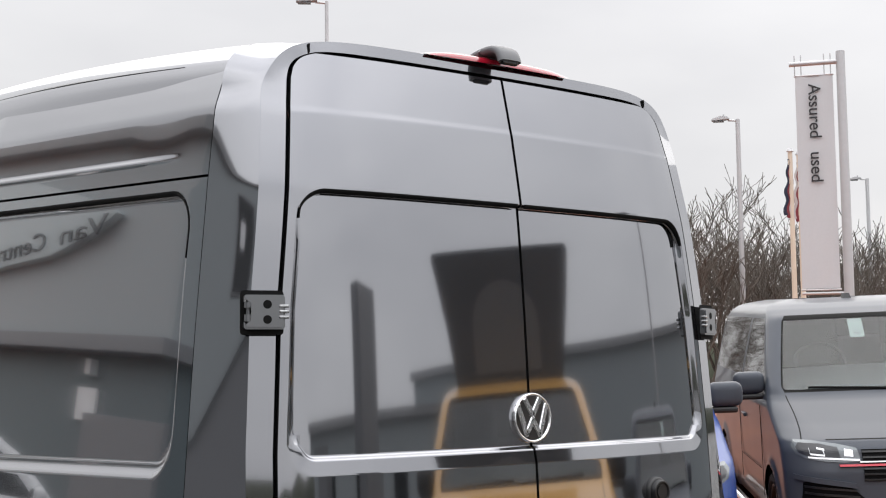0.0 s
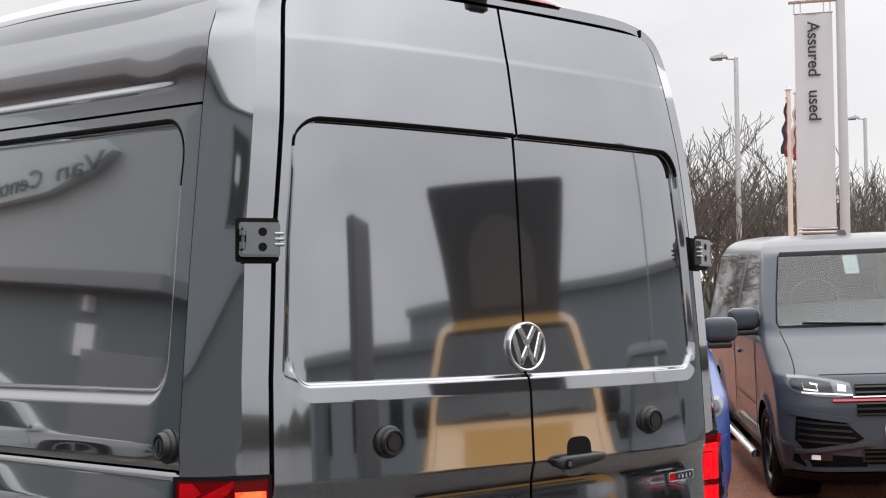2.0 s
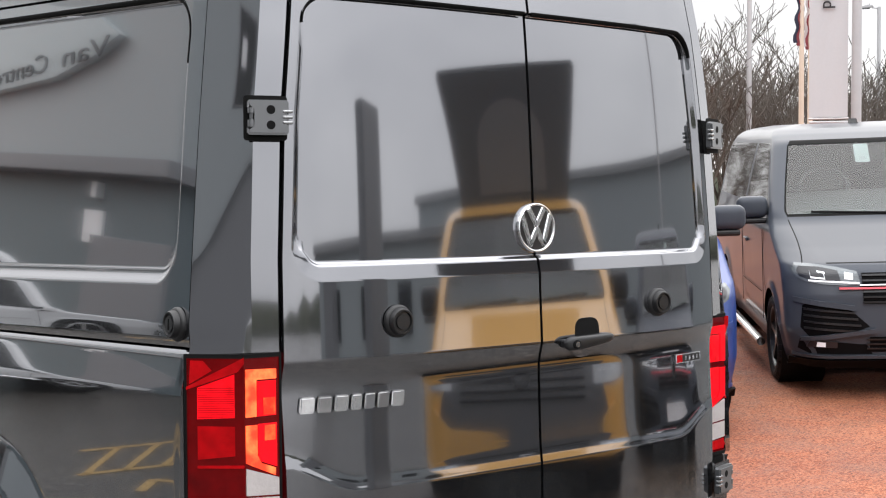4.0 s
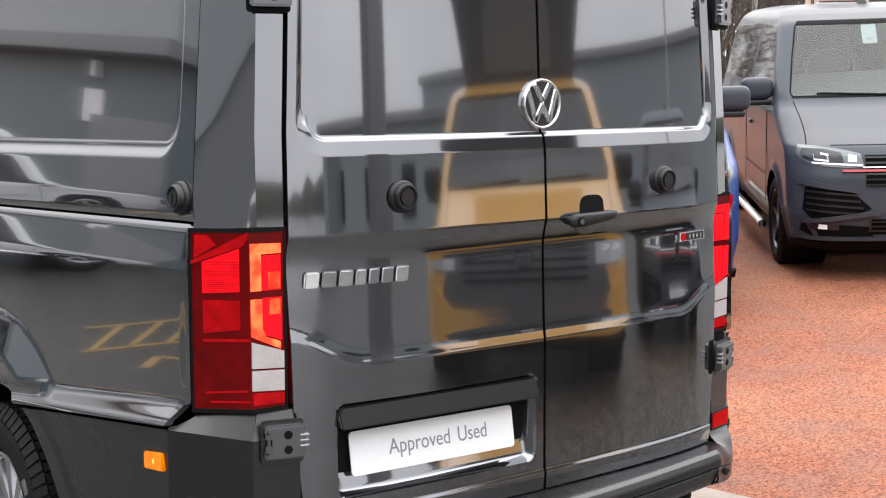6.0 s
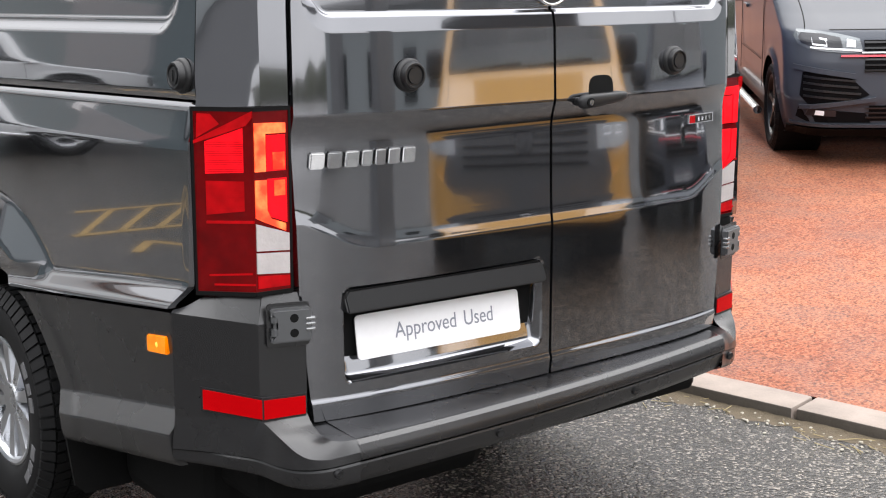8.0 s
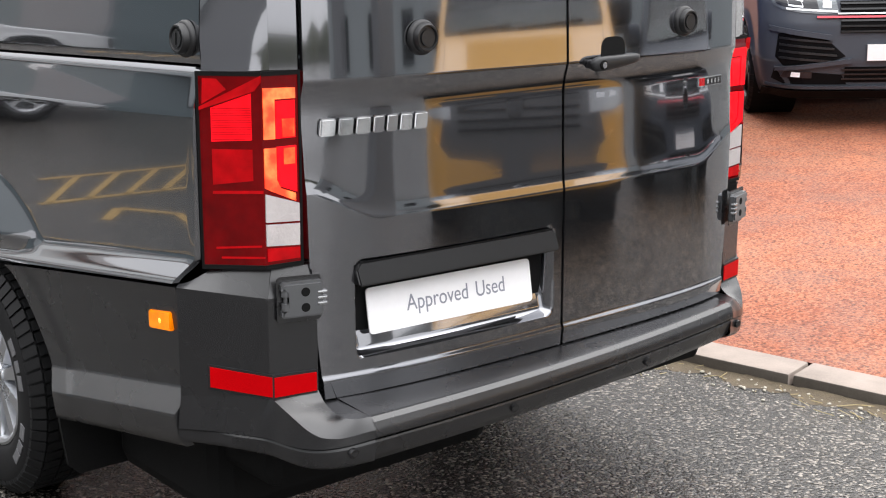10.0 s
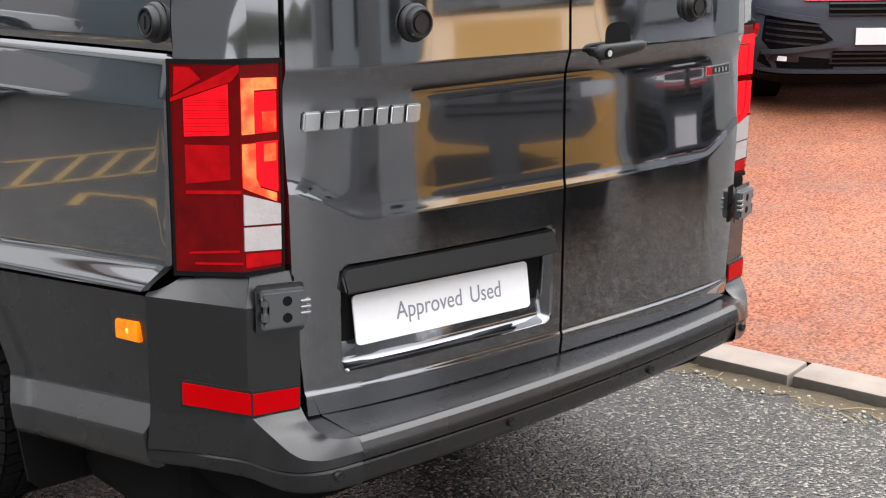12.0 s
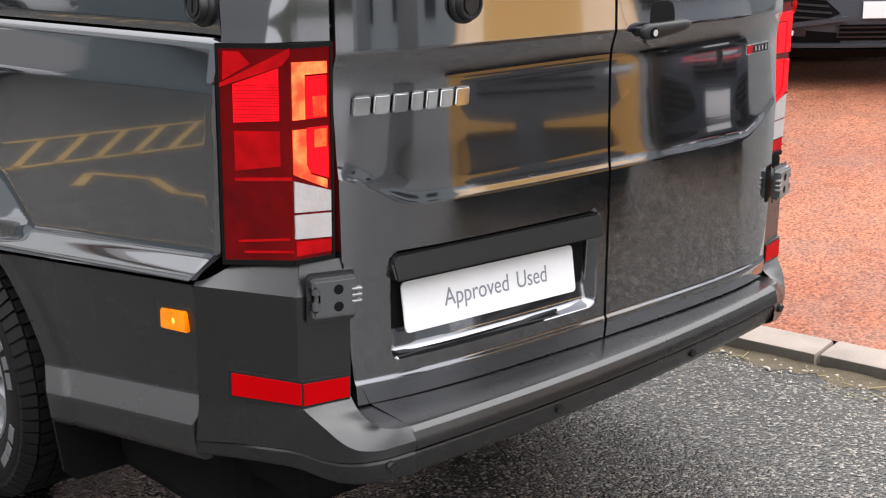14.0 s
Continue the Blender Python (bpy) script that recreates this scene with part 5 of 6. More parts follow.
# the kerb returns along the end of the forecourt
E0 = K0 + KD * 1.40
for i in range(0, 22):
    bm = bmesh.new()
    c = E0 + KN * (0.46 + 0.91 * i)
    m = Matrix.Translation((c.x, c.y, 0.0)) @ Matrix(((KN.x, KD.x, 0, 0), (KN.y, KD.y, 0, 0), (0, 0, 1, 0), (0, 0, 0, 1)))
    h = 0.05 + 0.061 * min(0.46 + 0.91 * i, 8.6)
    box(bm, (0, 0, h / 2 - 0.025), (0.905, 0.125, h + 0.05), m, 0.012)
    tagged(part("kerb_stone", bm, KERB, smooth=True, sharp=30), "grey concrete kerb stone", "kerb", "kerb stones along the forecourt", "structure")

# grit, pale stones and straw washed up along the kerb
STONE = mat("pale_grit", (0.42, 0.39, 0.33), 0.85, vary=0.6, scale=30)
STRAW = mat("dead_grass", (0.42, 0.34, 0.18), 0.85, vary=0.5, scale=20)
rng = random.Random(9)
bm = bmesh.new()
for k in range(320):
    d = -abs(rng.gauss(0, 0.11)) - 0.012
    p = K0 + KD * rng.uniform(-0.6, 1.36) + KN * d
    r = rng.choice((0.002, 0.0025, 0.003, 0.004, 0.0065)) * rng.uniform(0.7, 1.3)
    bmesh.ops.create_icosphere(bm, subdivisions=1, radius=r, matrix=Matrix.Translation((p.x, p.y, r * 0.5)) @ Matrix.Rotation(rng.uniform(0, 6), 4, "Z") @ Matrix.Diagonal((1.3, 0.9, 0.7, 1)))
tagged(part("grit", bm, STONE), "pale grit and small stones along the kerb", "grit", kind="stuff")
bm = bmesh.new()
for k in range(45):
    p = K0 + KD * rng.uniform(-0.6, 1.36) + KN * (-abs(rng.gauss(0, 0.09)) - 0.02)
    a = math.atan2(KD.y, KD.x) + rng.gauss(0, 0.5)
    ln = rng.uniform(0.02, 0.09)
    q = Vector((math.cos(a), math.sin(a), 0)) * ln
    rod(bm, (p.x, p.y, 0.004), (p.x + q.x, p.y + q.y, rng.uniform(0.004, 0.012)), 0.0016, n=3)
tagged(part("dead_grass", bm, STRAW), "dry straw lying along the kerb", "dead grass", kind="stuff")
# silt and moss banked against the kerb face
SILT = mat("mossy_silt", (0.10, 0.078, 0.050), 0.95, vary=0.8, scale=22, bump=0.7, bump_scale=140, fine=0.6)
P = np.empty((230, 7, 3))
for i in range(230):
    d = -2.4 + 3.76 * i / 229
    wob = 0.5 + 0.5 * noise.noise(Vector((d * 5, 0.3, 0))) + 0.35 * noise.noise(Vector((d * 23, 1.7, 0)))
    wid, hgt = 0.05 + 0.11 * max(0.05, wob), 0.004 + 0.011 * max(0.0, wob)
    for j in range(7):
        u = j / 6
        q = K0 + KD * d - KN * (0.002 + wid * u + 0.012 * noise.noise(Vector((d * 40, u * 3, 4))) * u)
        P[i, j] = (q.x, q.y, 0.0008 + hgt * (1 - u) ** 2 + 0.003 * (1 - u) * noise.noise(Vector((d * 60, u * 6, 9))))
tagged(sheet("silt", P, SILT), "mossy silt banked against the kerb", "silt", kind="stuff")

# ---- parked vehicles ----
GREY_PAINT = mat("light_graphite_paint", (0.062, 0.069, 0.083), 0.3, 0.0, 0.26, 1.45, 0.012, spec=0.06, vary=0.05, scale=1.2, fine=0.03)
BLUE_PAINT = mat("bright_blue_paint", (0.012, 0.045, 0.21), 0.35, 0.0, 0.3, 1.45, 0.015, vary=0.05, scale=1.2, fine=0.03)
YELLOW_PAINT = mat("ochre_yellow_paint", (0.60, 0.325, 0.08), 0.4, 0.0, 1.0, 1.5, 0.02, vary=0.05, scale=1.2, fine=0.03)
WHITE_PAINT = mat("silver_car_paint", (0.52, 0.53, 0.54), 0.4, 0.0, 1.0, 1.5, 0.02, vary=0.05, scale=1.2, fine=0.03)
DARK_GLASS = mat("dark_tinted_glass", (0.008, 0.010, 0.011), 0.03, 0, 0.0, 1.4, 0.005, rough_vary=0.02, spec=0.6)
SCREEN = glass_mat("windscreen_glass", (0.70, 0.80, 0.78), 0.0, 1.5)
CABIN = mat("dark_cabin_trim", (0.06, 0.064, 0.066), 0.7)
DASH = mat("grey_dashboard", (0.07, 0.076, 0.078), 0.6)
HEADLAMP = mat("headlamp_glass", (0.13, 0.145, 0.155), 0.2, 0.3, 0.3, 1.45, vary=0.3, scale=14)
LAMP_DARK = mat("headlamp_inner", (0.012, 0.013, 0.018), 0.35, 0.0, 0.1)
DRL = mat("white_light_guide", (0.9, 0.92, 0.95), 0.2, emit=(0.9, 0.95, 1), emit_strength=0.15)
RED_TRIM = mat("red_trim_line", (0.55, 0.015, 0.04), 0.3, 0, 1.0)
GLOSS_BLACK = mat("gloss_black", (0.007, 0.007, 0.008), 0.35, 0, 0.2)
INTAKE = mat("dull_black_intake", (0.004, 0.004, 0.0045), 0.6, spec=0.08)
CANVAS = mat("dark_grey_canvas", (0.085, 0.088, 0.094), 0.85, bump=0.2, bump_scale=200)
CANVAS_WINDOW = mat("grey_canvas_window", (0.15, 0.154, 0.16), 0.5)
DULL_GREY = mat("dull_grey_grille", (0.08, 0.081, 0.085), 0.5, vary=0.2)
LAMP_CLEAR = mat("clear_lamp_glass", (0.36, 0.37, 0.38), 0.2, 0.2, 0.5, vary=0.3, scale=14)
PAPER = mat("white_paper", (0.50, 0.58, 0.57), 0.7)

mv_w = table([0.2, 0.3, 0.5, 0.95, 1.15, 1.24, 1.5, 1.78, 1.88, 1.93, 1.96, 1.975], [0.86, 0.90, 0.94, 0.95, 0.945, 0.925, 0.87, 0.80, 0.765, 0.71, 0.60, 0.35], 0.012, lo=0.1, hi=2.2)
mv_f = table([0.2, 0.3, 0.36, 0.5, 0.75, 0.9, 0.96, 1.0, 1.06, 1.13, 1.2, 1.235, 1.25, 1.5, 1.83, 1.89, 1.93, 1.96, 1.975],
             [0.14, 0.03, 0.02, 0.0, 0.015, 0.07, 0.14, 0.26, 0.45, 0.65, 0.85, 0.92, 0.94, 1.25, 1.66, 1.85, 2.05, 2.35, 2.8], 0.006, lo=0.1, hi=2.2)


def mv_outline(z, n=None):
    """Half outline of the people carrier at height z, from the front's middle to the tail's middle."""
    w, f = float(mv_w(z)), float(mv_f(z))
    rc = float(np.interp(z, [0.3, 0.75, 1.0, 1.2, 1.3, 1.8, 1.93], [0.30, 0.30, 0.30, 0.19, 0.12, 0.13, 0.2]))
    rc = min(rc, w * 0.7)
    bow = 0.10 * min(1, w)
    pts = []
    for k in range(22):
        x = (w - rc) * k / 22
        pts.append((x, f + bow * (x / w) ** 2))
    y0 = f + bow * ((w - rc) / w) ** 2
    for k in range(15):
        a = radians(90 * k / 15)
        pts.append((w - rc + rc * math.sin(a), y0 + (rc * 1.1) * (1 - math.cos(a))))
    y1 = y0 + rc * 1.1
    yb = 4.9 - float(np.interp(z, [0.3, 1.0, 1.8, 1.97], [0.02, 0.0, 0.12, 0.6]))
    m = 120
    for k in range(m):
        pts.append((w, y1 + (yb - 0.15 - y1) * k / m))
    for k in range(7):
        a = radians(90 * k / 6)
        pts.append((w - 0.15 + 0.15 * math.cos(a), yb - 0.15 + 0.15 * math.sin(a)))
    pts.append((0, yb))
    return np.array(pts)


def people_carrier(name, paint, label, m, poptop=False, rims=None, paper=False, mirror=None):
    car = thing(name, label, "van", m=m)
    zs = np.concatenate([np.linspace(0.22, 0.95, 40), np.linspace(0.96, 1.245, 26), np.linspace(1.255, 1.84, 30), np.linspace(1.85, 1.973, 20)])
    half = np.array([np.column_stack([mv_outline(z), np.full(len(mv_outline(z)), z)]) for z in zs])
    K = half.shape[1]
    R = 0.385
    H = half.copy()
    inside = np.zeros(H.shape[:2], bool)
    for wy in (0.93, 3.93):
        dy, dz = H[..., 1] - wy, H[..., 2] - 0.33
        rho = np.hypot(dy, dz)
        sel = (rho < R) & (H[..., 0] > 0.7)
        inside |= sel
        sc = np.where(sel, R / np.maximum(rho, 1e-3), 1)
        H[..., 1] = wy + dy * sc
        H[..., 2] = 0.33 + dz * sc
        flare = np.exp(-((np.maximum(rho, R) - R) / 0.05) ** 2) * (half[..., 0] > 0.7)
        H[..., 0] += 0.018 * flare
    cols = np.arange(K)
    z2, y2 = half[..., 2], half[..., 1]
    fz, fy = (z2[:-1, :-1] + z2[1:, 1:]) / 2, (y2[:-1, :-1] + y2[1:, 1:]) / 2
    fc = np.broadcast_to((cols[:-1] + 0.5)[None, :], fz.shape)
    front_cols = fc < 33
    screen = front_cols & (fz > 1.255) & (fz < 1.83) & (fc < 24)
    rim_w = screen & ((fz < 1.285) | (fz > 1.80) | (fc > 22.6))
    screen = screen & ~rim_w
    door_w = (fc > 40) & (fz > 1.30) & (fz < 1.81) & (fy > 1.29 + (fz - 1.30) * 1.16) & (fy < 2.62)
    rear_w = (fc > 40) & (fz > 1.32) & (fz < 1.81) & (fy > 2.72) & (fy < 4.6)
    dead = inside[:-1, :-1] & inside[1:, :-1] & inside[:-1, 1:] & inside[1:, 1:]
    body_keep = ~(screen | rim_w | door_w | rear_w | dead)

    def both(P, keep, nm, material, lb="", one=True):
        verts, faces = [], []
        R_, K_ = P.shape[:2]
        idx = np.arange(R_ * K_).reshape(R_, K_)
        F = np.stack([idx[:-1, :-1], idx[:-1, 1:], idx[1:, 1:], idx[1:, :-1]], -1)[keep]
        used = np.unique(F)
        remap = -np.ones(R_ * K_, int)
        remap[used] = np.arange(len(used))
        V = P.reshape(-1, 3)[used]
        F = remap[F]
        if one:
            V2 = V * np.array([-1.0, 1, 1])
            F2 = F[:, ::-1] + len(V)
            me = link_mesh(nm, np.concatenate([V, V2]).tolist(), np.concatenate([F, F2]).tolist(), material, car, lb)
            b = bmesh.new()
            b.from_mesh(me.data)
            bmesh.ops.remove_doubles(b, verts=b.verts[:], dist=1e-4)
            bmesh.ops.recalc_face_normals(b, faces=b.faces[:])
            b.to_mesh(me.data)
            b.free()
            me.data.shade_smooth()
            return [me]
        out = []
        for s in (1, -1):
            out.append(link_mesh(nm, (V * np.array([s, 1.0, 1])).tolist(), (F if s > 0 else F[:, ::-1]).tolist(), material, car, lb))
        return out

    both(H, body_keep, "body", paint)
    both(half, screen, "windscreen", SCREEN, "clear windscreen")[0].visible_shadow = False
    both(half, rim_w, "windscreen_rim", SEAL, "black windscreen border")
    both(half, door_w, "door_window", DARK_GLASS, "dark door window", one=False)
    both(half, rear_w, "side_window", DARK_GLASS, "dark side window", one=False)

    def at_front(x, z, out=0.0):
        o = mv_outline(z)
        y = np.interp(abs(x), o[:36, 0], o[:36, 1])
        return Vector((x, y - out, z))

    def plate_on(nm, poly, material, out, parent=None, lb="", sub=3):
        """A panel laid on the nose, out metres proud, cut from a convex outline."""
        bm = bmesh.new()
        face = bm.faces.new([bm.verts.new((x, 0, z)) for x, z in poly])
        bmesh.ops.triangulate(bm, faces=[face])
        bmesh.ops.subdivide_edges(bm, edges=bm.edges[:], cuts=sub + 2, use_grid_fill=True)
        rim = [e for e in bm.edges if e.is_boundary]
        skirt = [v for v in bmesh.ops.extrude_edge_only(bm, edges=rim)["geom"] if isinstance(v, bmesh.types.BMVert)]
        deep = set(skirt)
        for v in bm.verts:
            v.co = at_front(v.co.x, v.co.z, -0.01 if v in deep else out)
        bmesh.ops.recalc_face_normals(bm, faces=bm.faces[:])
        if sum(f.normal.y for f in bm.faces) > 0:
            bmesh.ops.reverse_faces(bm, faces=bm.faces[:])
        return part(nm, bm, material, parent or car, lb)

    def strip_on(nm, x0, z0, x1, z1, t, material, out, parent=None, n=10, lb=""):
        bm = bmesh.new()
        prev = None
        for k in range(n + 1):
            u = k / n
            x, z = x0 + (x1 - x0) * u, z0 + (z1 - z0) * u
            ring = [bm.verts.new(at_front(x, z - t / 2, -0.01)), bm.verts.new(at_front(x, z - t / 2, out)), bm.verts.new(at_front(x, z + t / 2, out)), bm.verts.new(at_front(x, z + t / 2, -0.01))]
            if prev:
                for i in range(3):
                    bm.faces.new((prev[i], prev[i + 1], ring[i + 1], ring[i]))
            prev = ring
        return part(nm, bm, material, parent or car, lb)

    if poptop:
        # broad dull grille, square twin lamps, a painted blade and a lower intake
        plate_on("grille", [(-0.60, 0.925), (0.60, 0.925), (0.70, 0.74), (0.74, 0.62), (0.60, 0.46), (-0.60, 0.46), (-0.74, 0.62), (-0.70, 0.74)], DULL_GREY, 0.010, lb="dull grey grille and intake")
        for k in range(5):
            strip_on("slat", -0.52, 0.72 + 0.045 * k, 0.52, 0.72 + 0.045 * k, 0.012, INTAKE, 0.018)
        p = at_front(0, 0.83, 0.018)
        bm = bmesh.new()
        rod(bm, p, p + Vector((0, -0.012, 0)), 0.075, 0.07, 36)
        part("front_badge", bm, CHROME, car, "round chrome badge")
        for sx in (-1, 1):
            hl = new("headlamp")
            hl.parent = car
            hl["label"] = "square headlamp with two bright squares"
            plate_on("lamp_glass", [(sx * x, z) for x, z in [(0.60, 0.775), (0.60, 0.93), (0.76, 0.955), (0.915, 0.96), (0.92, 0.80), (0.80, 0.78)]], LAMP_CLEAR, 0.022, hl)
            for x in (0.66, 0.77):
                for a, b in (((x, 0.845), (x + 0.07, 0.85)), ((x, 0.895), (x + 0.07, 0.90)), ((x, 0.855), (x + 0.01, 0.885)), ((x + 0.06, 0.86), (x + 0.07, 0.89))):
                    strip_on("light_guide", sx * a[0], a[1], sx * b[0], b[1], 0.008, DRL, 0.028, hl, 3, "white light guide")
            for poly in ([(0.80, 0.69), (0.62, 0.605), (0.62, 0.555), (0.80, 0.50)], [(0.62, 0.605), (0.12, 0.585), (0.12, 0.565), (0.62, 0.555)]):
                plate_on("blade", [(sx * x, z) for x, z in poly], paint, 0.05)
    else:
        # grille between the lamps
        gr = new("grille")
        gr.parent = car
        gr["label"] = "black slatted grille with a red trim line"
        for k in range(6):
            strip_on("grille_panel", -0.44, 0.69 + 0.036 * k + 0.016, 0.44, 0.69 + 0.036 * k + 0.016, 0.036, INTAKE, 0.004, gr)
        for k in range(6):
            z = 0.70 + 0.038 * k
            if abs(z - 0.80) > 0.02:
                strip_on("slat", -0.44, z, 0.44, z, 0.012, GLOSS_BLACK, 0.016, gr)
        strip_on("trim_line", -0.60, 0.80, 0.60, 0.80, 0.014, RED_TRIM, 0.02, gr, lb="thin red trim line")
        strip_on("bright_line", -0.46, 0.822, 0.46, 0.822, 0.008, CHROME, 0.018, gr)
        bm = bmesh.new()
        p = at_front(0, 0.81, 0.02)
        rod(bm, p, p + Vector((0, -0.012, 0)), 0.075, 0.07, 36)
        part("front_badge", bm, CHROME, gr, "round chrome badge")
        for sx in (-1, 1):
            hl = new("headlamp")
            hl.parent = car
            hl["label"] = "clear headlamp with a bright light guide"
            poly = [(0.45, 0.825), (0.47, 0.915), (0.60, 0.945), (0.76, 0.968), (0.87, 0.972), (0.895, 0.93), (0.875, 0.875), (0.82, 0.848), (0.70, 0.828), (0.56, 0.818)]
            plate_on("lamp_glass", [(sx * x, z) for x, z in poly], HEADLAMP, 0.006, hl)
            plate_on("lamp_inner", [(sx * x, z) for x, z in [(0.585, 0.848), (0.60, 0.922), (0.72, 0.948), (0.85, 0.953), (0.872, 0.92), (0.855, 0.885), (0.80, 0.862), (0.70, 0.85)]], LAMP_DARK, 0.009, hl)
            for a, b in (((0.69, 0.868), (0.785, 0.878)), ((0.69, 0.868), (0.69, 0.908)), ((0.785, 0.878), (0.79, 0.918)), ((0.69, 0.908), (0.74, 0.918))):
                strip_on("light_guide", sx * a[0], a[1], sx * b[0] + (0.012 * sx if a[0] == b[0] else 0), b[1], 0.012, DRL, 0.012, hl, 3, "white light guide")
            plate_on("lamp_module", [(sx * x, z) for x, z in [(0.50, 0.857), (0.50, 0.902), (0.555, 0.912), (0.56, 0.862)]], DRL, 0.009, hl)
            strip_on("lower_line", sx * 0.46, 0.834, sx * 0.80, 0.856, 0.012, DRL, 0.011, hl)
            # intake with slats, fog lamp and fins
            it = new("intake")
            it.parent = car
            it["label"] = "black side intake with slats and a fog lamp"
            plate_on("intake_field", [(sx * x, z) for x, z in [(0.40, 0.53), (0.52, 0.64), (0.80, 0.70), (0.845, 0.68), (0.86, 0.52), (0.80, 0.45), (0.60, 0.45)]], INTAKE, 0.003, it)
            for k in range(4):
                strip_on("slat", sx * (0.50 - 0.02 * k), 0.625 - 0.045 * k, sx * 0.84, 0.655 - 0.045 * k, 0.014, BLACK, 0.014, it, 6)
            plate_on("lower_field", [(sx * x, z) for x, z in [(0.38, 0.33), (0.42, 0.40), (0.86, 0.435), (0.87, 0.36), (0.80, 0.33)]], INTAKE, 0.003, it)
            plate_on("fog_lamp", [(sx * x, z) for x, z in [(0.62, 0.375), (0.62, 0.42), (0.80, 0.425), (0.82, 0.38)]], LAMP_DARK, 0.01, it, "dark fog lamp")
            plate_on("fog_lens", [(sx * x, z) for x, z in [(0.70, 0.382), (0.70, 0.415), (0.755, 0.418), (0.76, 0.384)]], DRL, 0.013, it)
            strip_on("blade", sx * 0.36, 0.50, sx * 0.86, 0.435, 0.03, paint, 0.03, it, 8)
            strip_on("blade", sx * 0.50, 0.66, sx * 0.90, 0.72, 0.035, paint, 0.025, it, 8)
        strip_on("centre_intake", -0.40, 0.40, 0.40, 0.40, 0.11, INTAKE, 0.004, lb="black centre intake")
        for k in range(3):
            strip_on("intake_slat", -0.42, 0.37 + 0.033 * k, 0.42, 0.37 + 0.033 * k, 0.01, BLACK, 0.014)
        strip_on("number_plate", -0.26, 0.555, 0.26, 0.555, 0.11, PLATE_WHITE, 0.022, n=2, lb="white plate")
    strip_on("splitter", -0.92, 0.255, 0.92, 0.255, 0.065, INTAKE, 0.05, n=30, lb="black front splitter")
    strip_on("splitter_lip", -0.90, 0.31, 0.90, 0.31, 0.02, paint, 0.035, n=30)
    for sx in (-1, 1):
        bm = bmesh.new()
        prev = None
        for k in range(15):
            u = k / 14
            x, z = 0.80 - 0.03 * u + 0.05 * u ** 3, 1.235 - 0.265 * u
            row = [bm.verts.new(at_front(sx * (x + d), z, o)) for d, o in ((-0.004, -0.01), (-0.004, 0.0015), (0.004, 0.0015), (0.004, -0.01))]
            if prev:
                for i in range(3):
                    bm.faces.new((prev[i], prev[i + 1], row[i + 1], row[i]))
            prev = row
        part("bonnet_gap", bm, SEAL, car)
    strip_on("bonnet_line", -0.66, 0.968, 0.66, 0.968, 0.006, SEAL, 0.001, n=20)
    # mirrors
    for sx in (-1, 1):
        mi = new("door_mirror")
        mi.parent = car
        mi["label"] = "door mirror in body colour on a black foot"
        bm = bmesh.new()
        box(bm, (sx * 1.035, 1.30, 1.325), (0.25, 0.13, 0.175), bevel=0.058, seg=5)
        part("mirror_shell", bm, mirror or paint, mi, smooth=True)
        bm = bmesh.new()
        box(bm, (sx * 1.0, 1.32, 1.215), (0.24, 0.11, 0.045), bevel=0.015)
        part("mirror_foot", bm, BLACK, mi)
        bm = bmesh.new()
        box(bm, (sx * 1.05, 1.363, 1.325), (0.17, 0.008, 0.13), bevel=0.003)
        part("mirror_glass", bm, CHROME, mi)
        bm = bmesh.new()
        rod(bm, (sx * 0.985, 1.3, 0.24), (sx * 0.985, 3.5, 0.24), 0.035, n=14)
        part("side_step", bm, CHROME, car, "bright tubular side step")
        for y, z in ((2.66, 0.99), (1.47, 0.99)):
            bm = bmesh.new()
            box(bm, (sx * 0.958, y + 0.9, z), (0.025, 0.2, 0.03), bevel=0.008)
            part("door_handle", bm, paint, car)
        bm = bmesh.new()
        box(bm, (sx * 0.951, 2.05, 0.63), (0.004, 1.2, 0.004))
        part("door_seam", bm, SEAL, car)
        for yy in (1.36, 2.66):
            bm = bmesh.new()
            box(bm, (sx * 0.9515, yy, 0.78), (0.004, 0.006, 0.72))
            part("door_gap", bm, SEAL, car)
    for y in (0.93, 3.93):
        for sx in (-1, 1):
            wheel(car, pose(sx * 0.84, y, 0.33, 0, 0, 0 if sx > 0 else 180), 0.335, 0.22, 0.235, rims or GLOSS_BLACK, spokes=5, tread=40)
            bm = bmesh.new()
            rod(bm, (sx * 0.6, y, 0.36), (sx * 0.93, y, 0.36), 0.383, n=40)
            bmesh.ops.delete(bm, geom=[f for f in bm.faces if abs(f.normal.x) > 0.9 and f.calc_center_median().x * sx > 0.75], context="FACES_ONLY")
            part("arch_liner", bm, SEAL, car)
    # cabin
    bm = bmesh.new()
    box(bm, (0, 2.9, 0.7), (1.7, 3.6, 0.75))
    part("floor_pan", bm, SEAL, car)
    bm = bmesh.new()
    box(bm, (0, 1.42, 1.15), (1.6, 0.62, 0.2), bevel=0.06, seg=3)
    part("dashboard", bm, DASH, car, smooth=True)
    bm = bmesh.new()
    box(bm, (0, 3.0, 1.45), (1.5, 0.05, 0.8), bevel=0.01)
    part("bulkhead", bm, CABIN, car)
    for sx in (-1, 1):
        bm = bmesh.new()
        box(bm, (sx * 0.42, 2.25, 1.28), (0.5, 0.16, 0.62), bevel=0.06, seg=3)
        box(bm, (sx * 0.42, 2.27, 1.68), (0.26, 0.1, 0.18), bevel=0.04, seg=3)
        part("seat", bm, CABIN, car, smooth=True)
    bm = bmesh.new()
    n, k = 32, 8
    cm = Matrix.Translation((-0.40, 1.74, 1.28)) @ pose(0, 0, 0, 62, 0, 0)
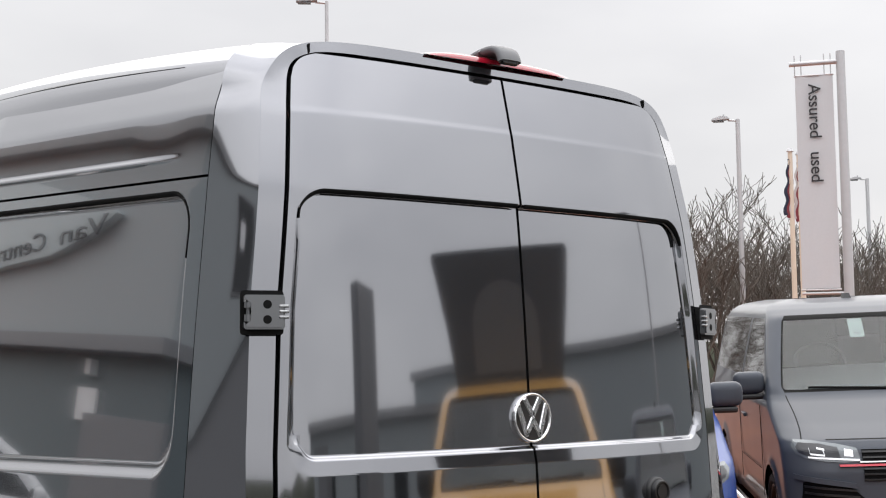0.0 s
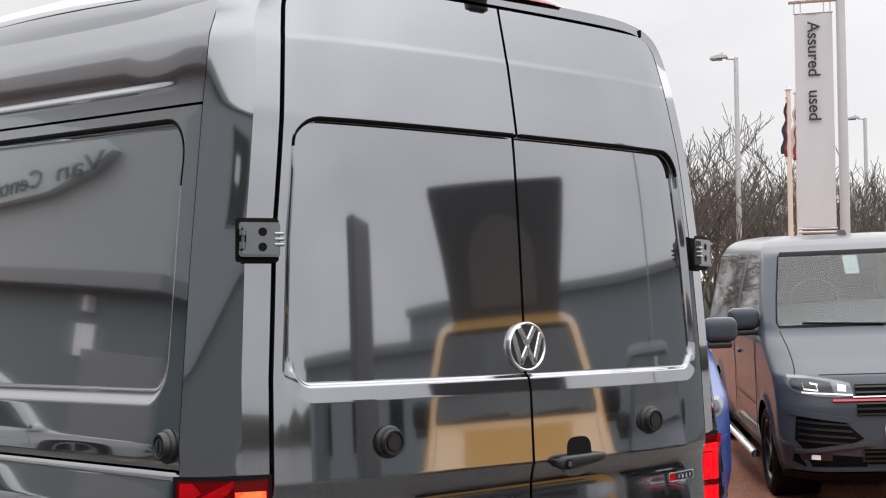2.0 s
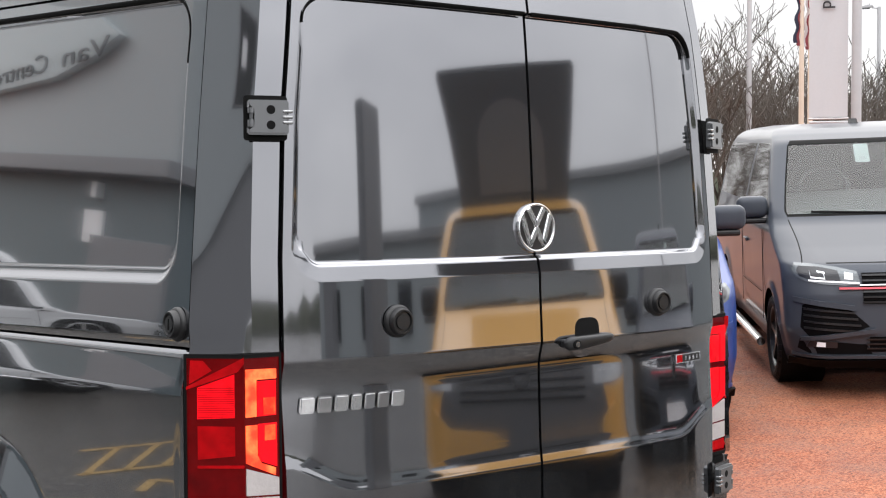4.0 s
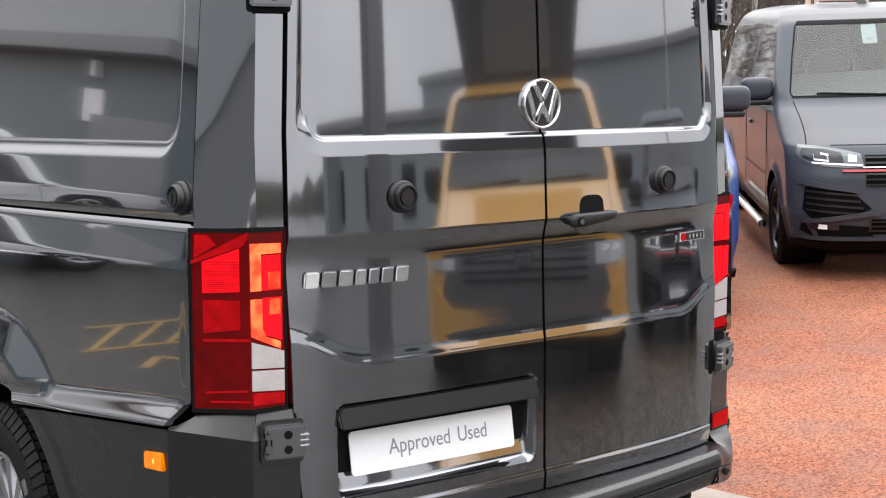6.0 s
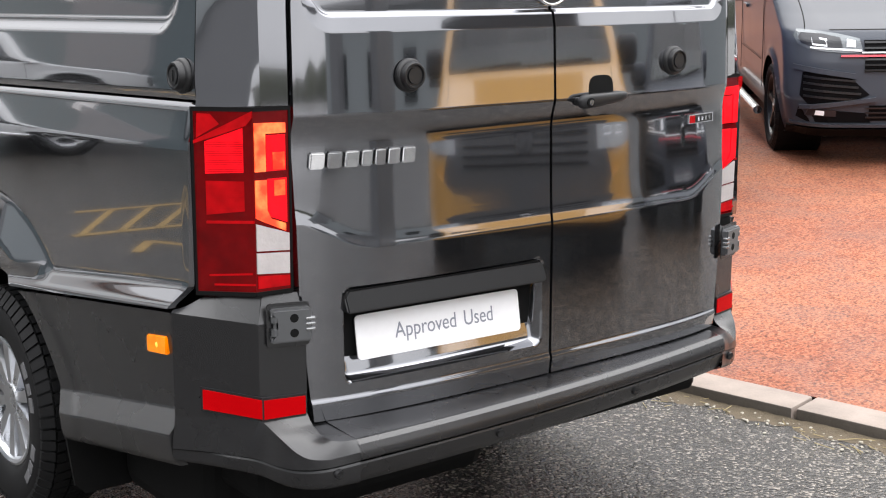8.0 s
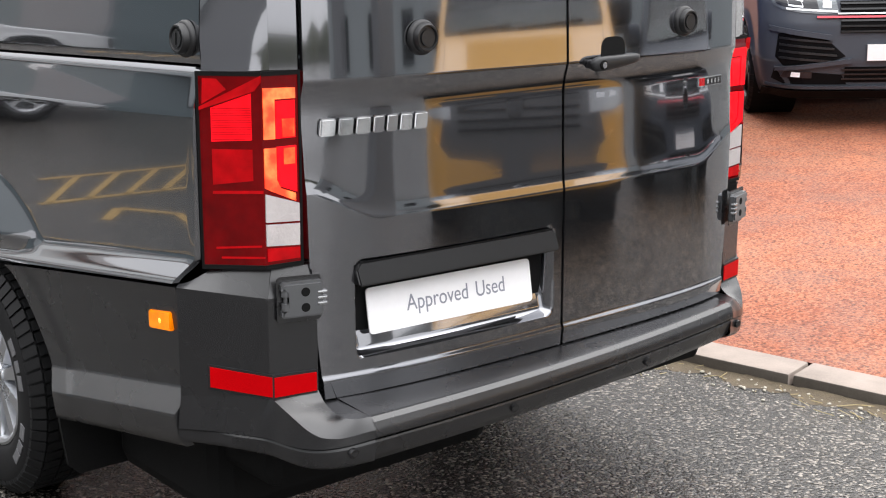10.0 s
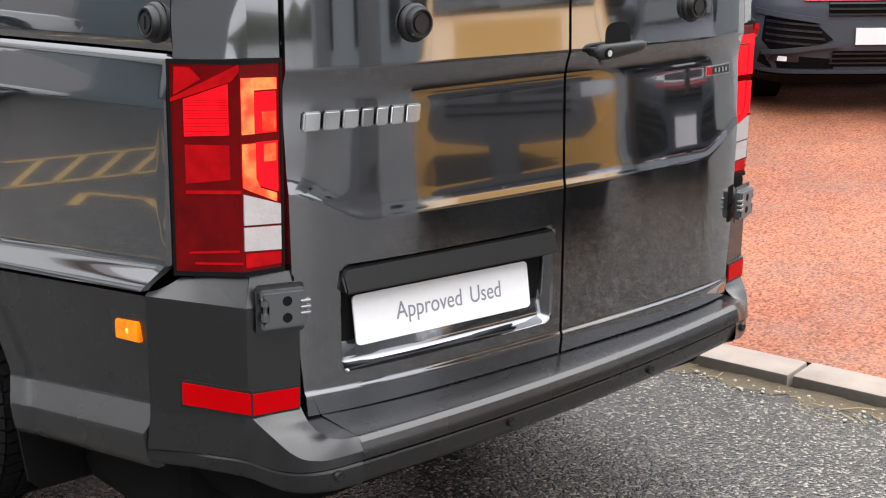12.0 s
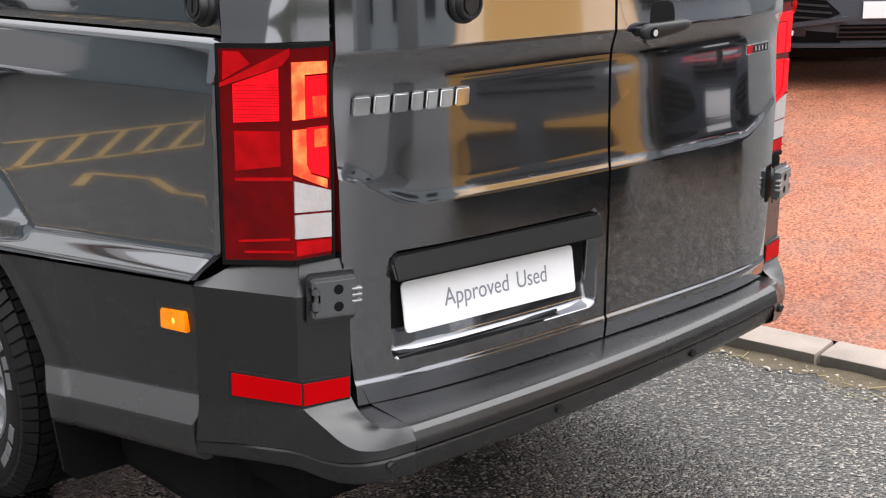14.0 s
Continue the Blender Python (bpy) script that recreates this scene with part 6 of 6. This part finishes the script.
    ringv = [[bm.verts.new(cm @ Vector(((0.19 + 0.017 * math.cos(2 * math.pi * j / k)) * math.cos(2 * math.pi * i / n), (0.19 + 0.017 * math.cos(2 * math.pi * j / k)) * math.sin(2 * math.pi * i / n), 0.017 * math.sin(2 * math.pi * j / k)))) for j in range(k)] for i in range(n)]
    for i in range(n):
        for j in range(k):
            bm.faces.new((ringv[i][j], ringv[(i + 1) % n][j], ringv[(i + 1) % n][(j + 1) % k], ringv[i][(j + 1) % k]))
    part("steering_wheel", bm, CABIN, car, smooth=True)
    # wipers and roof aerial
    for x0, x1 in ((-0.62, -0.02), (0.05, 0.6)):
        bm = bmesh.new()
        rod(bm, at_front(x0, 1.29, 0.012), at_front(x1, 1.268, 0.014), 0.009, n=6)
        part("wiper", bm, SEAL, car, "black wiper")
    bm = bmesh.new()
    prism(bm, [(-0.035, 0), (0.035, 0), (0.026, 0.05), (-0.026, 0.05)], lambda a, b, h: Vector((a, 2.42 + h + b * 0.6, 1.955 + b)), 0.09)
    part("roof_aerial", bm, BLACK, car)
    if paper:
        p = at_front(-0.12, 1.70, -0.03)
        bm = bmesh.new()
        prism(bm, rounded(0.115, 0.20, 0.014), lambda a, b, h: Vector((a, b, h)), 0.002)
        sh = part("windscreen_card", bm, PAPER, car, "white price card behind the glass")
        sh.matrix_local = Matrix.Translation(p + Vector((0, 0.05, 0))) @ pose(0, 0, 0, 66, 0, 0)
        words("card_number", "88", 0.05, INK, Matrix.Translation((0, -0.055, 0.003)), 0.0004, sh)
    if poptop:
        bm = bmesh.new()
        base = [(-0.62, 2.35), (0.62, 2.35), (0.62, 4.6), (-0.62, 4.6)]
        top = [(-0.83, 2.05), (0.83, 2.05), (0.72, 4.7), (-0.72, 4.7)]
        lo = [bm.verts.new((x, y, 1.93)) for x, y in base]
        hi = [bm.verts.new((x, y, 2.97 if y < 3 else 2.5)) for x, y in top]
        for i in range(4):
            bm.faces.new((lo[i], lo[(i + 1) % 4], hi[(i + 1) % 4], hi[i]))
        part("roof_canvas", bm, CANVAS, car, "dark canvas of the raised roof")
        bm = bmesh.new()
        ln = [bm.verts.new((x, y, (2.975 if y < 3 else 2.505))) for x, y in top]
        ln2 = [bm.verts.new((x, y, (3.04 if y < 3 else 2.56))) for x, y in top]
        bm.faces.new(ln2)
        bm.faces.new(ln[::-1])
        for i in range(4):
            bm.faces.new((ln[i], ln[(i + 1) % 4], ln2[(i + 1) % 4], ln2[i]))
        bmesh.ops.bevel(bm, geom=bm.edges[:], offset=0.02, segments=2, affect="EDGES")
        part("raised_roof", bm, CANVAS, car, "dark raised roof shell")
        bm = bmesh.new()
        arch = [(-0.38, 2.02)] + [(0.38 * math.cos(radians(180 - a)), 2.36 + 0.38 * math.sin(radians(180 - a))) for a in range(0, 181, 15)] + [(0.38, 2.02)]
        prism(bm, arch, lambda a, b, h: Vector((a, 2.35 - 0.3 * (b - 1.93) / 1.04 - 0.004 - h, b)), 0.006)
        part("canvas_window", bm, CANVAS_WINDOW, car, "arched grey canvas window")
    return car


grey_van = people_carrier("people_carrier", GREY_PAINT, "light graphite people carrier with red grille line on red tarmac", pose(6.01, 2.56, 0.320, 2.75, -1.8, -43.75), paper=True)
people_carrier("people_carrier", BLUE_PAINT, "bright blue people carrier parked on red tarmac", pose(3.46, 3.30, 0.19, 2.75, -1.8, -42), mirror=GREY_PAINT)
people_carrier("camper_van", YELLOW_PAINT, "ochre yellow camper van with its dark canvas roof raised", pose(2.42, -2.92, 0.0, 0, 0, -139) @ Matrix.Diagonal((1.02, 1, 1.14, 1)), poptop=True, mirror=BLACK)
people_carrier("parked_car", WHITE_PAINT, "silver people carrier parked near the showroom", pose(-5.86, 10.67, 0, 0, 0, -80), rims=ALLOY)
grey_two = copy_thing(grey_van, pose(4.9, -2.4, 0.0, 0, 0, -128))

# ---- surroundings ----
CLADDING = mat("grey_metal_cladding", (0.295, 0.325, 0.336), 0.55, 0.0, vary=0.08, scale=0.4, fine=0.03)
DARK_CLAD = mat("dark_grey_cladding", (0.18, 0.185, 0.195), 0.5, vary=0.1, scale=0.5)
SIGN_WHITE = mat("white_sign_panel", (0.74, 0.75, 0.76), 0.45, vary=0.03)
SIGN_PALE = mat("pale_grey_sign_panel", (0.40, 0.46, 0.475), 0.45, vary=0.03)
LETTER = mat("dark_letters", (0.02, 0.02, 0.023), 0.6)
SIGN_GREY = mat("pale_grey_banner", (0.50, 0.515, 0.535), 0.6, vary=0.06, scale=1.2, bump=0.1, bump_scale=20)
STEEL = mat("galvanised_steel", (0.46, 0.46, 0.47), 0.45, 0.5, vary=0.15, scale=8)
BARK = mat("bare_twigs", (0.085, 0.074, 0.062), 0.9, vary=0.4, scale=3)
YELLOW_LINE = mat("worn_yellow_line", (0.27, 0.17, 0.05), 0.75, vary=0.5, scale=9, bump=0.3, bump_scale=90)
LOWER_CLAD = mat("slate_grey_cladding", (0.115, 0.145, 0.156), 0.5, vary=0.1, scale=0.5)
ROOF_GREY = mat("grey_roof_sheet", (0.22, 0.225, 0.23), 0.6, vary=0.1, scale=0.6)
CREAM = mat("cream_pole", (0.62, 0.54, 0.44), 0.5)
FLAG_RED = mat("red_flag_cloth", (0.20, 0.035, 0.045), 0.8)
FLAG_BLUE = mat("blue_flag_cloth", (0.02, 0.025, 0.05), 0.8)
FLAG_WHITE = mat("white_flag_cloth", (0.5, 0.47, 0.47), 0.8)
FAR_GREEN = mat("far_hedge", (0.06, 0.065, 0.045), 0.95, vary=0.5, scale=0.5)

# showroom beyond the nearside flank
SH = Matrix.Translation((-6.1, 14.0, -0.4)) @ pose(0, 0, 0, 0, 0, 85.6)     # its front faces local -y
show = thing("showroom", "grey clad van showroom with a curved pale sign", "building", m=SH)
def local_box(nm, c, s, material, parent, bevel=0.0, lb=""):
    bm = bmesh.new()
    box(bm, c, s, bevel=bevel)
    return part(nm, bm, material, parent, lb)
local_box("upper_wall", (8.7, 4.5, 5.25), (22.4, 9, 2.9), CLADDING, show)
local_box("fascia_band", (8.7, 4.4, 3.70), (22.6, 9.1, 0.2), DARK_CLAD, show)
local_box("lower_wall", (8.7, 4.6, 1.8), (22.2, 8.9, 3.6), LOWER_CLAD, show)
local_box("roof", (8.7, 4.5, 6.8), (22.8, 9.4, 0.22), ROOF_GREY, show)
local_box("doorway", (-1.45, 0.12, 1.42), (2.0, 0.08, 2.84), DARK_CLAD, show, 0.01, "dark roller door")
for k in range(5):
    w = new("window")
    w.parent = show
    w.matrix_local = Matrix.Translation((4.2 + 3.1 * k, 0.12, 1.45))
    local_box("frame", (0, 0, 0), (2.3, 0.08, 2.5), DARK_CLAD, w, 0.01)
    local_box("pane", (0, -0.045, 0), (2.1, 0.02, 2.3), DARK_GLASS, w)
bm = bmesh.new()
top_ = [(-1.05, 5.38), (0.2, 5.95), (1.6, 6.25), (4.2, 6.4), (7.0, 6.2), (9.4, 5.4)]
low_ = [(7.0, 4.72), (4.6, 4.62), (2.4, 4.68), (0.6, 4.85), (-0.4, 5.1)]
prism(bm, top_ + low_, lambda a, b, h: Vector((a, -0.02 - h, b)), 0.12)
part("sign_panel", bm, SIGN_PALE, show, "curved pale grey sign panel")
lettering = pose(0, 0, 0, 90, 0, 0) @ Matrix.Rotation(radians(-7), 4, "Z")
words("sign_word", "Van", 0.36, LETTER, Matrix.Translation((-0.86, -0.15, 5.24)) @ lettering @ Matrix.Diagonal((2.3, 1, 1, 1)), 0.01, show, "LEFT", label="grey letters on the sign")
words("sign_word", "Centre", 0.36, LETTER, Matrix.Translation((0.74, -0.15, 5.05)) @ lettering @ Matrix.Diagonal((1.6, 1, 1, 1)), 0.01, show, "LEFT", label="grey letters on the sign")
local_box("notice", (-0.45, 0.12, 2.95), (0.5, 0.04, 0.42), SIGN_WHITE, show)
local_box("wall_lamp", (-0.5, 0.1, 3.42), (0.14, 0.12, 0.2), SIGN_WHITE, show)

# hall beyond the camera's back
hall = thing("parts_hall", "grey clad hall with one dark window", "building", m=Matrix.Translation((-13.0, -3.6, 0)) @ pose(0, 0, 0, 0, 0, 90))
local_box("lower_wall", (-4, 4.05, 2.2), (19.9, 7.9, 4.4), DARK_CLAD, hall)
local_box("upper_wall", (-4, 4, 6.42), (20, 8, 4.0), CLADDING, hall)
local_box("roof_edge", (-4, 4, 8.52), (20.3, 8.3, 0.22), ROOF_GREY, hall)
w = new("window")
w.parent = hall
w.matrix_local = Matrix.Translation((-1.1, -0.02, 6.5))
local_box("frame", (0, 0, 0), (1.6, 0.06, 2.0), DARK_CLAD, w)
local_box("pane", (0, -0.04, 0), (1.4, 0.02, 1.8), DARK_GLASS, w)
local_box("blind", (0.25, -0.056, 0.1), (0.45, 0.01, 0.5), SIGN_WHITE, w, 0.0, "white blind")

# low unit and wall seen behind the camera, and a dark totem
unit = thing("workshop_unit", "low pale workshop with a grey pitched roof", "building", m=Matrix.Translation((9.5, -21.5, 0)) @ pose(0, 0, 0, 0, 0, 200))
local_box("wall", (0, 4, 1.5), (13, 8, 3.0), CLADDING, unit)
local_box("roof_edge", (0, 4, 3.1), (13.4, 8.4, 0.25), ROOF_GREY, unit)
for k in range(4):
    w = new("window")
    w.parent = unit
    w.matrix_local = Matrix.Translation((-4.5 + 3 * k, -0.02, 1.5))
    local_box("pane", (0, 0, 0), (0.9, 0.06, 1.1), DARK_GLASS, w)
local_box("door", (5.2, -0.02, 1.3), (1.6, 0.06, 2.6), DARK_CLAD, unit)
long_shed = thing("long_shed", "long grey shed behind the parked vans", "building", m=Matrix.Translation((22, -15, 0)) @ pose(0, 0, 0, 0, 0, -120))
local_box("wall", (0, 3, 2.2), (26, 6, 4.4), CLADDING, long_shed)
local_box("roof_edge", (0, 3, 4.5), (26.4, 6.4, 0.25), ROOF_GREY, long_shed)
bm = bmesh.new()
box(bm, (0, 0, 1.85), (1.0, 0.3, 3.7), bevel=0.03)
totem = part("totem_sign", bm, DARK_CLAD)
totem.matrix_world = Matrix.Translation((2.95, -8.0, 0)) @ pose(0, 0, 0, 0, 0, -35)
tagged(totem, "tall dark grey totem sign on the asphalt", "sign")

# worn yellow bay markings on the asphalt
def paint_line(nm, a, b, w):
    a, b = Vector((*a, 0)), Vector((*b, 0))
    d = (b - a).normalized()
    n = Vector((-d.y, d.x, 0)) * w / 2
    pts = [a + n, a - n, b - n, b + n]
    ob = link_mesh(nm, [(p.x, p.y, 0.004) for p in pts], [(0, 1, 2, 3)], YELLOW_LINE, smooth=False)
    tagged(ob, "worn yellow line painted on the asphalt", "marking", "yellow bay markings", "structure")
HA, HB, HC, HD = Vector((-3.45, 6.64)), Vector((-6.4, 7.25)), Vector((-5.6, 6.27)), Vector((-3.05, 5.74))
paint_line("bay_line", HA, HB, 0.06)
paint_line("bay_line", HD, HC, 0.06)
for k in range(8):
    a, b = HA.lerp(HB, (k + 0.9) / 8), HD.lerp(HC, (k + 0.2) / 8)
    paint_line("bay_line", a, b, 0.05)
for a, b in (((-3.45, 5.42), (-3.72, 5.12)), ((-3.72, 5.14), (-3.62, 4.68)), ((-3.62, 4.7), (-3.95, 4.12)), ((-3.45, 5.42), (-3.2, 5.1))):
    paint_line("bay_line", a, b, 0.07)


# street lamps
def street_lamp(x, y, h, turn, r=0.075):
    l = thing("street_lamp", "grey steel street lamp with a flat head", "street lamp", "street lamps round the site", m=pose(x, y, 0, 0, 0, turn))
    bm = bmesh.new()
    rod(bm, (0, 0, 0), (0, 0, h), r, r * 0.75, 14)
    part("pole", bm, STEEL, l, smooth=True, sharp=40)
    bm = bmesh.new()
    rod(bm, (0, 0, h - 0.06), (-0.35, 0, h - 0.03), 0.035, n=8)
    part("arm", bm, STEEL, l)
    bm = bmesh.new()
    prism(bm, [(-0.28, 0), (-0.36, 0.1), (-0.62, 0.13), (-0.95, 0.03), (-0.92, -0.05)], lambda a, b, hh: Vector((a, hh - 0.14, h + b)), 0.28)
    bmesh.ops.bevel(bm, geom=bm.edges[:], offset=0.02, segments=2, affect="EDGES")
    part("lamp_head", bm, STEEL, l)
    bm = bmesh.new()
    box(bm, (-0.68, 0, h - 0.06), (0.4, 0.2, 0.05), bevel=0.015)
    part("diffuser", bm, HEADLAMP, l)
    bm = bmesh.new()
    rod(bm, (-0.5, 0, h + 0.11), (-0.5, 0, h + 0.2), 0.03, n=8)
    part("sensor", bm, STEEL, l)
    return l


street_lamp(35.65, 28.2, 10.85, -50, 0.11)
street_lamp(61.3, 40.1, 12.2, -50, 0.13)
street_lamp(19.5, 30.82, 13.15, -33, 0.075)
street_lamp(10.5, -5.9, 6.0, 60, 0.06)

# hanging banner on its post
VR = Vector((0.578, -0.816, 0))
bp = Vector((22.7, 14.75, 0))
ban = thing("banner_post", "tall pale grey hanging banner on a steel post", "sign")
bm = bmesh.new()
rod(bm, bp, bp + Vector((0, 0, 8.85)), 0.115, 0.10, 20)
part("post", bm, STEEL, ban, smooth=True, sharp=40)
for z, l0, l1 in ((8.62, -1.12, 0.0), (3.42, -1.0, 0.0)):
    bm = bmesh.new()
    rod(bm, bp + VR * l0 + Vector((0, 0, z)), bp + VR * l1 + Vector((0, 0, z)), 0.055 if z > 5 else 0.03, n=12)
    part("arm", bm, STEEL, ban)
for l in (-1.0, -0.86, -0.36, -0.22):
    bm = bmesh.new()
    rod(bm, bp + VR * l + Vector((0, 0, 8.36)), bp + VR * l + Vector((0, 0, 8.82)), 0.014, n=6)
    part("hanger", bm, STEEL, ban)
for z in (8.34, 3.5):
    bm = bmesh.new()
    rod(bm, bp + VR * -1.02 + Vector((0, 0, z)), bp + VR * -0.16 + Vector((0, 0, z)), 0.02, n=8)
    part("banner_bar", bm, STEEL, ban)
vf = Vector((-VR.y, VR.x, 0))
P = np.empty((30, 12, 3))
for i in range(30):
    for j in range(12):
        z = 8.33 - 4.8 * i / 29
        l = -1.0 + 0.82 * j / 11
        q = bp + VR * l - vf * (0.012 * math.sin(j * 0.9 + i * 0.35))
        P[i, j] = (q.x, q.y, z)
sheet("banner", P, SIGN_GREY, ban, "pale grey banner cloth")
tm = Matrix(((0, VR.x, -vf.x, 0), (0, VR.y, -vf.y, 0), (-1, 0, 0, 0), (0, 0, 0, 1)))
tc = bp + VR * -0.60 - vf * 0.05 + Vector((0, 0, 7.02))
for text_, dz, al in (("Assured", 1.12, "LEFT"), ("used", -1.12, "RIGHT")):
    words("banner_word", text_, 0.375, LETTER, Matrix.Translation(tc + Vector((0, 0, dz))) @ tm, 0.004, ban, al, label="dark letters running down the banner", bold=0.003)

# flag poles
def flag_pole(x, y, h, cloths):
    f = thing("flag_pole", "pale flag pole with a furled flag", "flag pole", "flag poles behind the banner")
    bm = bmesh.new()
    rod(bm, (x, y, 0), (x, y, h), 0.075, 0.06, 12)
    part("pole", bm, CREAM, f)
    bm = bmesh.new()
    rod(bm, (x, y, h), (x, y, h + 0.08), 0.10, 0.06, 12)
    part("finial", bm, STEEL, f)
    for k, mt in enumerate(cloths):
        bm = bmesh.new()
        prev = None
        off = -0.15 + 0.07 * k
        for i in range(16):
            z = h - 0.2 - 1.5 * i / 15 - 0.08 * k
            wdt = 0.035 + 0.012 * math.sin(i * 0.9 + k * 2) + 0.002 * i
            c = Vector((x, y, z)) + VR * (off * (0.25 + 0.75 * i / 15) + 0.03 * math.sin(i * 1.3 + k))
            row = [bm.verts.new(c - VR * wdt), bm.verts.new(c - vf * 0.06), bm.verts.new(c + VR * wdt)]
            if prev:
                for j in range(2):
                    bm.faces.new((prev[j], prev[j + 1], row[j + 1], row[j]))
            prev = row
        part("flag_fold", bm, mt, f, smooth=True)


flag_pole(26.38, 18.97, 7.5, (FLAG_BLUE, FLAG_RED, FLAG_WHITE))
flag_pole(26.52, 18.80, 7.4, (FLAG_WHITE, FLAG_RED))


# bare trees
def bare_tree(seed, h, name="bare_tree"):
    rng = random.Random(seed)
    V, F = [], []

    def limb(a, b, r0, r1, n):
        d = (b - a).normalized()
        u = d.orthogonal().normalized()
        w = d.cross(u)
        i0 = len(V)
        for p, r in ((a, r0), (b, r1)):
            for k in range(n):
                t = 2 * math.pi * k / n
                V.append(p + u * (r * math.cos(t)) + w * (r * math.sin(t)))
        for k in range(n):
            F.append((i0 + k, i0 + (k + 1) % n, i0 + n + (k + 1) % n, i0 + n + k))

    def grow(p, d, ln, r, depth):
        segs = 4 if depth < 3 else 3
        for s in range(segs):
            q = p + d * (ln / segs)
            limb(p, q, r, r * 0.85, 6 if depth < 2 else 3)
            p, r = q, max(r * 0.85, 0.014)
            d = (d + Vector((rng.uniform(-1, 1), rng.uniform(-1, 1), rng.uniform(-0.1, 0.7))) * 0.17).normalized()
            if depth < 4 and (s > 0 or depth > 1):
                az = rng.uniform(0, 2 * math.pi)
                side = Vector((math.cos(az), math.sin(az), rng.uniform(0.0, 0.5)))
                grow(p, (d + side * rng.uniform(0.4, 0.9)).normalized(), ln * rng.uniform(0.42, 0.7), max(r * 0.55, 0.014), depth + 1)

    tr = thing(name, "bare leafless tree with fine twigs", "tree", "bare trees along the boundary")
    trunk_top = Vector((0, 0, h * 0.1))
    limb(Vector((0, 0, 0)), trunk_top, h * 0.021, h * 0.018, 8)
    for k in range(4):
        az = 2 * math.pi * (k + rng.random() * 0.7) / 4
        grow(trunk_top, Vector((math.cos(az) * 0.42, math.sin(az) * 0.42, 1)).normalized(), h * rng.uniform(0.46, 0.66), h * 0.011, 0)
    link_mesh("crown", [tuple(v) for v in V], F, BARK, tr, smooth=False)
    return tr


rng = random.Random(4)
kinds = [bare_tree(11, 6.6), bare_tree(12, 6.1), bare_tree(13, 6.4), bare_tree(14, 6.9)]
spots = []
for k in range(46):
    yaw = radians(-45.5 - 0.362 * k - 0.3 * rng.random())
    dist = 46 + 22 * rng.random()
    spots.append((-2.4 - math.sin(yaw) * dist, -2.65 + math.cos(yaw) * dist, (0.92 + 0.22 * rng.random() - 0.0076 * k) * dist / 54))
for k in range(16):
    yaw = radians(-18 - 1.65 * k - rng.random())
    dist = 44 + 16 * rng.random()
    spots.append((-2.4 - math.sin(yaw) * dist, -2.65 + math.cos(yaw) * dist, (0.95 + 0.2 * rng.random()) * dist / 54))
for i, (x, y, sc) in enumerate(spots):
    src = kinds[i % 4]
    mm = pose(x, y, 0, 0, 0, rng.uniform(0, 360)) @ Matrix.Diagonal((sc, sc, sc, 1))
    if i < 4:
        src.matrix_world = mm
    else:
        c = copy_thing(src, pose(x, y, 0, 0, 0, rng.uniform(0, 360)))
        c.scale = (sc, sc, sc)
# far hedge line that closes the horizon
bm = bmesh.new()
N = 160
prev = None
for i in range(N + 1):
    a = 2 * math.pi * i / N
    r = 150 + 6 * math.sin(i * 1.7)
    hgt = 3.2 + 1.2 * math.sin(i * 0.83) + 0.8 * math.sin(i * 2.9)
    row = [bm.verts.new((r * math.cos(a), r * math.sin(a), 0)), bm.verts.new((r * math.cos(a), r * math.sin(a), hgt)), bm.verts.new(((r + 4) * math.cos(a), (r + 4) * math.sin(a), hgt * 0.8))]
    if prev:
        for j in range(2):
            bm.faces.new((prev[j], prev[j + 1], row[j + 1], row[j]))
    prev = row
tagged(part("backdrop", bm, FAR_GREEN, smooth=True), "dark line of far hedges", "backdrop", kind="structure")
